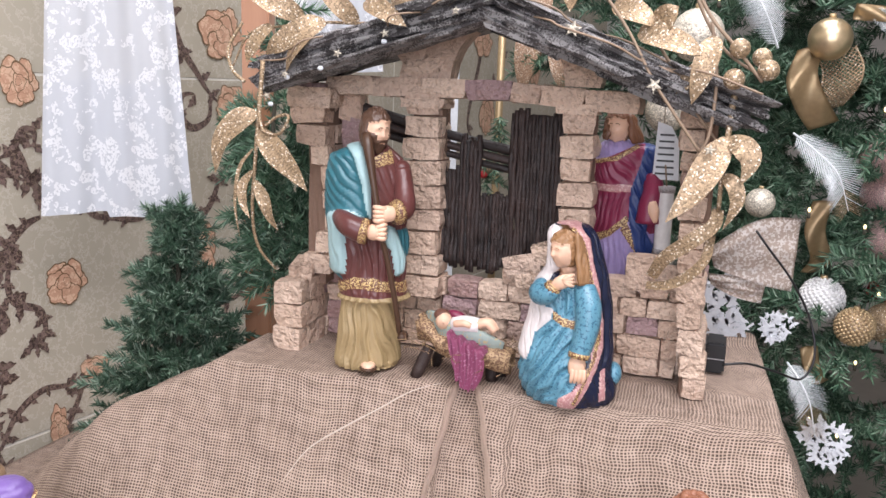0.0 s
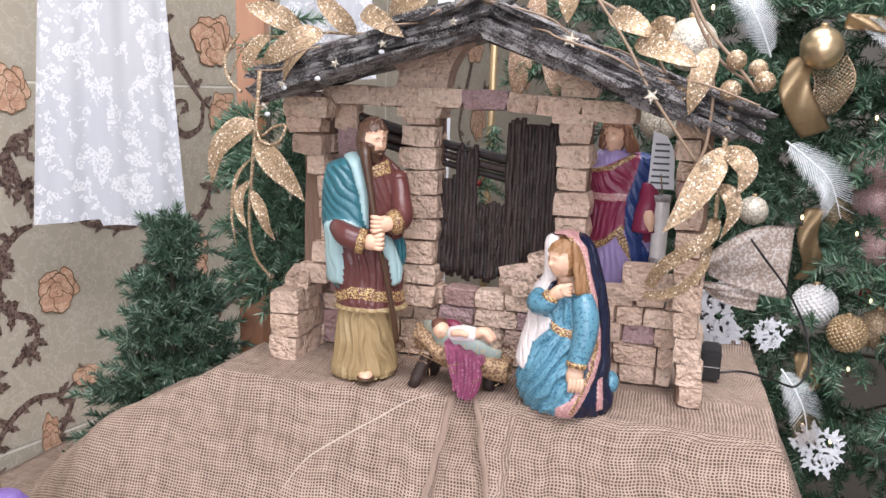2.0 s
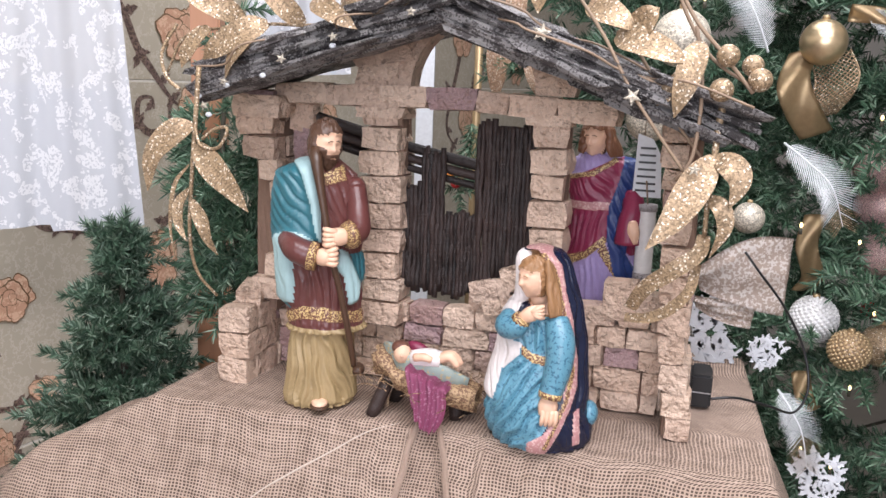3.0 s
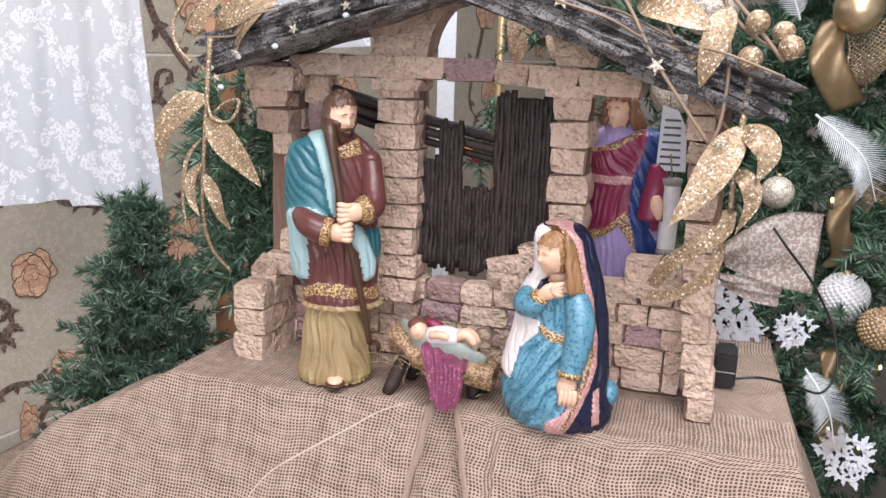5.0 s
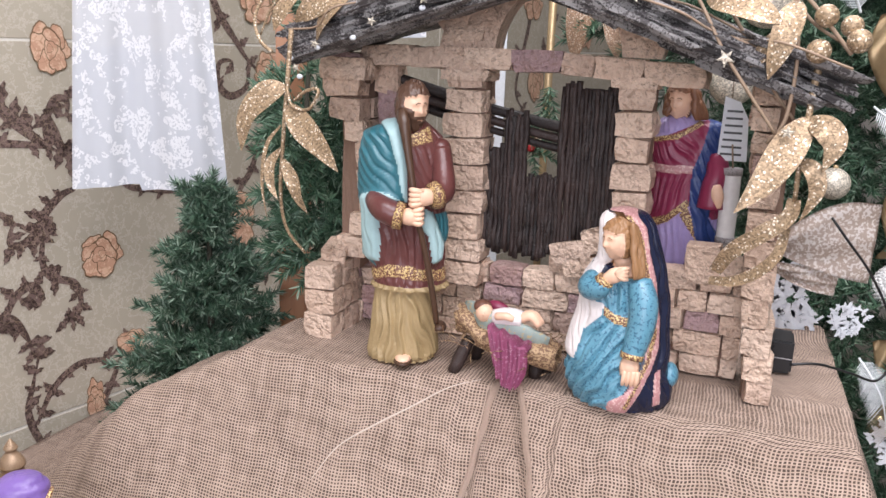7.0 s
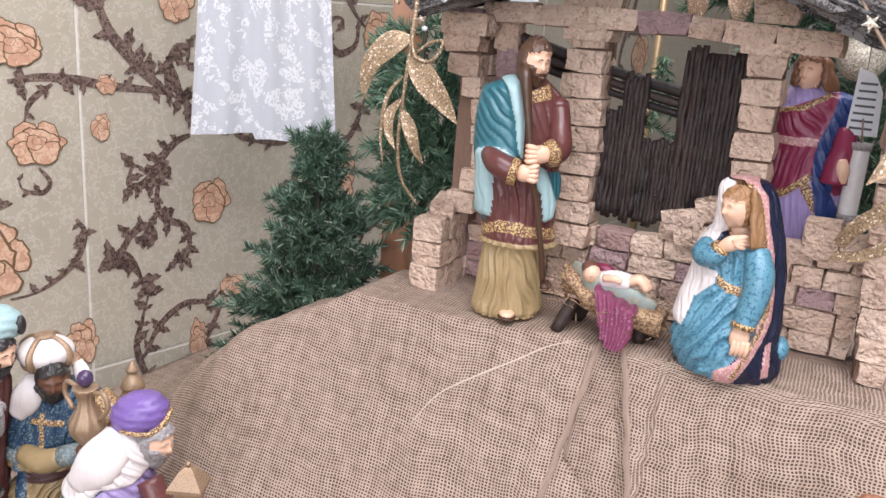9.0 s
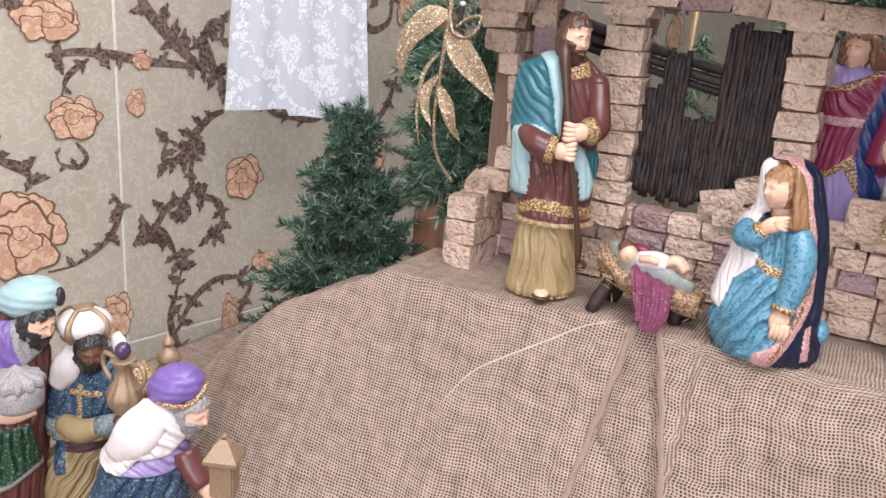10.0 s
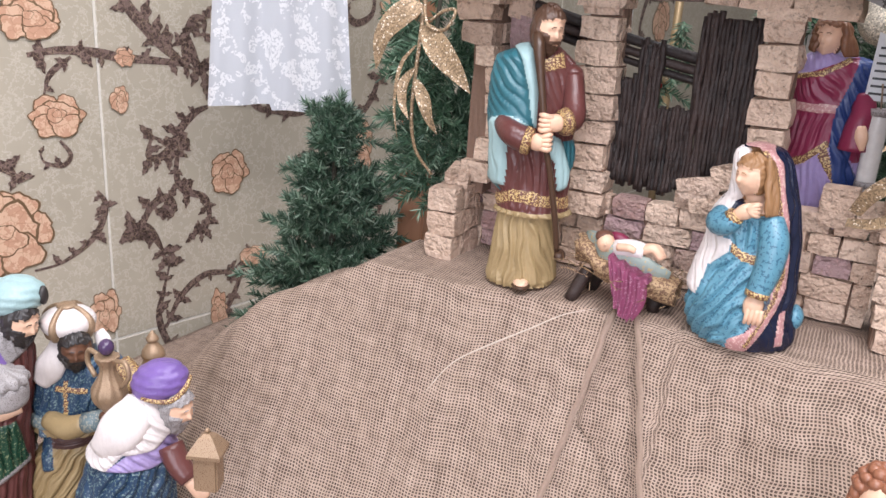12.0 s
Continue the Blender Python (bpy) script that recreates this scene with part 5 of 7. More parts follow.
tube(bm, [(-0.055, 0.01, 0.068), (-0.040, -0.004, 0.070), (-0.020, -0.012, 0.062), (0.015, -0.010, 0.054), (0.05, -0.002, 0.046)], [0.012, 0.016, 0.020, 0.020, 0.010], 10, 0, 4, 0.35)
part("blanket", bm, painted("painted_grey_green", (0.30, 0.36, 0.33), 0.45, (0.46, 0.36, 0.2), 240.0, 0.6), manger, "grey-green painted blanket")
bm = bmesh.new()
ball(bm, (-0.016, 0.014, 0.074), (0.016, 0.008, 0.009), 0, 18, pose(0, 0, 0, 0, 20, 0))
part("pillow", bm, CRIMSON, manger, "dark crimson painted pillow", True)
bm = bmesh.new()


def drape(u, v):
    z = 0.064 - 0.02 * v
    k = max(0.0, u - 0.3) / 0.7
    y = 0.012 - 0.052 * min(1, u / 0.3) - 0.012 * k
    x = -0.014 + 0.050 * v * (1 - 0.45 * k * k) + 0.014 * k
    return (x, y + 0.0034 * math.sin(v * 30), z + 0.004 * math.sin(math.pi * u / 0.6) * (u < 0.6) - 0.050 * k + 0.002 * math.sin(v * 22 + 1) + 0.012 * k * (2 * v - 1) ** 2)


sheet(bm, 18, 24, drape, 0.003)
part("cloth", bm, MAGENTA, manger, "magenta painted cloth with pink folds", True)
for a, b in (((-0.058, -0.026, 0.0), (-0.044, -0.012, 0.040)), ((0.036, 0.002, 0.0), (0.036, 0.004, 0.03)), ((-0.05, 0.03, 0.0), (-0.03, 0.018, 0.045)), ((0.044, 0.024, 0.0), (0.036, 0.016, 0.03))):
    bm = bmesh.new()
    tube(bm, [a, Vector(a).lerp(Vector(b), 0.5), b], [0.0075, 0.0085, 0.0075], 7, 0, 2)
    part("leg", bm, STICK, manger)
statue("infant_figurine", (-0.017, 1.110, GROUND + 0.064), 8, build_baby(), [CREAM, SKIN, painted("painted_auburn", (0.15, 0.065, 0.045))], "painted resin infant figurine lying in the manger")



def build_angel():
    bm = bmesh.new()
    hr = random.Random(8)
    # 0 lilac 1 crimson 2 cobalt 3 skin 4 hair 5 trim 6 rose
    rows = [(0.103, 0.009, 0.000, 0.045, 0.031), (0.125, 0.010, 0.000, 0.047, 0.031), (0.160, 0.005, 0.000, 0.044, 0.030), (0.196, 0.006, 0.000, 0.044, 0.029), (0.230, 0.005, 0.000, 0.041, 0.028), (0.264, 0.003, 0.000, 0.042, 0.028), (0.289, 0.001, 0.000, 0.040, 0.026), (0.299, -0.003, 0.000, 0.029, 0.020), (0.304, -0.010, 0.000, 0.011, 0.012)]
    foot = rows[0]
    draped(bm, [(0.0, foot[1], 0, foot[3] * 1.05, 0.034), (0.05, foot[1], 0, foot[3], 0.033)] + rows, [
        (0, 0, 0, 0.007, 0.003, None),
        (0, 0, 0, 0.008, 0.001, [(-0.040, 0.314), (0.031, 0.317), (0.014, 0.295), (-0.036, 0.271)]),
        (1, 0.002, 30, 0.011, 0.0028, [(-0.050, 0.274), (-0.030, 0.277), (0.010, 0.298), (0.044, 0.304), (0.056, 0.182), (0.037, 0.177), (0.016, 0.193), (0.005, 0.203), (-0.035, 0.165), (-0.042, 0.158)]),
        (1, 0.002, -8, 0.009, 0.0026, [(-0.047, 0.232), (0.012, 0.235), (0.012, 0.203), (-0.035, 0.165), (-0.042, 0.161)]),
        (5, 0.0034, 60, 0.02, 0.0006, [(-0.042, 0.170), (-0.017, 0.182), (0.005, 0.203), (0.010, 0.198), (-0.013, 0.174), (-0.042, 0.157)]),
        (5, 0.003, 60, 0.02, 0.0006, [(-0.002, 0.183), (0.005, 0.197), (0.022, 0.156), (0.019, 0.152)]),
        (5, 0.0030, 60, 0.02, 0.0006, [(-0.040, 0.275), (-0.014, 0.283), (0.012, 0.300), (0.015, 0.295), (-0.011, 0.277), (-0.040, 0.269)]),
        (6, 0.0034, 90, 0.006, 0.001, [(-0.038, 0.243), (0.010, 0.245), (0.011, 0.235), (-0.037, 0.233)]),
        (2, 0.005, 20, 0.011, 0.0040, [(0.023, 0.310), (0.044, 0.304), (0.049, 0.259), (0.034, 0.228), (0.030, 0.180), (0.059, 0.141), (0.056, 0.106), (0.038, 0.118), (0.017, 0.159), (0.007, 0.199), (0.007, 0.240), (0.017, 0.274)])])
    tube(bm, [(0.036, -0.022, 0.258), (0.038, -0.032, 0.237), (0.034, -0.036, 0.221), (0.034, -0.036, 0.197)], [0.012, 0.014, 0.014, 0.017], 14, 1, 5)
    tube(bm, [(0.036, -0.046, 0.226), (0.039, -0.050, 0.213), (0.042, -0.050, 0.199)], [0.006, 0.0075, 0.003], 10, 3, 4, 0.6)
    tube(bm, [(-0.011, -0.002, 0.310), (-0.010, -0.004, 0.297)], [0.010, 0.011], 12, 3)
    carved_head(bm, (-0.014, -0.010, 0.322), 0.0200, 3, 4, -20, 10)
    locks(bm, hr, ((0.003, -0.014, 0.336), (0.000, -0.020, 0.338)), ((0.021, -0.016, 0.301), (0.006, -0.026, 0.300)), 7, 0.0045, 4)
    locks(bm, hr, ((-0.025, -0.016, 0.335), (-0.026, -0.012, 0.332)), ((-0.027, -0.024, 0.303), (-0.032, -0.016, 0.304)), 4, 0.004, 4)
    return bm


statue("angel_figurine", (0.146, 1.298, GROUND + 0.002), 8, build_angel(), [LILAC, CRIMSON, COBALT, SKIN, painted("painted_red_brown_hair", (0.19, 0.085, 0.045)), GOLDTRIM, ROSE], "painted resin angel figurine in crimson dress and blue mantle")


def build_turban_king():
    bm = bmesh.new()
    hr = random.Random(12)
    # 0 maroon 1 purple 2 green 3 aqua 4 skin 5 dark hair 6 grey
    rows = [(0.078, -0.044, 0.000, 0.050, 0.044), (0.158, -0.037, 0.000, 0.047, 0.042), (0.218, -0.033, 0.000, 0.045, 0.040), (0.272, -0.028, 0.000, 0.049, 0.040), (0.312, -0.023, 0.000, 0.047, 0.038), (0.348, -0.015, 0.000, 0.034, 0.030), (0.364, -0.009, 0.000, 0.019, 0.016)]
    foot = rows[0]
    draped(bm, [(0.0, foot[1], 0, foot[3] * 1.15, 0.05)] + rows, [
        (0, 0, 0, 0.014, 0.004, None),
        (2, 0.005, 0, 0.011, 0.005, [(-0.087, 0.217), (0.003, 0.220), (0.009, 0.155), (-0.021, 0.133), (-0.047, 0.124), (-0.096, 0.128)]),
        (6, 0.006, 90, 0.006, 0.001, [(-0.095, 0.135), (-0.046, 0.131), (-0.020, 0.141), (0.009, 0.162), (0.010, 0.154), (-0.021, 0.132), (-0.047, 0.122), (-0.096, 0.126)]),
        (1, 0.006, 28, 0.014, 0.004, [(-0.071, 0.378), (-0.022, 0.376), (-0.009, 0.365), (0.006, 0.307), (-0.006, 0.283), (-0.041, 0.274), (-0.082, 0.265)]),
        (6, 0.004, 20, 0.008, 0.002, [(-0.012, 0.373), (0.004, 0.362), (0.018, 0.323), (0.025, 0.324), (0.003, 0.303), (-0.005, 0.335)])])
    carved_head(bm, (0.018, -0.014, 0.358), 0.0250, 4, 5, 58, 16, True)
    locks(bm, hr, ((-0.001, -0.020, 0.367), (0.011, -0.024, 0.370)), ((0.002, -0.026, 0.336), (0.016, -0.030, 0.340)), 5, 0.0042, 6)
    wound(bm, (0.009, -0.002, 0.389), 0.0385, 0.034, 0.026, 3, 9, 0.5)
    ball(bm, (0.047, -0.006, 0.392), (0.006, 0.009, 0.013), 5, 12)
    tube(bm, [(-0.050, -0.030, 0.272), (-0.043, -0.045, 0.249), (-0.022, -0.055, 0.249)], [0.020, 0.018, 0.012], 12, 0, 4)
    tube(bm, [(-0.027, -0.055, 0.248), (-0.002, -0.062, 0.250), (0.027, -0.062, 0.258)], [0.010, 0.0095, 0.004], 10, 4, 4, 0.6)
    return bm


statue("turbaned_king_figurine", (-0.666, 0.757, 0.470), 36, build_turban_king(), [MAROON, PURPLE, GREEN, AQUA, SKIN, painted("painted_black_hair", (0.035, 0.03, 0.03)), STONEGREY], "painted resin king figurine in aqua turban and purple cloak", "figurine", 0.936)


def build_crowned_king():
    bm = bmesh.new()
    # 0 tan 1 midnight 2 gilt 3 cream 4 dark skin 5 dark hair 6 trim 7 grey 8 brown
    rows = [(0.068, -0.029, 0.000, 0.050, 0.044), (0.118, -0.024, 0.000, 0.048, 0.040), (0.157, -0.016, 0.000, 0.044, 0.035), (0.177, -0.006, 0.000, 0.037, 0.031), (0.199, -0.003, 0.000, 0.039, 0.030), (0.202, -0.006, 0.000, 0.055, 0.036), (0.233, 0.002, 0.000, 0.060, 0.034), (0.275, 0.011, 0.000, 0.065, 0.032), (0.309, 0.016, 0.000, 0.055, 0.026), (0.327, 0.024, 0.000, 0.030, 0.016)]
    foot = rows[0]
    draped(bm, [(0.0, foot[1], 0, foot[3] * 1.15, 0.05)] + rows, [
        (0, 0, -18, 0.015, 0.005, None),
        (8, 0.001, 90, 0.01, 0.002, [(-0.053, 0.194), (0.061, 0.202), (0.060, 0.184), (-0.054, 0.175)]),
        (1, 0.001, 0, 0.012, 0.004, [(-0.061, 0.346), (0.114, 0.359), (0.110, 0.223), (-0.072, 0.209)]),
        (7, 0.003, 0, 0.012, 0.003, [(-0.070, 0.228), (-0.026, 0.228), (0.010, 0.237), (0.046, 0.233), (0.078, 0.240), (0.077, 0.219), (-0.072, 0.207)]),
        (6, 0.003, 90, 0.02, 0.001, [(-0.011, 0.282), (0.032, 0.279), (0.032, 0.271), (-0.011, 0.274)]),
        (6, 0.003, 0, 0.02, 0.001, [(0.001, 0.290), (0.006, 0.290), (0.003, 0.232), (-0.003, 0.232)]),
        (1, 0.006, 0, 0.01, 0.002, [(-0.039, 0.212), (-0.025, 0.198), (-0.023, 0.147), (-0.037, 0.143), (-0.041, 0.174)])])
    carved_head(bm, (0.018, -0.022, 0.338), 0.0250, 4, 5, 22, 12, True)
    rs = smooth_rows([(0.0, 0.0245, 0), (0.004, 0.0275, 0), (0.016, 0.0345, 0), (0.028, 0.0335, 0), (0.038, 0.024, 0), (0.044, 0.010, 0)], 5)
    cap = Vector((0.002, -0.002, 0.349))
    skin(bm, [[(cap.x + r * k * math.cos(a), cap.y + r * k * math.sin(a), cap.z + h) for a, k in ((math.tau * j / 64, 1 + 0.07 * abs(math.sin(2 * math.tau * j / 64 + 0.4)) * min(1, h / 0.02)) for j in range(64))] for h, r, _ in rs], [2] * 6 + [3] * 19)
    for k in range(4):
        a = math.tau * k / 4 - 0.2
        tube(bm, [(cap.x + r * math.cos(a), cap.y + r * math.sin(a), cap.z + h) for h, r in ((0.004, 0.029), (0.016, 0.0355), (0.028, 0.034), (0.040, 0.022), (0.045, 0.010))], [0.006, 0.0058, 0.005, 0.004, 0.003], 8, 2, 4)
    tube(bm, [(cap.x + 0.0285 * math.cos(q), cap.y + 0.0285 * math.sin(q), cap.z + 0.005) for q in (math.tau * j / 40 for j in range(41))], 0.004, 8, 2)
    ball(bm, (cap.x, cap.y, cap.z + 0.045), (0.014, 0.014, 0.0045), 2, 16)
    for pts, w in ((((-0.008, -0.010, 0.349), (-0.010, -0.020, 0.328), (-0.020, -0.026, 0.305), (-0.034, -0.026, 0.282)), (0.010, 0.017, 0.021, 0.012)), (((0.043, 0.000, 0.356), (0.051, -0.006, 0.343), (0.050, -0.006, 0.328)), (0.008, 0.012, 0.008))):
        tube(bm, pts, w, 16, 3, 6, 0.45)
    tube(bm, [(-0.023, -0.034, 0.230), (0.008, -0.050, 0.227), (0.042, -0.060, 0.242)], [0.014, 0.017, 0.014], 14, 0, 5)
    tube(bm, [(0.040, -0.060, 0.242), (0.065, -0.064, 0.251)], [0.0150, 0.0140], 14, 7)
    fingers(bm, (0.071, -0.066, 0.257), 0.010, 4)
    tube(bm, [(0.073, -0.010, 0.312), (0.092, -0.020, 0.293), (0.097, -0.040, 0.283)], [0.016, 0.018, 0.014], 14, 6, 5)
    return bm


statue("crowned_king_figurine", (-0.628, 0.808, 0.468), 30, build_crowned_king(), [TAN, MIDNIGHT, GILT, CREAM, painted("painted_dark_skin", (0.13, 0.06, 0.035), folded=False), painted("painted_jet_hair", (0.03, 0.026, 0.025)), GOLDTRIM, painted("painted_grey_scallop", (0.16, 0.22, 0.24), 0.4, (0.36, 0.36, 0.30), 300.0, 0.55), painted("painted_brown_sash", (0.09, 0.045, 0.04))], "painted resin king figurine with gold crown and blue tunic", "figurine", 0.88)


def build_purple_king():
    bm = bmesh.new()
    # 0 midnight 1 lilac 2 cream 3 purple 4 skin 5 dark hair 6 trim 7 maroon
    rows = [(0.147, -0.047, 0.000, 0.058, 0.048), (0.174, -0.044, 0.000, 0.056, 0.047), (0.198, -0.039, 0.000, 0.053, 0.045), (0.222, -0.035, 0.000, 0.049, 0.042), (0.254, -0.022, 0.000, 0.038, 0.036), (0.286, -0.007, 0.000, 0.025, 0.026), (0.309, 0.000, 0.000, 0.018, 0.018)]
    foot = rows[0]
    draped(bm, [(0.0, foot[1], 0, foot[3] * 1.1, 0.058)] + rows, [
        (0, 0, -12, 0.018, 0.004, None),
        (6, 0.001, 90, 0.02, 0.001, [(0.013, 0.224), (0.020, 0.227), (0.024, 0.159), (0.013, 0.159)]),
        (1, 0.003, 60, 0.012, 0.003, [(-0.058, 0.216), (-0.028, 0.240), (0.003, 0.261), (0.026, 0.277), (0.025, 0.227), (-0.002, 0.219)]),
        (2, 0.006, 42, 0.012, 0.0040, [(-0.031, 0.322), (0.027, 0.325), (0.017, 0.291), (0.014, 0.261), (-0.001, 0.244), (-0.034, 0.239), (-0.055, 0.217), (-0.088, 0.221), (-0.087, 0.236), (-0.056, 0.270), (-0.032, 0.304)])])
    carved_head(bm, (0.021, -0.010, 0.289), 0.0240, 4, 5, 62, 14, True)
    tube(bm, [(-0.017, -0.016, 0.302), (-0.023, -0.030, 0.288), (-0.040, -0.038, 0.266), (-0.065, -0.036, 0.242)], [0.016, 0.024, 0.026, 0.012], 20, 2, 6, 0.5)
    wound(bm, (0.003, -0.002, 0.319), 0.0335, 0.031, 0.0265, 3, 11, 0.35)
    tube(bm, [(-0.026, -0.012, 0.311), (-0.006, -0.030, 0.309), (0.020, -0.030, 0.307), (0.035, -0.018, 0.317), (0.040, -0.004, 0.329)], [0.0026, 0.0030, 0.0032, 0.0034, 0.0020], 8, 6, 5)
    tube(bm, [(0.016, -0.020, 0.242), (0.028, -0.030, 0.222), (0.043, -0.040, 0.207)], [0.016, 0.015, 0.012], 12, 7, 4)
    tube(bm, [(0.042, -0.040, 0.207), (0.057, -0.044, 0.191), (0.066, -0.044, 0.199)], [0.009, 0.009, 0.004], 10, 4, 4, 0.6)
    return bm


statue("kneeling_king_figurine", (-0.452, 0.790, 0.470), 32, build_purple_king(), [MIDNIGHT, LILAC, CREAM, PURPLE, SKIN, STONEGREY, GOLDTRIM, MAROON], "painted resin kneeling king figurine in purple turban and white veil", "figurine", 0.945)


def build_shepherd():
    bm = bmesh.new()
    robe(bm, [(0.0, 0, 0, 0.045, 0.04, 0.05, 9, 0), (0.12, 0, 0, 0.038, 0.034, 0.05, 9, 0.3), (0.22, 0, 0, 0.040, 0.032, 0.03, 9, 0.6), (0.27, 0, 0, 0.032, 0.026, 0.0, 9, 0.8), (0.29, 0, 0, 0.014, 0.014, 0, 9, 1)], 0, 40)
    head(bm, (0, 0, 0.318), 0.021, 1, 2, None, -0.2)
    ball(bm, (-0.034, -0.020, 0.255), (0.020, 0.024, 0.020), 3, 14)
    ball(bm, (-0.052, -0.030, 0.272), (0.011, 0.012, 0.012), 3, 12)
    for s in (-1, 1):
        ball(bm, (-0.052 + s * 0.011, -0.028, 0.281), (0.005, 0.003, 0.006), 3, 8)
    tube(bm, [(0.036, -0.01, 0.25), (0.03, -0.034, 0.22), (-0.02, -0.042, 0.23)], [0.014, 0.014, 0.010], 10, 0, 4)
    return bm


statue("shepherd_figurine", (0.272, 0.868, 0.535), 0, build_shepherd(), [painted("painted_brown_coat", (0.22, 0.11, 0.06)), SKIN, painted("painted_chestnut", (0.27, 0.11, 0.06)), CREAM], "painted resin shepherd figurine with brown hair holding a lamb")


def lathe(bm, c, rows, mat=0, seg=24, flute=0.0, nflute=10):
    """A turned vessel. rows: radius, height."""
    fine = smooth_rows([(r, h, 0) for r, h in rows], 4)
    skin(bm, [[(c[0] + max(r, 0.0004) * (1 + flute * math.cos(nflute * math.tau * j / seg)) * math.cos(math.tau * j / seg), c[1] + max(r, 0.0004) * (1 + flute * math.cos(nflute * math.tau * j / seg)) * math.sin(math.tau * j / seg), c[2] + h) for j in range(seg)] for r, h, _ in fine], mat)


urn = thing("gift_urn", (-0.511, 0.770, 0.710), "gilt two-handled urn carried by the crowned king", "urn")
bm = bmesh.new()
lathe(bm, (0, 0, 0), [(0.010, 0), (0.011, 0.004), (0.006, 0.010), (0.017, 0.026), (0.020, 0.040), (0.011, 0.058), (0.009, 0.070), (0.014, 0.082), (0.011, 0.084)], 0, 60, 0.05)
part("body", bm, GILT, urn)
for s in (-1, 1):
    bm = bmesh.new()
    tube(bm, [(s * 0.022, 0, 0.05), (s * 0.034, 0, 0.066), (s * 0.030, 0, 0.082), (s * 0.014, 0, 0.080)], [0.003] * 4, 8, 0, 5)
    part("handle", bm, GILT, urn)
bm = bmesh.new()
ball(bm, (0, 0, 0.094), (0.009, 0.009, 0.010), 0, 12)
part("stopper", bm, painted("painted_dark_violet", (0.07, 0.04, 0.10), 0.2), urn)

lamp_jar = thing("gift_jar", (-0.540, 0.862, 0.700), "small gilt lidded jar held behind the purple turban", "jar")
bm = bmesh.new()
lathe(bm, (0, 0, 0), [(0.012, 0), (0.017, 0.012), (0.018, 0.030), (0.012, 0.046), (0.014, 0.050)], 0, 20)
part("body", bm, GILT, lamp_jar)
bm = bmesh.new()
lathe(bm, (0, 0, 0.05), [(0.015, 0), (0.013, 0.008), (0.006, 0.018), (0.008, 0.023), (0.001, 0.034)], 0, 20)
part("lid", bm, GILT, lamp_jar)

round_box = thing("gift_box", (-0.595, 0.694, 0.737), "round grey fluted box held by the turbaned king", "box")
bm = bmesh.new()
lathe(bm, (0, 0, 0), [(0.022, 0), (0.027, 0.006), (0.028, 0.022), (0.026, 0.028)], 0, 30)
part("body", bm, STONEGREY, round_box)
bm = bmesh.new()
lathe(bm, (0, 0, 0.028), [(0.027, 0), (0.028, 0.004), (0.025, 0.011), (0.012, 0.016), (0.006, 0.020), (0.001, 0.024)], 0, 72, 0.10, 12)
part("lid", bm, STONEGREY, round_box)

casket = thing("gift_casket", (-0.343, 0.755, 0.692), "small gilt house-shaped casket before the kneeling king", "casket")
bm = bmesh.new()
box(bm, (0, 0, 0.022), (0.026, 0.024, 0.044), pose(0, 0, 0, 0, 0, 25))
bmesh.ops.bevel(bm, geom=bm.edges[:], offset=0.002, segments=2, affect="EDGES")
part("body", bm, GILT, casket)
bm = bmesh.new()
skin(bm, [[Vector((sx * w, sy * w * 0.9, z)) @ Matrix.Rotation(radians(-25), 3, "Z") for sx, sy in ((-1, -1), (1, -1), (1, 1), (-1, 1))] for w, z in ((0.018, 0.042), (0.018, 0.046), (0.008, 0.062), (0.003, 0.066))], 0)
for f in bm.faces:
    f.smooth = False
part("roof", bm, GILT, casket)
bm = bmesh.new()
ball(bm, (0, 0, 0.069), 0.003, 0, 10)
part("finial", bm, GILT, casket)

# ---- curtains, post and pole behind the stable ----
def curtain(name, a, b, top, drop_a, drop_b, folds, seed, label):
    """A hanging sheer panel from point a to b; its foot is at the heights drop_a and drop_b."""
    bm = bmesh.new()
    a, b = Vector(a), Vector(b)
    n = (b - a).cross(Vector((0, 0, 1))).normalized()
    mid = (a + b) / 2

    def at(u, v):
        k = 1 - 0.62 * (1 - u)
        p = mid + (a + (b - a) * v - mid) * k
        step = 0.012 if v > 0.42 else 0.0
        w = 0.012 * math.sin(folds * v * math.tau + seed) * (0.5 + 0.5 * u) + 0.004 * math.sin(31 * v + seed)
        foot = drop_a + (drop_b - drop_a) * v - step
        return p + n * w + Vector((0, 0, top + (foot - top) * u))
    l = (b - a).length
    sheet(bm, 40, 60, at, 0, 0, lambda u, v: (v * l * 1.2, u * (top - drop_a)))
    ob = part(name, bm, LACE, None, "", True)
    bm = bmesh.new()
    sheet(bm, 4, 60, lambda u, v: at(0.80 + 0.20 * u, v) - n * 0.002, 0, 0, lambda u, v: (v * l * 1.2 + 3, u * 0.09 + 3))
    part("hem", bm, LACE, ob, "double-layered sheer hem", True)
    return tagged(ob, label, "curtain")


curtain("lace_curtain", (-0.898, 1.335, 0), (-0.690, 1.503, 0), 2.2, 0.975, 0.985, 1.6, 0.5, "white floral lace curtain panel hanging before the tiled wall")
curtain("lace_curtain", (-0.66, 1.80, 0), (-0.46, 1.90, 0), 2.2, 1.255, 1.27, 1.4, 2.0, "white floral lace curtain panel hanging behind the stable")

post = bmesh.new()
box(post, (0, 0, 0.9), (0.046, 0.05, 1.8))
bmesh.ops.bevel(post, geom=post.edges[:], offset=0.003, segments=2, affect="EDGES")
post = part("wooden_post", post, WOOD)
post.matrix_basis = pose(-0.487, 1.407, 0, 0, 0, 18)
tagged(post, "reddish-brown wooden post standing behind the stable", "post")

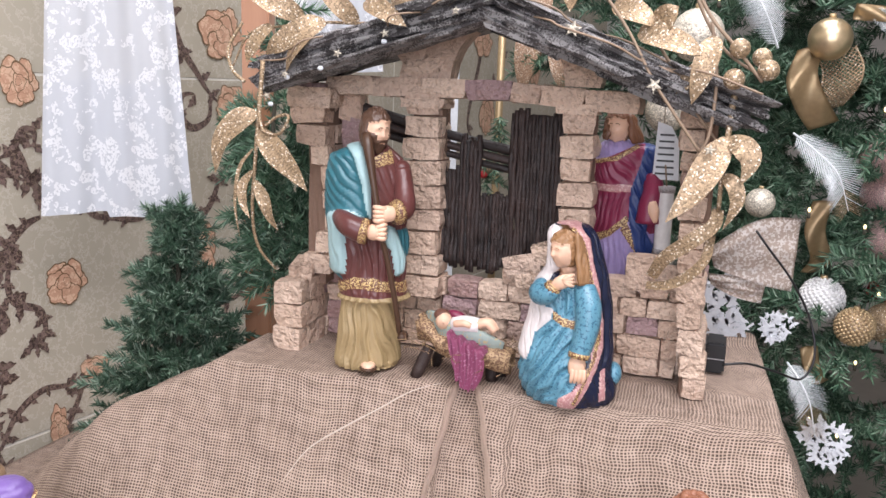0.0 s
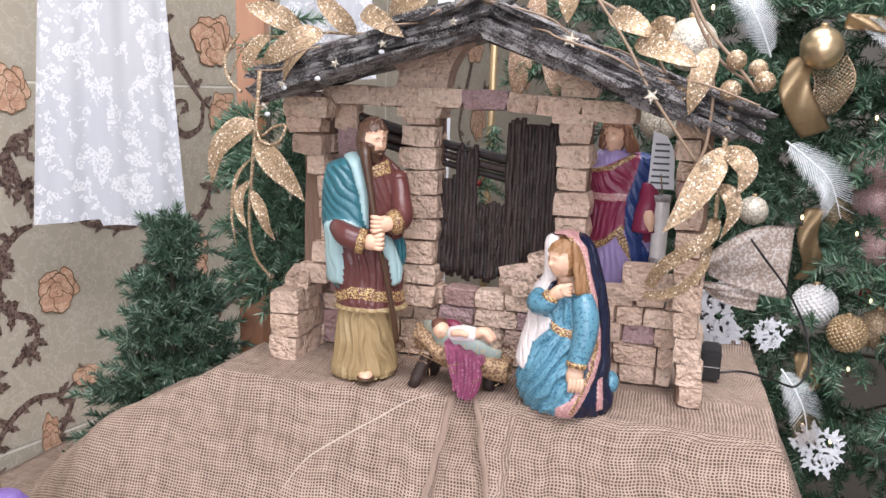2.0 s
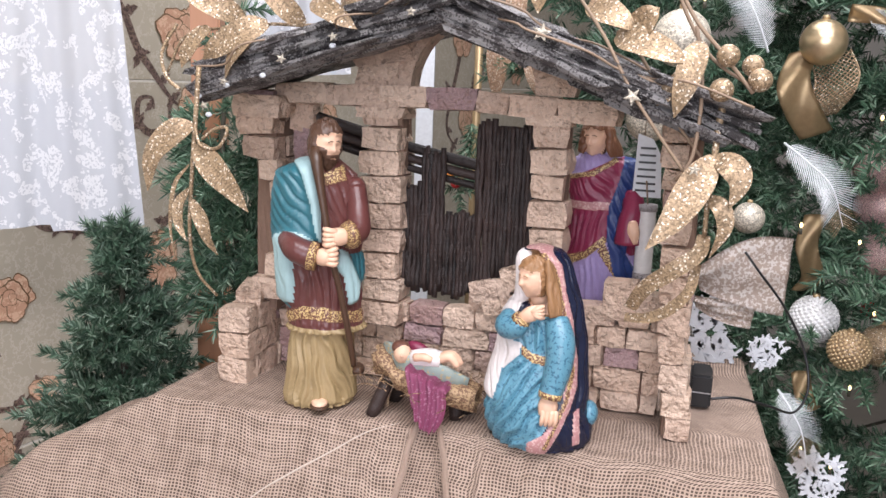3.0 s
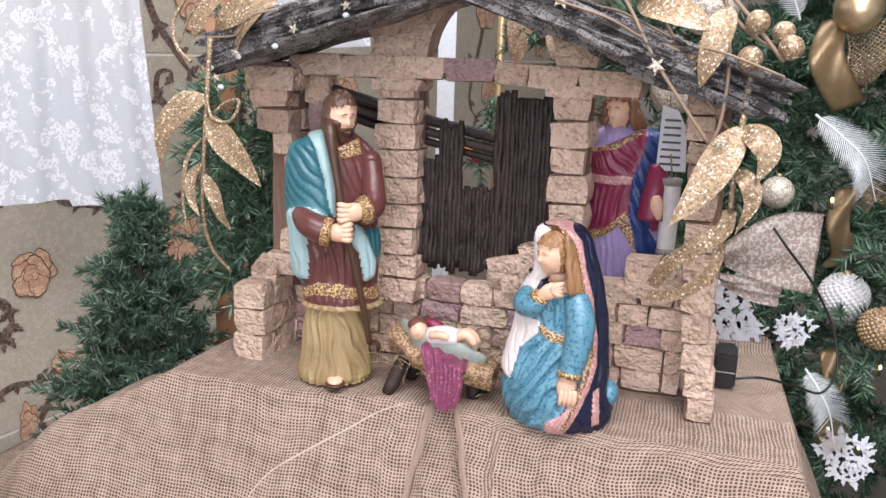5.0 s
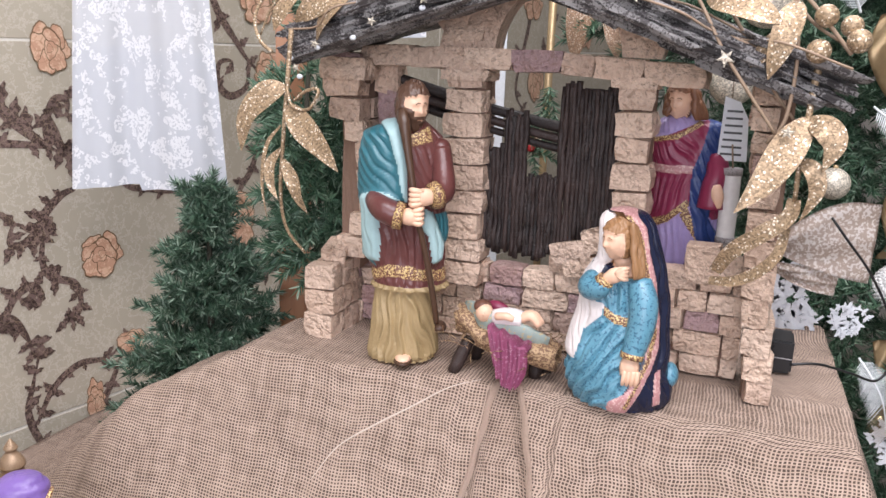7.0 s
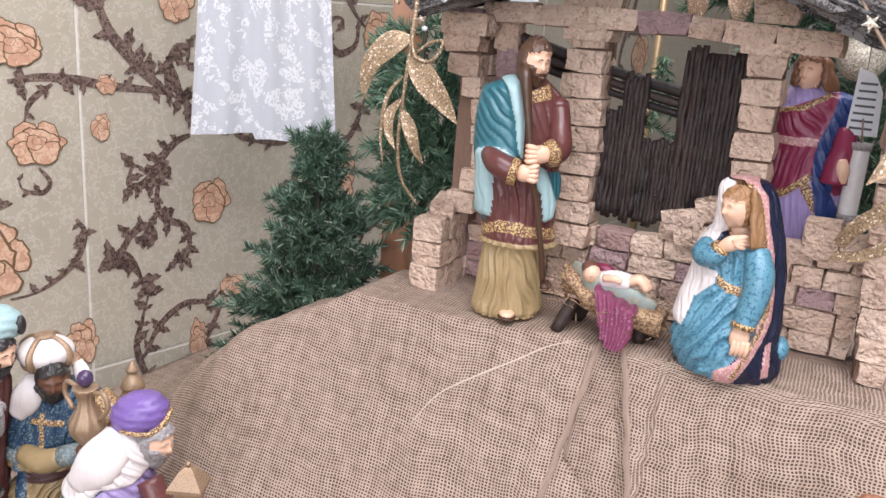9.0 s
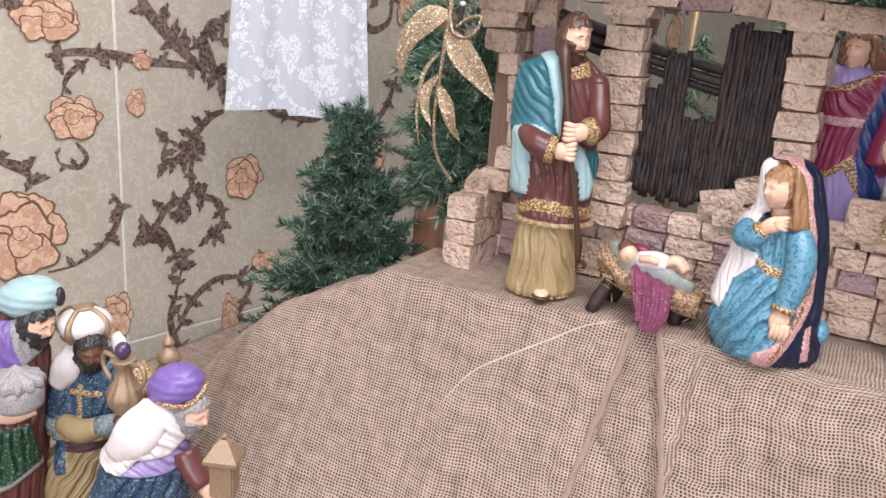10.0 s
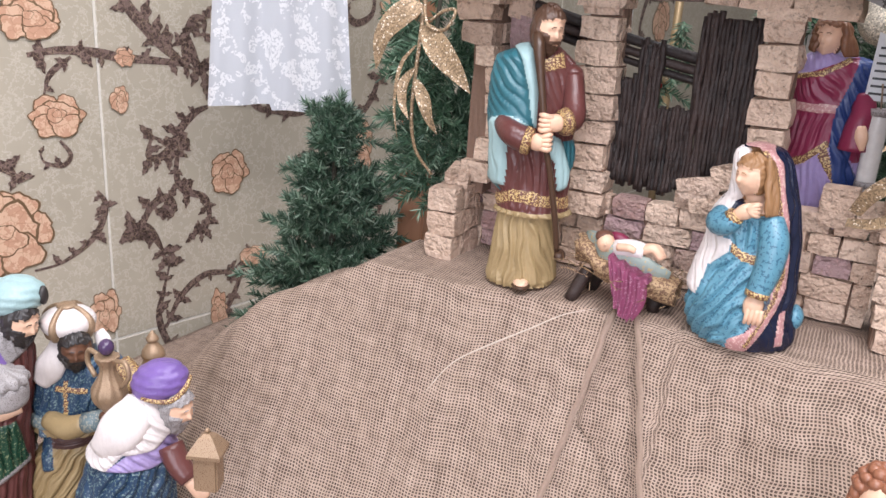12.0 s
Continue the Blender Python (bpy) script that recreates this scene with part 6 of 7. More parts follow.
bm = bmesh.new()
box(bm, (0, 0, 1.0), (0.044, 0.03, 2.0))
white_post = part("white_post", bm, WHITE)
white_post.matrix_basis = pose(-0.436, 2.33, 0, 0, 0, 15)
tagged(white_post, "narrow white painted post far behind the stable", "post")
bm = bmesh.new()
tube(bm, [(0, 0, 0), (0, 0, 2.0)], 0.011, 16)
gold_pole = part("gold_pole", bm, SATIN_GOLD, None, "", True)
gold_pole.location = (-0.331, 2.462, 0)
tagged(gold_pole, "polished gold metal pole far behind the stable", "pole")

# ---- pine trees ----
def small_tree():
    t = thing("small_pine_tree", (-0.575, 1.285, 0.0), "small bluish artificial pine tree beside the burlap stand", "tree")
    bm = bmesh.new()
    tube(bm, [(0, 0, 0), (0, 0, 0.6), (0.005, 0, 1.0)], [0.012, 0.008, 0.003], 8)
    part("trunk", bm, TRUNK, t)
    n = Needles(11, 0.0010)
    r = random.Random(11)
    for k in range(150):
        z = 0.44 + 0.58 * (k / 150) ** 0.95
        f = max(0.0, 1.05 - z)
        reach = 0.030 + 0.28 * min(f, 0.45) ** 0.95
        if z > 0.93:
            reach = 0.030 + 0.10 * f
        a = 2.4 * k + r.uniform(-0.3, 0.3)
        reach *= r.uniform(0.62, 1.18)
        rise = r.uniform(0.0, 0.55)
        d = Vector((math.cos(a), math.sin(a), rise)).normalized()
        base = Vector((0, 0, z - 0.3 * reach))
        n.spray(base, d, reach, 0.017, 420, 0.1)
        for q, spread in ((0.35, 0.7), (0.45, -0.7), (0.65, 0.55), (0.7, -0.55)):
            e = Vector((math.cos(a + spread), math.sin(a + spread), rise + r.uniform(-0.2, 0.4)))
            n.spray(base + d * (reach * q), e, reach * 0.42 + 0.012, 0.017, 420, 0.1)
    for z in (0.98, 1.0, 1.02, 1.03):
        n.spray((0, 0, z - 0.03), (r.uniform(-0.3, 0.3), r.uniform(-0.3, 0.3), 1), 0.05, 0.018, 420)
    n.spray((0.01, 0.0, 0.97), (0.85, 0.2, 0.05), 0.085, 0.019, 420)
    n.spray((0.01, 0.0, 0.98), (0.85, 0.1, 0.3), 0.07, 0.019, 420)
    n.done("crown", PINE_BLUE, t)


def garland():
    t = thing("pine_garland", (-0.40, 1.30, 1.08), "dark green pine garland hanging beside the stable", "garland")
    bm = bmesh.new()
    tube(bm, [(-0.02, 0.04, 0.42), (0.0, 0.02, 0.2), (0, 0, 0.05), (0.03, 0, -0.12)], [0.004] * 4, 6, 0, 4)
    part("stem", bm, TRUNK, t)
    n = Needles(5)
    r = random.Random(5)
    for k in range(230):
        z = r.uniform(-0.16, 0.12)
        a = r.uniform(0, math.tau)
        n.spray((0.03 * math.cos(a) + 0.012 - 0.12 * z, 0.02 * math.sin(a), z), (math.cos(a) - 0.1, 0.6 * math.sin(a), r.uniform(-0.5, 0.3)), r.uniform(0.03, 0.075), 0.02, 330)
    for k in range(8):
        z = r.uniform(0.15, 0.30)
        a = r.uniform(0, math.tau)
        n.spray((0.02, 0.02, z), (math.cos(a), math.sin(a), r.uniform(-0.2, 0.6)), r.uniform(0.04, 0.07), 0.02, 330)
    n.done("needles", PINE, t)


def christmas_tree():
    t = thing("christmas_tree", (0.85, 2.25, 0.0), "large green artificial tree hung with gold and white ornaments", "tree")
    bm = bmesh.new()
    tube(bm, [(0, 0, 0), (0, 0, 1.2), (0, 0, 2.3)], [0.04, 0.028, 0.006], 10)
    part("trunk", bm, TRUNK, t)
    n = Needles(23, 0.0013)
    r = random.Random(23)

    def bough(base, a, rise, length):
        d = Vector((math.cos(a), math.sin(a), rise)).normalized()
        n.spray(base, d, length, 0.024, 230, 0.25)
        for q, spread in ((0.15, 0.8), (0.3, -0.8), (0.5, 0.7), (0.6, -0.7)):
            e = Vector((math.cos(a + spread), math.sin(a + spread), rise + r.uniform(-0.3, 0.3)))
            n.spray(base + d * (length * q), e, length * r.uniform(0.45, 0.65), 0.024, 230, 0.3)

    for k in range(680):
        z = r.uniform(0.30, 1.75)
        a = math.radians(r.uniform(165, 300))
        rad = (0.86 - 0.17 * z) * r.uniform(0.55, 0.95)
        bough(Vector((rad * math.cos(a), rad * math.sin(a), z)), a + r.uniform(-0.6, 0.6), r.uniform(-0.4, 0.45), r.uniform(0.11, 0.18))
    for k in range(70):
        bough(Vector((r.uniform(-0.84, -0.5), r.uniform(-0.62, -0.40), r.uniform(1.22, 1.72))), math.radians(r.uniform(180, 290)), r.uniform(-0.3, 0.4), r.uniform(0.10, 0.15))
    for k in range(520):
        z = 0.30 + 2.0 * r.random() ** 1.2
        a = math.radians(r.uniform(-60, 165)) if z < 1.75 else r.uniform(0, math.tau)
        rad = max(0.02, 0.86 - 0.17 * z if z < 1.75 else 0.9 * (2.35 - z)) * r.uniform(0.55, 1.0)
        n.spray((rad * math.cos(a), rad * math.sin(a), z), (math.cos(a), math.sin(a), r.uniform(-0.4, 0.5)), r.uniform(0.1, 0.17), 0.026, 120, 0.3)
    n.done("crown", PINE, t)
    for k in range(46):
        a = math.radians(r.uniform(160, 320))
        z = 0.3 + 1.4 * k / 46
        rad = 0.64 - 0.14 * z
        bm = bmesh.new()
        tube(bm, [(0.02 * math.cos(a), 0.02 * math.sin(a), z - 0.02), (rad * math.cos(a), rad * math.sin(a), z)], [0.005, 0.002], 5)
        part("branch", bm, TRUNK, t)


small_tree()
garland()
christmas_tree()

# ---- ornaments on the large tree ----
def bauble(at, r, mat, label, studs=0, stud_mat=None):
    t = thing("bauble", at, label, "bauble", "tree baubles")
    bm = bmesh.new()
    ball(bm, (0, 0, 0), r, 0, 28)
    part("ball", bm, mat, t)
    bm = bmesh.new()
    tube(bm, [(0, 0, r * 0.97), (0, 0, r * 1.16)], r * 0.16, 12)
    part("cap", bm, SATIN_GOLD, t)
    if studs:
        bm = bmesh.new()
        for k in range(studs):
            z = 1 - 2 * (k + 0.5) / studs
            a = k * math.pi * (3 - math.sqrt(5))
            q = math.sqrt(1 - z * z)
            bmesh.ops.create_icosphere(bm, subdivisions=1, radius=r * 1.75 / math.sqrt(studs), matrix=Matrix.Translation((r * q * math.cos(a), r * q * math.sin(a), r * z)))
        for f in bm.faces:
            f.smooth = True
        tagged(part("beads", bm, stud_mat, t), kind="stuff")
    return t


bauble((0.220, 1.489, 1.322), 0.040, CHAMPAGNE, "large white and champagne glitter bauble above the roof")
bauble((0.180, 1.58, 1.205), 0.036, CHAMPAGNE, "champagne glitter bauble seen behind the angel")
bauble((0.421, 1.63, 1.328), 0.034, GOLD_BALL, "matt gold bauble on the decorated tree")
bauble((0.465, 1.689, 0.888), 0.037, PEARL, "white bauble covered in pearl beads", 340, PEARL)
bauble((0.340, 1.579, 1.063), 0.024, CHAMPAGNE, "small champagne glitter bauble on the decorated tree")
bauble((0.508, 1.600, 0.867), 0.030, GOLD, "gold mesh-textured bauble low on the decorated tree", 260, SATIN_GOLD)
bauble((0.561, 1.640, 0.869), 0.034, GOLD, "gold glitter bauble low on the decorated tree")
bauble((0.56, 1.83, 1.135), 0.045, PINK, "rose gold bauble on the decorated tree")
bauble((0.575, 1.80, 0.985), 0.040, PINK, "rose glitter bauble beside the red ribbon")
bauble((0.575, 1.86, 1.06), 0.045, PINK, "dusty pink glitter bauble deep in the tree")


def feather(spine, width, label, gold_tip):
    """A curved shaft with a vane of flat barbs on each side; the tip may be dipped in glitter."""
    at = Vector(spine[0])
    t = thing("feather", at, label, "feather", "white feathers")
    line = [Vector(p) - at for p in smooth_rows(spine, 16)]
    n = len(line) - 1
    bm = bmesh.new()
    tube(bm, line, [0.0020 - 0.0014 * i / n for i in range(n + 1)], 6)
    part("shaft", bm, FEATHER, t)
    fr = random.Random(round(1000 * at.x))
    for sgn in (-1, 1):
        bm = bmesh.new()
        for i in range(3, n):
            k = i / n
            p = line[i]
            d = (line[min(i + 1, n)] - line[i - 1]).normalized()
            side = d.cross(Vector((0, -1, 0.25))).normalized() * sgn
            w = width * min(1.0, 0.35 + 2.2 * k) * (1 - max(0.0, k - 0.72) ** 1.5 * 3.0) * fr.uniform(0.9, 1.06)
            q = p + side * w + d * (w * (0.55 + 0.5 * k)) + Vector((0, 0.12 * w + fr.uniform(-0.002, 0.002), -0.05 * w))
            m = p.lerp(q, 0.55) - Vector((0, 0.06 * w, 0))
            h = d * (0.27 * (line[1] - line[0]).length)
            vs = [bm.verts.new(v) for v in (p - h, p + h, m + h, q, m - h)]
            bm.faces.new(vs).material_index = 1 if k + fr.uniform(-0.05, 0.05) > gold_tip else 0
        tagged(part("vane", bm, [FEATHER, GOLD], t), kind="stuff")


feather([(0.382, 1.620, 1.177), (0.419, 1.600, 1.149), (0.453, 1.590, 1.116), (0.476, 1.600, 1.057)], 0.032, "white artificial feather with gold glitter tip", 0.84)
feather([(0.339, 1.540, 1.308), (0.323, 1.520, 1.343), (0.307, 1.510, 1.373), (0.290, 1.520, 1.404)], 0.031, "white artificial feather above the stable roof", 1.2)
feather([(0.402, 1.500, 0.823), (0.421, 1.480, 0.801), (0.439, 1.475, 0.768), (0.452, 1.480, 0.715)], 0.028, "white artificial feather low on the tree with gold tip", 0.68)
feather([(0.469, 1.620, 1.375), (0.490, 1.610, 1.363), (0.512, 1.610, 1.348), (0.542, 1.620, 1.327)], 0.020, "white artificial feather beside the gold bauble", 1.2)


def scroll_panel(at, turn, scale, label):
    """A white cut-out of curling leaves."""
    t = thing("scroll_ornament", at, label, "ornament", "white scroll ornaments")
    t.rotation_euler = (0, radians(turn), 0)
    rr = random.Random(int(at[0] * 1000))
    for k in range(7):
        a0 = math.tau * k / 7 + rr.uniform(-0.25, 0.25)
        bend = rr.choice((-1, 1)) * rr.uniform(1.3, 2.0)
        pts = []
        for i in range(6):
            q = i / 5
            rad = scale * (0.10 + 1.0 * q - 0.25 * q * q)
            pts.append((rad * math.cos(a0 + bend * q * q), rad * math.sin(a0 + bend * q * q)))
        bm = bmesh.new()
        ribbon(bm, pts, 0.075 * scale, 0.0, 0, 31 + k, 1.0)
        for v in bm.verts:
            v.co = Vector((v.co.x, v.co.z + 0.0006 * k, v.co.y))
        bmesh.ops.recalc_face_normals(bm, faces=bm.faces)
        bmesh.ops.solidify(bm, geom=bm.faces[:], thickness=0.0025)
        part("curl", bm, WHITE, t)


scroll_panel((0.298, 1.460, 0.908), 0, 0.058, "white cut-out leaf scroll ornament behind the stable")
scroll_panel((0.381, 1.500, 0.879), 40, 0.030, "white cut-out leaf scroll ornament beside the pearl bauble")
scroll_panel((0.467, 1.500, 0.693), 20, 0.046, "white cut-out leaf scroll ornament low on the tree")

# wide ribbons
def ribbon_band(name, pts, half, mat, label, tilt=(0, 0.2, 1), wave=0.006):
    bm = bmesh.new()
    fine = smooth_rows(pts, 8)
    n = len(fine) - 1
    up = Vector(tilt).normalized()

    def at(u, v):
        p = Vector(fine[round(u * n)])
        return p + up * (half * (2 * v - 1)) + Vector((0, wave * math.sin(9 * u + 5 * v), 0))
    sheet(bm, n, 8, at, 0.001)
    return tagged(part(name, bm, mat, None, "", True), label, "ribbon")


def lace_loop(l0, l1, r0, r1, rise, label):
    """A flattened bow loop that fans out from its knot."""
    bm = bmesh.new()
    l0, l1, r0, r1 = (Vector(p) for p in (l0, l1, r0, r1))

    def at(u, v):
        p = l0.lerp(r0, u).lerp(l1.lerp(r1, u), v)
        crease = 0.005 * math.sin(9 * v + 1.0) * (1 - u) ** 0.7 + 0.0025 * math.sin(14 * v + 5 * u)
        return p + Vector((0, -0.022 * math.sin(math.pi * u ** 0.8) + crease, rise * math.sin(math.pi * u) * (1 - v)))
    sheet(bm, 28, 22, at, 0.001)
    tagged(part("lace_bow", bm, BEIGE_LACE, None, "", True), label, "ribbon")


lace_loop((0.267, 1.400, 1.012), (0.276, 1.400, 0.985), (0.387, 1.400, 1.066), (0.386, 1.410, 0.957), 0.022, "beige lace ribbon loop on the tree beside the stable")
lace_loop((0.268, 1.410, 0.973), (0.274, 1.410, 0.957), (0.350, 1.400, 0.968), (0.346, 1.400, 0.937), 0.006, "beige lace ribbon tail on the tree beside the stable")
ribbon_band("gold_ribbon", [(0.40, 1.66, 1.32), (0.385, 1.62, 1.27), (0.40, 1.62, 1.23), (0.43, 1.65, 1.19)], 0.026, SATIN_GOLD, "shiny gold satin ribbon on the decorated tree", (0.8, 0.2, 0.3))
ribbon_band("gold_ribbon", [(0.45, 1.70, 1.06), (0.44, 1.68, 1.01), (0.455, 1.69, 0.96), (0.445, 1.71, 0.93)], 0.018, SATIN_GOLD, "shiny gold satin ribbon hanging deep in the tree", (1, 0.2, 0.1))
def mesh_ribbon(pts, half, label):
    """An open gold net: strands crossing both ways between two thicker selvedges."""
    bm = bmesh.new()
    line = [Vector(p) for p in smooth_rows(pts, 8)]
    n = len(line) - 1

    def at(u, v):
        q = min(max(u, 0.0), 1.0) * n
        i = min(int(q), n - 1)
        return line[i].lerp(line[i + 1], q - i) + Vector((half * (2 * v - 1), 0.012 * math.sin(3 * v + 4 * u), 0.25 * half * (2 * v - 1)))
    for k in range(-8, 17):
        for way in (1, -1):
            run = [(k / 16 + 0.5 * v, v if way > 0 else 1 - v) for v in (j / 8 for j in range(9))]
            run = [at(u, v) for u, v in run if 0 <= u <= 1]
            if len(run) > 1:
                tube(bm, run, 0.0009, 4)
    for v in (0.0, 1.0):
        tube(bm, [at(i / 16, v) for i in range(17)], 0.0014, 5)
    tagged(part("gold_mesh_ribbon", bm, GOLD), label, "ribbon")


mesh_ribbon([(0.436, 1.660, 1.313), (0.447, 1.640, 1.279), (0.442, 1.640, 1.246), (0.427, 1.660, 1.216)], 0.028, "gold mesh ribbon beside the gold bauble")
ribbon_band("gold_ribbon", [(0.44, 1.58, 0.83), (0.45, 1.57, 0.79), (0.465, 1.58, 0.77)], 0.014, SATIN_GOLD, "short gold satin ribbon below the pearl bauble", (1, 0.2, 0.3))
ribbon_band("gold_ribbon", [(0.45, 1.62, 1.37), (0.50, 1.61, 1.365), (0.55, 1.63, 1.35)], 0.013, SATIN_GOLD, "gold satin ribbon above the gold bauble", (0.1, 0.2, 1))
ribbon_band("red_ribbon", [(0.555, 1.80, 0.895), (0.58, 1.79, 0.885), (0.62, 1.80, 0.88)], 0.015, RED, "bright red ribbon in the decorated tree", (0.1, 0.2, 1))

for x, y, z in ((0.247, 1.47, 1.375), (0.418, 1.60, 1.055), (0.300, 1.60, 0.905), (0.497, 1.56, 0.69), (0.52, 1.7, 1.02), (0.45, 1.55, 0.715), (0.56, 1.72, 0.90), (0.52, 1.66, 1.22), (0.52, 1.62, 0.80), (0.18, 1.40, 1.24)):
    t = thing("fairy_light", (x, y, z), "tiny warm fairy light glowing among the needles", "fairy light", "fairy lights")
    bm = bmesh.new()
    ball(bm, (0, 0, 0), (0.0026, 0.0026, 0.0042), 0, 10)
    part("bulb", bm, BULB, t)
    bm = bmesh.new()
    tube(bm, [(0, 0, -0.005), (0, 0, -0.014)], 0.0026, 8)
    part("socket", bm, TRUNK, t)

# ---- gold leaf sprays on the stable ----
def leaf_spray(name, stem, leaves, label, berries=(), mat=GOLD, stem_mat=GOLD):
    at = Vector(stem[0])
    t = thing(name, at, label, "leaf spray", "gold leaf sprays")
    bm = bmesh.new()
    tube(bm, [Vector(p) - at for p in stem], [0.0022 - 0.0010 * i / len(stem) for i in range(len(stem))], 7, 0, 5)
    part("stem", bm, stem_mat, t)
    for base, tip, w, bend in leaves:
        bm = bmesh.new()
        leaf(bm, Vector(base) - at, Vector(tip) - at, w * 0.85, bend)
        part("leaf", bm, mat, t)
    for c, r in berries:
        bm = bmesh.new()
        ball(bm, Vector(c) - at, r, 0, 16)
        part("berry", bm, mat, t)
    return t


def curl_spray(name, stem, blades, label, stem_r=0.0030):
    """A glitter stem with curved leaves, each given by its centre line, half width and twist."""
    at = Vector(stem[0])
    t = thing(name, at, label, "leaf spray", "gold leaf sprays")
    bm = bmesh.new()
    tube(bm, [Vector(p) - at for p in stem], [stem_r * (1 - 0.5 * i / len(stem)) for i in range(len(stem))], 7, 0, 5)
    part("stem", bm, GOLD, t)
    for pts, half, twist in blades:
        bm = bmesh.new()
        blade(bm, [Vector(p) - at for p in pts], half, (0, -1, 0.3), 0, 0.15, twist)
        part("leaf", bm, GOLD, t)
    return t


def tendril(parent_pts, name, label, r=0.0016, mat=GOLD):
    bm = bmesh.new()
    tube(bm, parent_pts, r, 6, 0, 6)
    return tagged(part(name, bm, mat), label, "twig")


curl_spray("gold_leaf_spray", [(-0.271, 1.050, 1.257), (-0.274, 1.045, 1.197), (-0.280, 1.045, 1.137), (-0.288, 1.050, 1.069), (-0.286, 1.060, 1.024), (-0.270, 1.075, 0.993)],
           [([(-0.276, 1.044, 1.193), (-0.297, 1.035, 1.184), (-0.320, 1.030, 1.158), (-0.331, 1.035, 1.118)], 0.0150, 0.5), ([(-0.273, 1.044, 1.173), (-0.248, 1.035, 1.151), (-0.222, 1.030, 1.129), (-0.201, 1.030, 1.105)], 0.0150, -0.3), ([(-0.283, 1.044, 1.123), (-0.295, 1.040, 1.104), (-0.295, 1.040, 1.081), (-0.286, 1.040, 1.063)], 0.0065, 0.8), ([(-0.281, 1.045, 1.110), (-0.266, 1.040, 1.089), (-0.258, 1.040, 1.068), (-0.249, 1.045, 1.050)], 0.0085, -0.5), ([(-0.283, 1.045, 1.150), (-0.301, 1.042, 1.125), (-0.308, 1.042, 1.080), (-0.304, 1.045, 1.037)], 0.0026, 0.3)],
           "gold glitter leaf spray hanging beside the brick column")
tendril([(-0.274, 1.044, 1.193), (-0.265, 1.040, 1.173), (-0.243, 1.040, 1.171), (-0.231, 1.040, 1.192), (-0.247, 1.042, 1.191), (-0.265, 1.044, 1.179)], "gold_twig", "curled gold glitter twig beside the column", 0.0020)
tendril([(-0.311, 1.070, 1.303), (-0.328, 1.065, 1.272), (-0.320, 1.060, 1.245), (-0.303, 1.060, 1.231)], "gold_twig", "thin gold glitter twig curving at the roof's corner", 0.0022)
leaf_spray("gold_leaf_spray", [(-0.10, 1.10, 1.315), (-0.15, 1.085, 1.305), (-0.20, 1.08, 1.305), (-0.25, 1.075, 1.30), (-0.30, 1.07, 1.29), (-0.325, 1.07, 1.25)],
           [((-0.20, 1.075, 1.305), (-0.275, 1.065, 1.265), 0.018, 0.010), ((-0.21, 1.075, 1.305), (-0.245, 1.06, 1.245), 0.014, 0.010), ((-0.23, 1.075, 1.31), (-0.295, 1.06, 1.335), 0.016, 0.012), ((-0.27, 1.07, 1.30), (-0.300, 1.06, 1.255), 0.012, 0.008), ((-0.16, 1.08, 1.305), (-0.20, 1.06, 1.345), 0.014, 0.01), ((-0.12, 1.09, 1.32), (-0.055, 1.07, 1.355), 0.020, 0.012), ((-0.15, 1.08, 1.33), (-0.09, 1.06, 1.30), 0.014, 0.012)],
           "gold glitter leaf spray along the roof's edge")
leaf_spray("gold_leaf_spray", [(0.10, 1.12, 1.36), (0.16, 1.10, 1.325), (0.20, 1.085, 1.275), (0.235, 1.08, 1.22), (0.262, 1.09, 1.185)],
           [((0.10, 1.10, 1.38), (0.098, 1.06, 1.318), 0.018, 0.01), ((0.17, 1.09, 1.30), (0.24, 1.06, 1.275), 0.017, 0.012), ((0.18, 1.10, 1.29), (0.21, 1.07, 1.325), 0.018, 0.01), ((0.14, 1.10, 1.33), (0.19, 1.08, 1.305), 0.016, 0.01)],
           "gold glitter leaf spray lying over the roof slope", (), GOLD, TWIG)
leaf_spray("gold_leaf_spray", [(0.215, 1.10, 1.37), (0.235, 1.085, 1.32), (0.262, 1.075, 1.28), (0.30, 1.07, 1.255)],
           [((0.25, 1.075, 1.295), (0.232, 1.06, 1.225), 0.015, 0.010), ((0.25, 1.08, 1.27), (0.215, 1.07, 1.235), 0.013, 0.010)],
           "gold glitter berry spray over the roof's end", (((0.275, 1.065, 1.283), 0.0105), ((0.272, 1.06, 1.252), 0.0110), ((0.305, 1.07, 1.262), 0.0110), ((0.298, 1.08, 1.275), 0.010)), GOLD, TWIG)
curl_spray("gold_leaf_spray", [(0.275, 1.085, 1.240), (0.273, 1.078, 1.218), (0.272, 1.075, 1.194), (0.270, 1.075, 1.150), (0.270, 1.080, 1.111)],
           [([(0.272, 1.072, 1.190), (0.258, 1.060, 1.164), (0.240, 1.050, 1.131), (0.217, 1.045, 1.100)], 0.0165, 0.25), ([(0.272, 1.072, 1.189), (0.289, 1.062, 1.182), (0.296, 1.060, 1.167), (0.289, 1.060, 1.143)], 0.0130, 0.5), ([(0.270, 1.074, 1.151), (0.283, 1.066, 1.142), (0.287, 1.066, 1.122), (0.276, 1.070, 1.093)], 0.0090, 0.9)],
           "broad gold glitter leaf ribbon hanging before the pillar", 0.0040)
bm = bmesh.new()
blade(bm, [(0.270, 1.080, 1.113), (0.266, 1.075, 1.095), (0.244, 1.075, 1.076), (0.218, 1.085, 1.053), (0.204, 1.100, 1.027)], 0.0085, (0, -1, 0.6), 0, 0.1, 0.8, False)
tagged(part("gold_ribbon_tail", bm, GOLD), "curling gold glitter ribbon tail before the pillar", "ribbon")
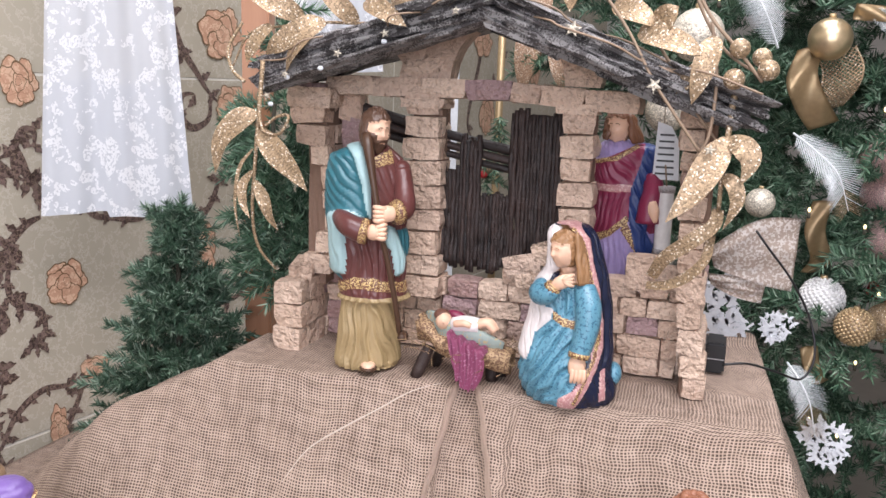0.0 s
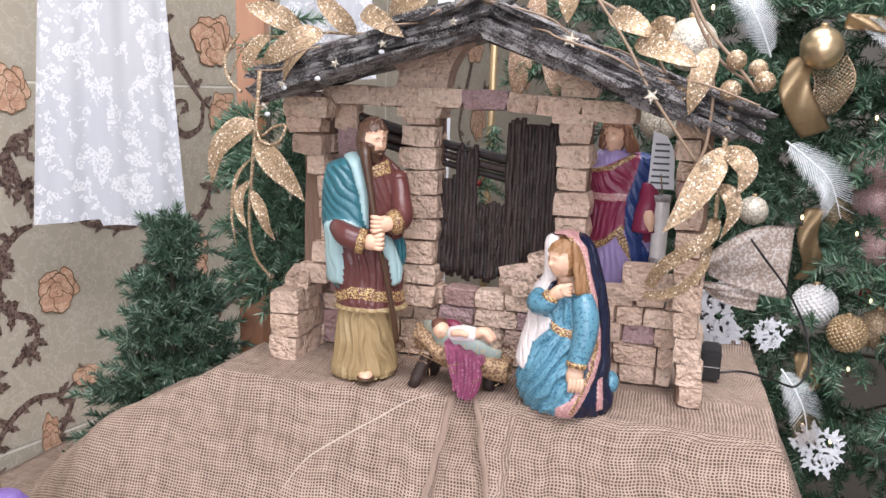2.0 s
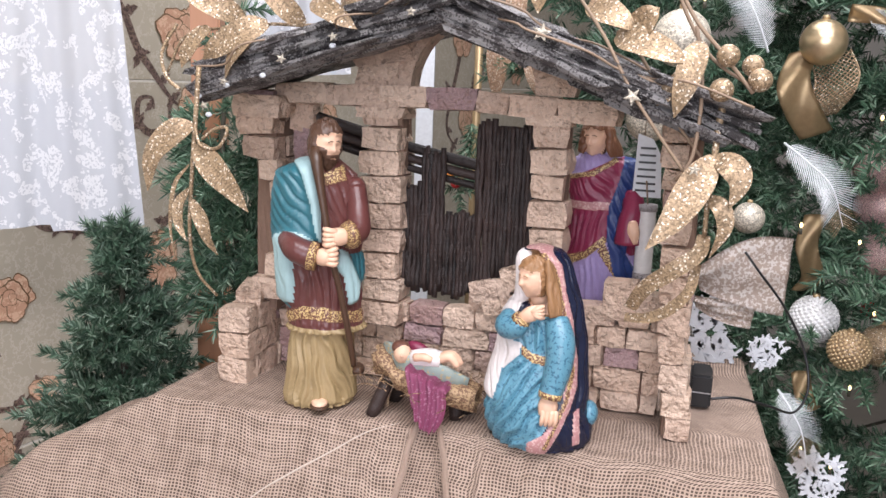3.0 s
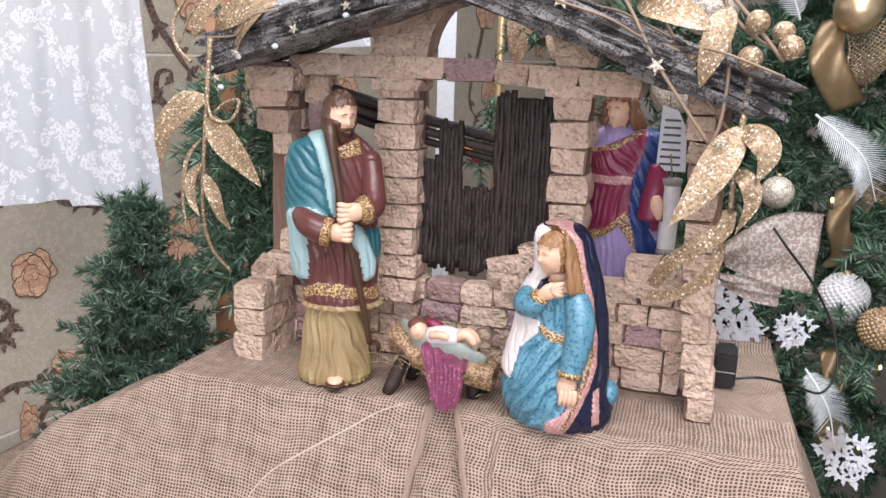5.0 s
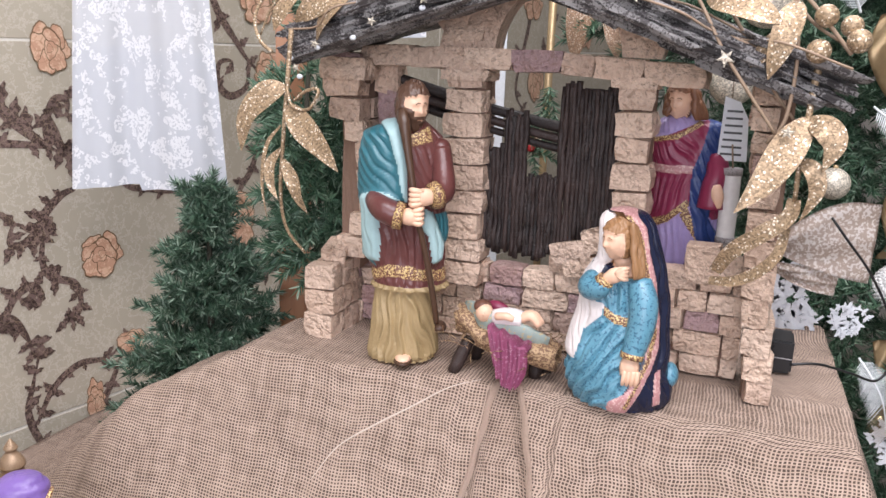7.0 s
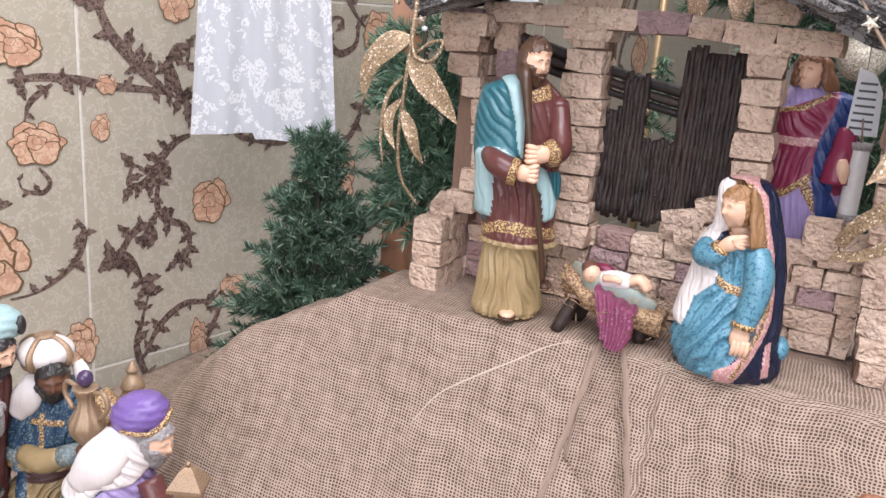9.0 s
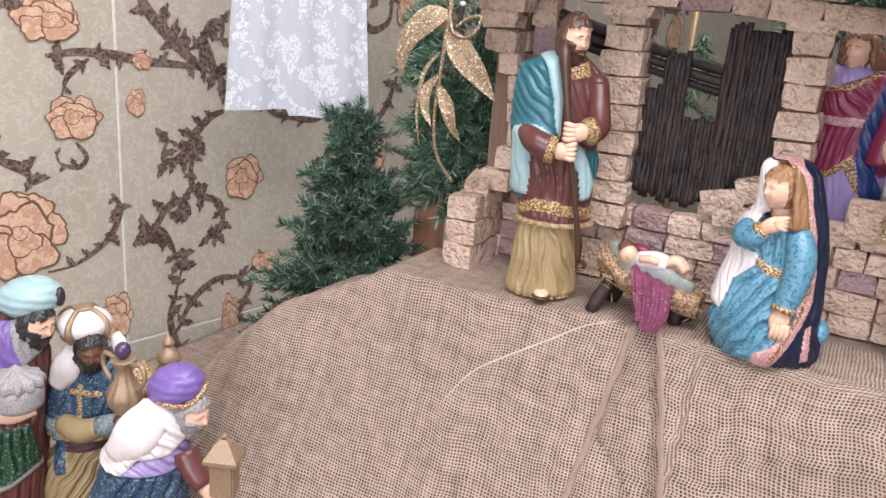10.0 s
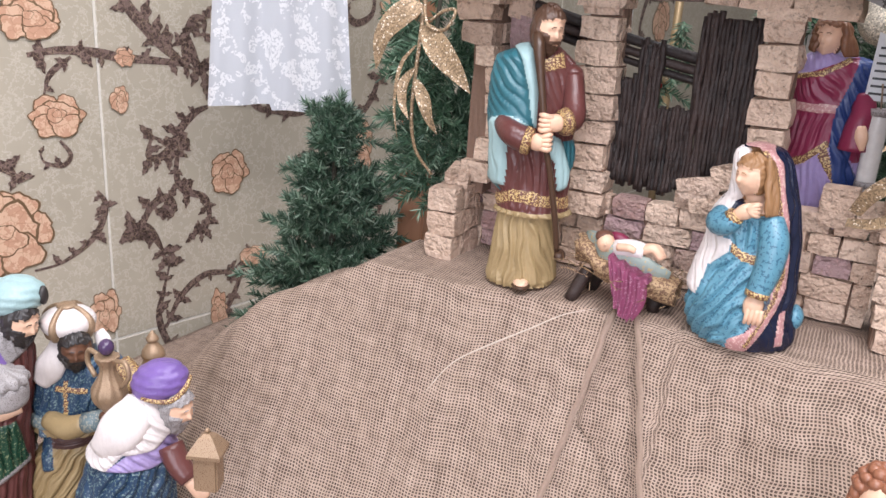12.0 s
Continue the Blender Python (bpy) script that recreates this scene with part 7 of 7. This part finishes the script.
bm = bmesh.new()
blade(bm, [(0.266, 1.085, 1.083), (0.261, 1.080, 1.056), (0.245, 1.085, 1.035), (0.223, 1.095, 1.020), (0.199, 1.110, 1.014)], 0.0060, (0, -1, 0.8), 0, 0.1, 0.6, False)
tagged(part("gold_ribbon_tail", bm, GOLD), "narrow gold glitter ribbon tail across the brick pillar", "ribbon")

tr = random.Random(8)
for k in range(7):
    pts = []
    a0 = tr.uniform(-0.04, 0.04)
    for i in range(9):
        q = i / 8
        x = (-0.28 + 0.30 * q) if k % 2 else (0.29 - 0.30 * q)
        zz = (EAVE_L + (RIDGE - EAVE_L) * q).z if k % 2 else (EAVE_R + (RIDGE - EAVE_R) * q).z
        pts.append((x + tr.uniform(-0.012, 0.012), 1.075 + tr.uniform(-0.015, 0.035) + a0, zz + 0.018 + tr.uniform(-0.010, 0.012)))
    tendril(pts, "dry_twig", "pale dry twig trailing over the bark roof", 0.0012, TWIG)
tendril([(0.115, 1.08, 1.36), (0.16, 1.07, 1.30), (0.19, 1.06, 1.25), (0.215, 1.06, 1.215), (0.245, 1.065, 1.175)], "dry_twig", "long brown dry twig leaning over the roof", 0.0017, TWIG)
tendril([(0.21, 1.08, 1.38), (0.24, 1.07, 1.32), (0.27, 1.065, 1.285), (0.30, 1.07, 1.25)], "dry_twig", "brown dry twig above the roof's end", 0.0019, TWIG)
tendril([(0.245, 1.08, 1.31), (0.255, 1.07, 1.25), (0.252, 1.07, 1.19), (0.238, 1.075, 1.165)], "dry_twig", "brown dry twig crossing the roof's end", 0.0019, TWIG)


def star(at, r, turn):
    bm = bmesh.new()
    pts = [(r * (1 if i % 2 == 0 else 0.42) * math.sin(math.tau * i / 10), 0, r * (1 if i % 2 == 0 else 0.42) * math.cos(math.tau * i / 10)) for i in range(10)]
    front, rear = bm.verts.new((0, -0.0022, 0)), bm.verts.new((0, 0.0022, 0))
    ring = [bm.verts.new(p) for p in pts]
    for a, b in zip(ring, ring[1:] + ring[:1]):
        bm.faces.new((front, a, b))
        bm.faces.new((rear, b, a))
    ob = part("star", bm, CHAMPAGNE)
    ob.matrix_basis = pose(*at, -12, turn, 5)
    tagged(ob, "tiny pale glitter star on the twig garland", "star", "garland stars")


for x, z, r, a in ((0.103, 1.300, 0.010, 10), (0.193, 1.243, 0.009, 40), (0.255, 1.178, 0.007, 5), (-0.175, 1.268, 0.006, 20), (-0.115, 1.292, 0.006, 60), (-0.245, 1.242, 0.006, 15), (-0.27, 1.215, 0.006, 50), (-0.03, 1.318, 0.006, 0)):
    star((x, 1.056, z), r, a)
for x, z in ((-0.245, 1.238), (-0.20, 1.25), (-0.118, 1.283), (-0.268, 1.205), (-0.28, 1.225)):
    bm = bmesh.new()
    ball(bm, (0, 0, 0), (0.004, 0.003, 0.003), 0, 8)
    ob = part("frost_bead", bm, WHITE)
    ob.location = (x, 1.062, z)
    tagged(ob, "small white frosted bead on the roof's edge", "bead", "frost beads")

# ---- tag, tube, battery box and cable ----
tag = thing("hang_tag", (0.197, 1.27, 1.10), "white paper hang tag with printed lines", "tag")
bm = bmesh.new()
skin(bm, [[(x, y, z) for x, z in ((-0.012, 0.022), (0.022, 0.022), (0.019, 0.072), (0.008, 0.092), (-0.010, 0.098))] for y in (0.0, 0.0012)], 0)
for f in bm.faces:
    f.smooth = False
part("card", bm, WHITE, tag)
for k in range(7):
    bm = bmesh.new()
    box(bm, (0.003, -0.0006, 0.030 + 0.0085 * k), (0.024 - 0.001 * k, 0.0006, 0.0026))
    part("printed_line", bm, BLACK, tag)
bm = bmesh.new()
tube(bm, [(-0.002, 0, 0.096), (-0.003, -0.01, 0.15)], 0.0006, 5)
part("string", bm, TWIG, tag)
tube_lamp = thing("light_tube", (0.205, 1.268, 1.022), "short clear plastic light tube hanging by the angel", "light tube")
bm = bmesh.new()
lathe(bm, (0, 0, 0), [(0.006, 0), (0.0105, 0.002), (0.0105, 0.085), (0.006, 0.088)], 0, 16)
part("tube", bm, PEARL, tube_lamp)
for z in (0.0, 0.084):
    bm = bmesh.new()
    tube(bm, [(0, 0, z), (0, 0, z + 0.008)], 0.0118, 16)
    part("cap", bm, STONEGREY, tube_lamp)
bm = bmesh.new()
tube(bm, [(0, 0, 0.09), (-0.004, 0, 0.12)], 0.001, 6)
part("string", bm, TWIG, tube_lamp)

battery = thing("battery_box", (0.287, 1.288, GROUND + 0.002), "black plastic battery box standing beside the stable", "battery box")
bm = bmesh.new()
box(bm, (0, 0, 0.021), (0.026, 0.050, 0.042))
bmesh.ops.bevel(bm, geom=bm.edges[:], offset=0.003, segments=2, affect="EDGES")
part("case", bm, BLACK, battery)
bm = bmesh.new()
box(bm, (0, -0.0255, 0.020), (0.024, 0.001, 0.0012))
part("seam", bm, STONEGREY, battery)
bm = bmesh.new()
tube(bm, [(0.298, 1.26, 0.882), (0.33, 1.27, 0.884), (0.37, 1.31, 0.865), (0.405, 1.34, 0.85), (0.42, 1.35, 0.88), (0.41, 1.36, 0.93), (0.38, 1.35, 0.985), (0.345, 1.33, 1.03), (0.325, 1.33, 1.055)], 0.0017, 7, 0, 8)
tagged(part("cable", bm, BLACK), "thin black cable from the battery box into the tree", "cable")
bm = bmesh.new()
pts = [(-0.040, 1.086), (-0.075, 1.07), (-0.11, 1.05), (-0.15, 1.03), (-0.19, 1.012), (-0.215, 0.99)]
tube(bm, [(x, y, cloth_height(x, y) + 0.0015) for x, y in pts], [0.0003, 0.0007, 0.0010, 0.0012, 0.0008, 0.0003], 6, 0, 6, 0.4)
tagged(part("loose_thread", bm, plain("pale_thread", (0.58, 0.49, 0.42), 0.8)), "pale loose thread lying across the burlap", "thread")

# small bird ornament and inner greenery seen through the doorway
t = thing("ribbon_ornament", (-0.045, 1.62, 1.30), "bronze glitter leaf ornament behind the gable arch", "ornament")
for k, (dx, dz, w) in enumerate(((-0.02, -0.02, 0.022), (0.03, -0.01, 0.022), (0.0, 0.05, 0.018))):
    bm = bmesh.new()
    leaf(bm, (dx, 0, dz + 0.06), (dx * 1.4, -0.01, dz - 0.06), w, 0.01)
    part("leaf", bm, BRONZE, t)
t = thing("pine_sprig", (-0.03, 1.64, 1.27), "green pine sprig behind the gable arch", "sprig")
n = Needles(31)
for d in ((-1, 0, 0.0), (-0.8, 0, 0.4), (1, 0, 0.3), (1, 0, -0.2), (0.4, -0.3, 0.6)):
    n.spray((0, 0, 0), d, 0.075, 0.02, 330)
for d in ((-0.3, 0, -1), (0.3, 0, -1), (0.0, -0.3, -1)):
    n.spray((-0.09, 0.0, -0.09), d, 0.09, 0.02, 330)
n.done("needles", PINE, t)

t = thing("berry_ornament", (-0.187, 1.785, 1.058), "small red and gold berry ornament behind the fence", "ornament")
for k, (dx, dz, m) in enumerate(((0, 0, RED), (0.014, 0.012, GOLD), (-0.012, 0.014, AMBER), (0.004, 0.026, GOLD))):
    bm = bmesh.new()
    ball(bm, (dx, -0.004 * k, dz), 0.011, 0, 12)
    part("berry", bm, m, t)
n = Needles(41)
for d in ((1, 0, -0.2), (-1, 0, -0.1), (0.3, -0.4, -0.6), (0.8, 0.1, 0.5)):
    n.spray((0, 0.01, -0.01), d, 0.07, 0.02, 330)
n.done("sprig", PINE, t)
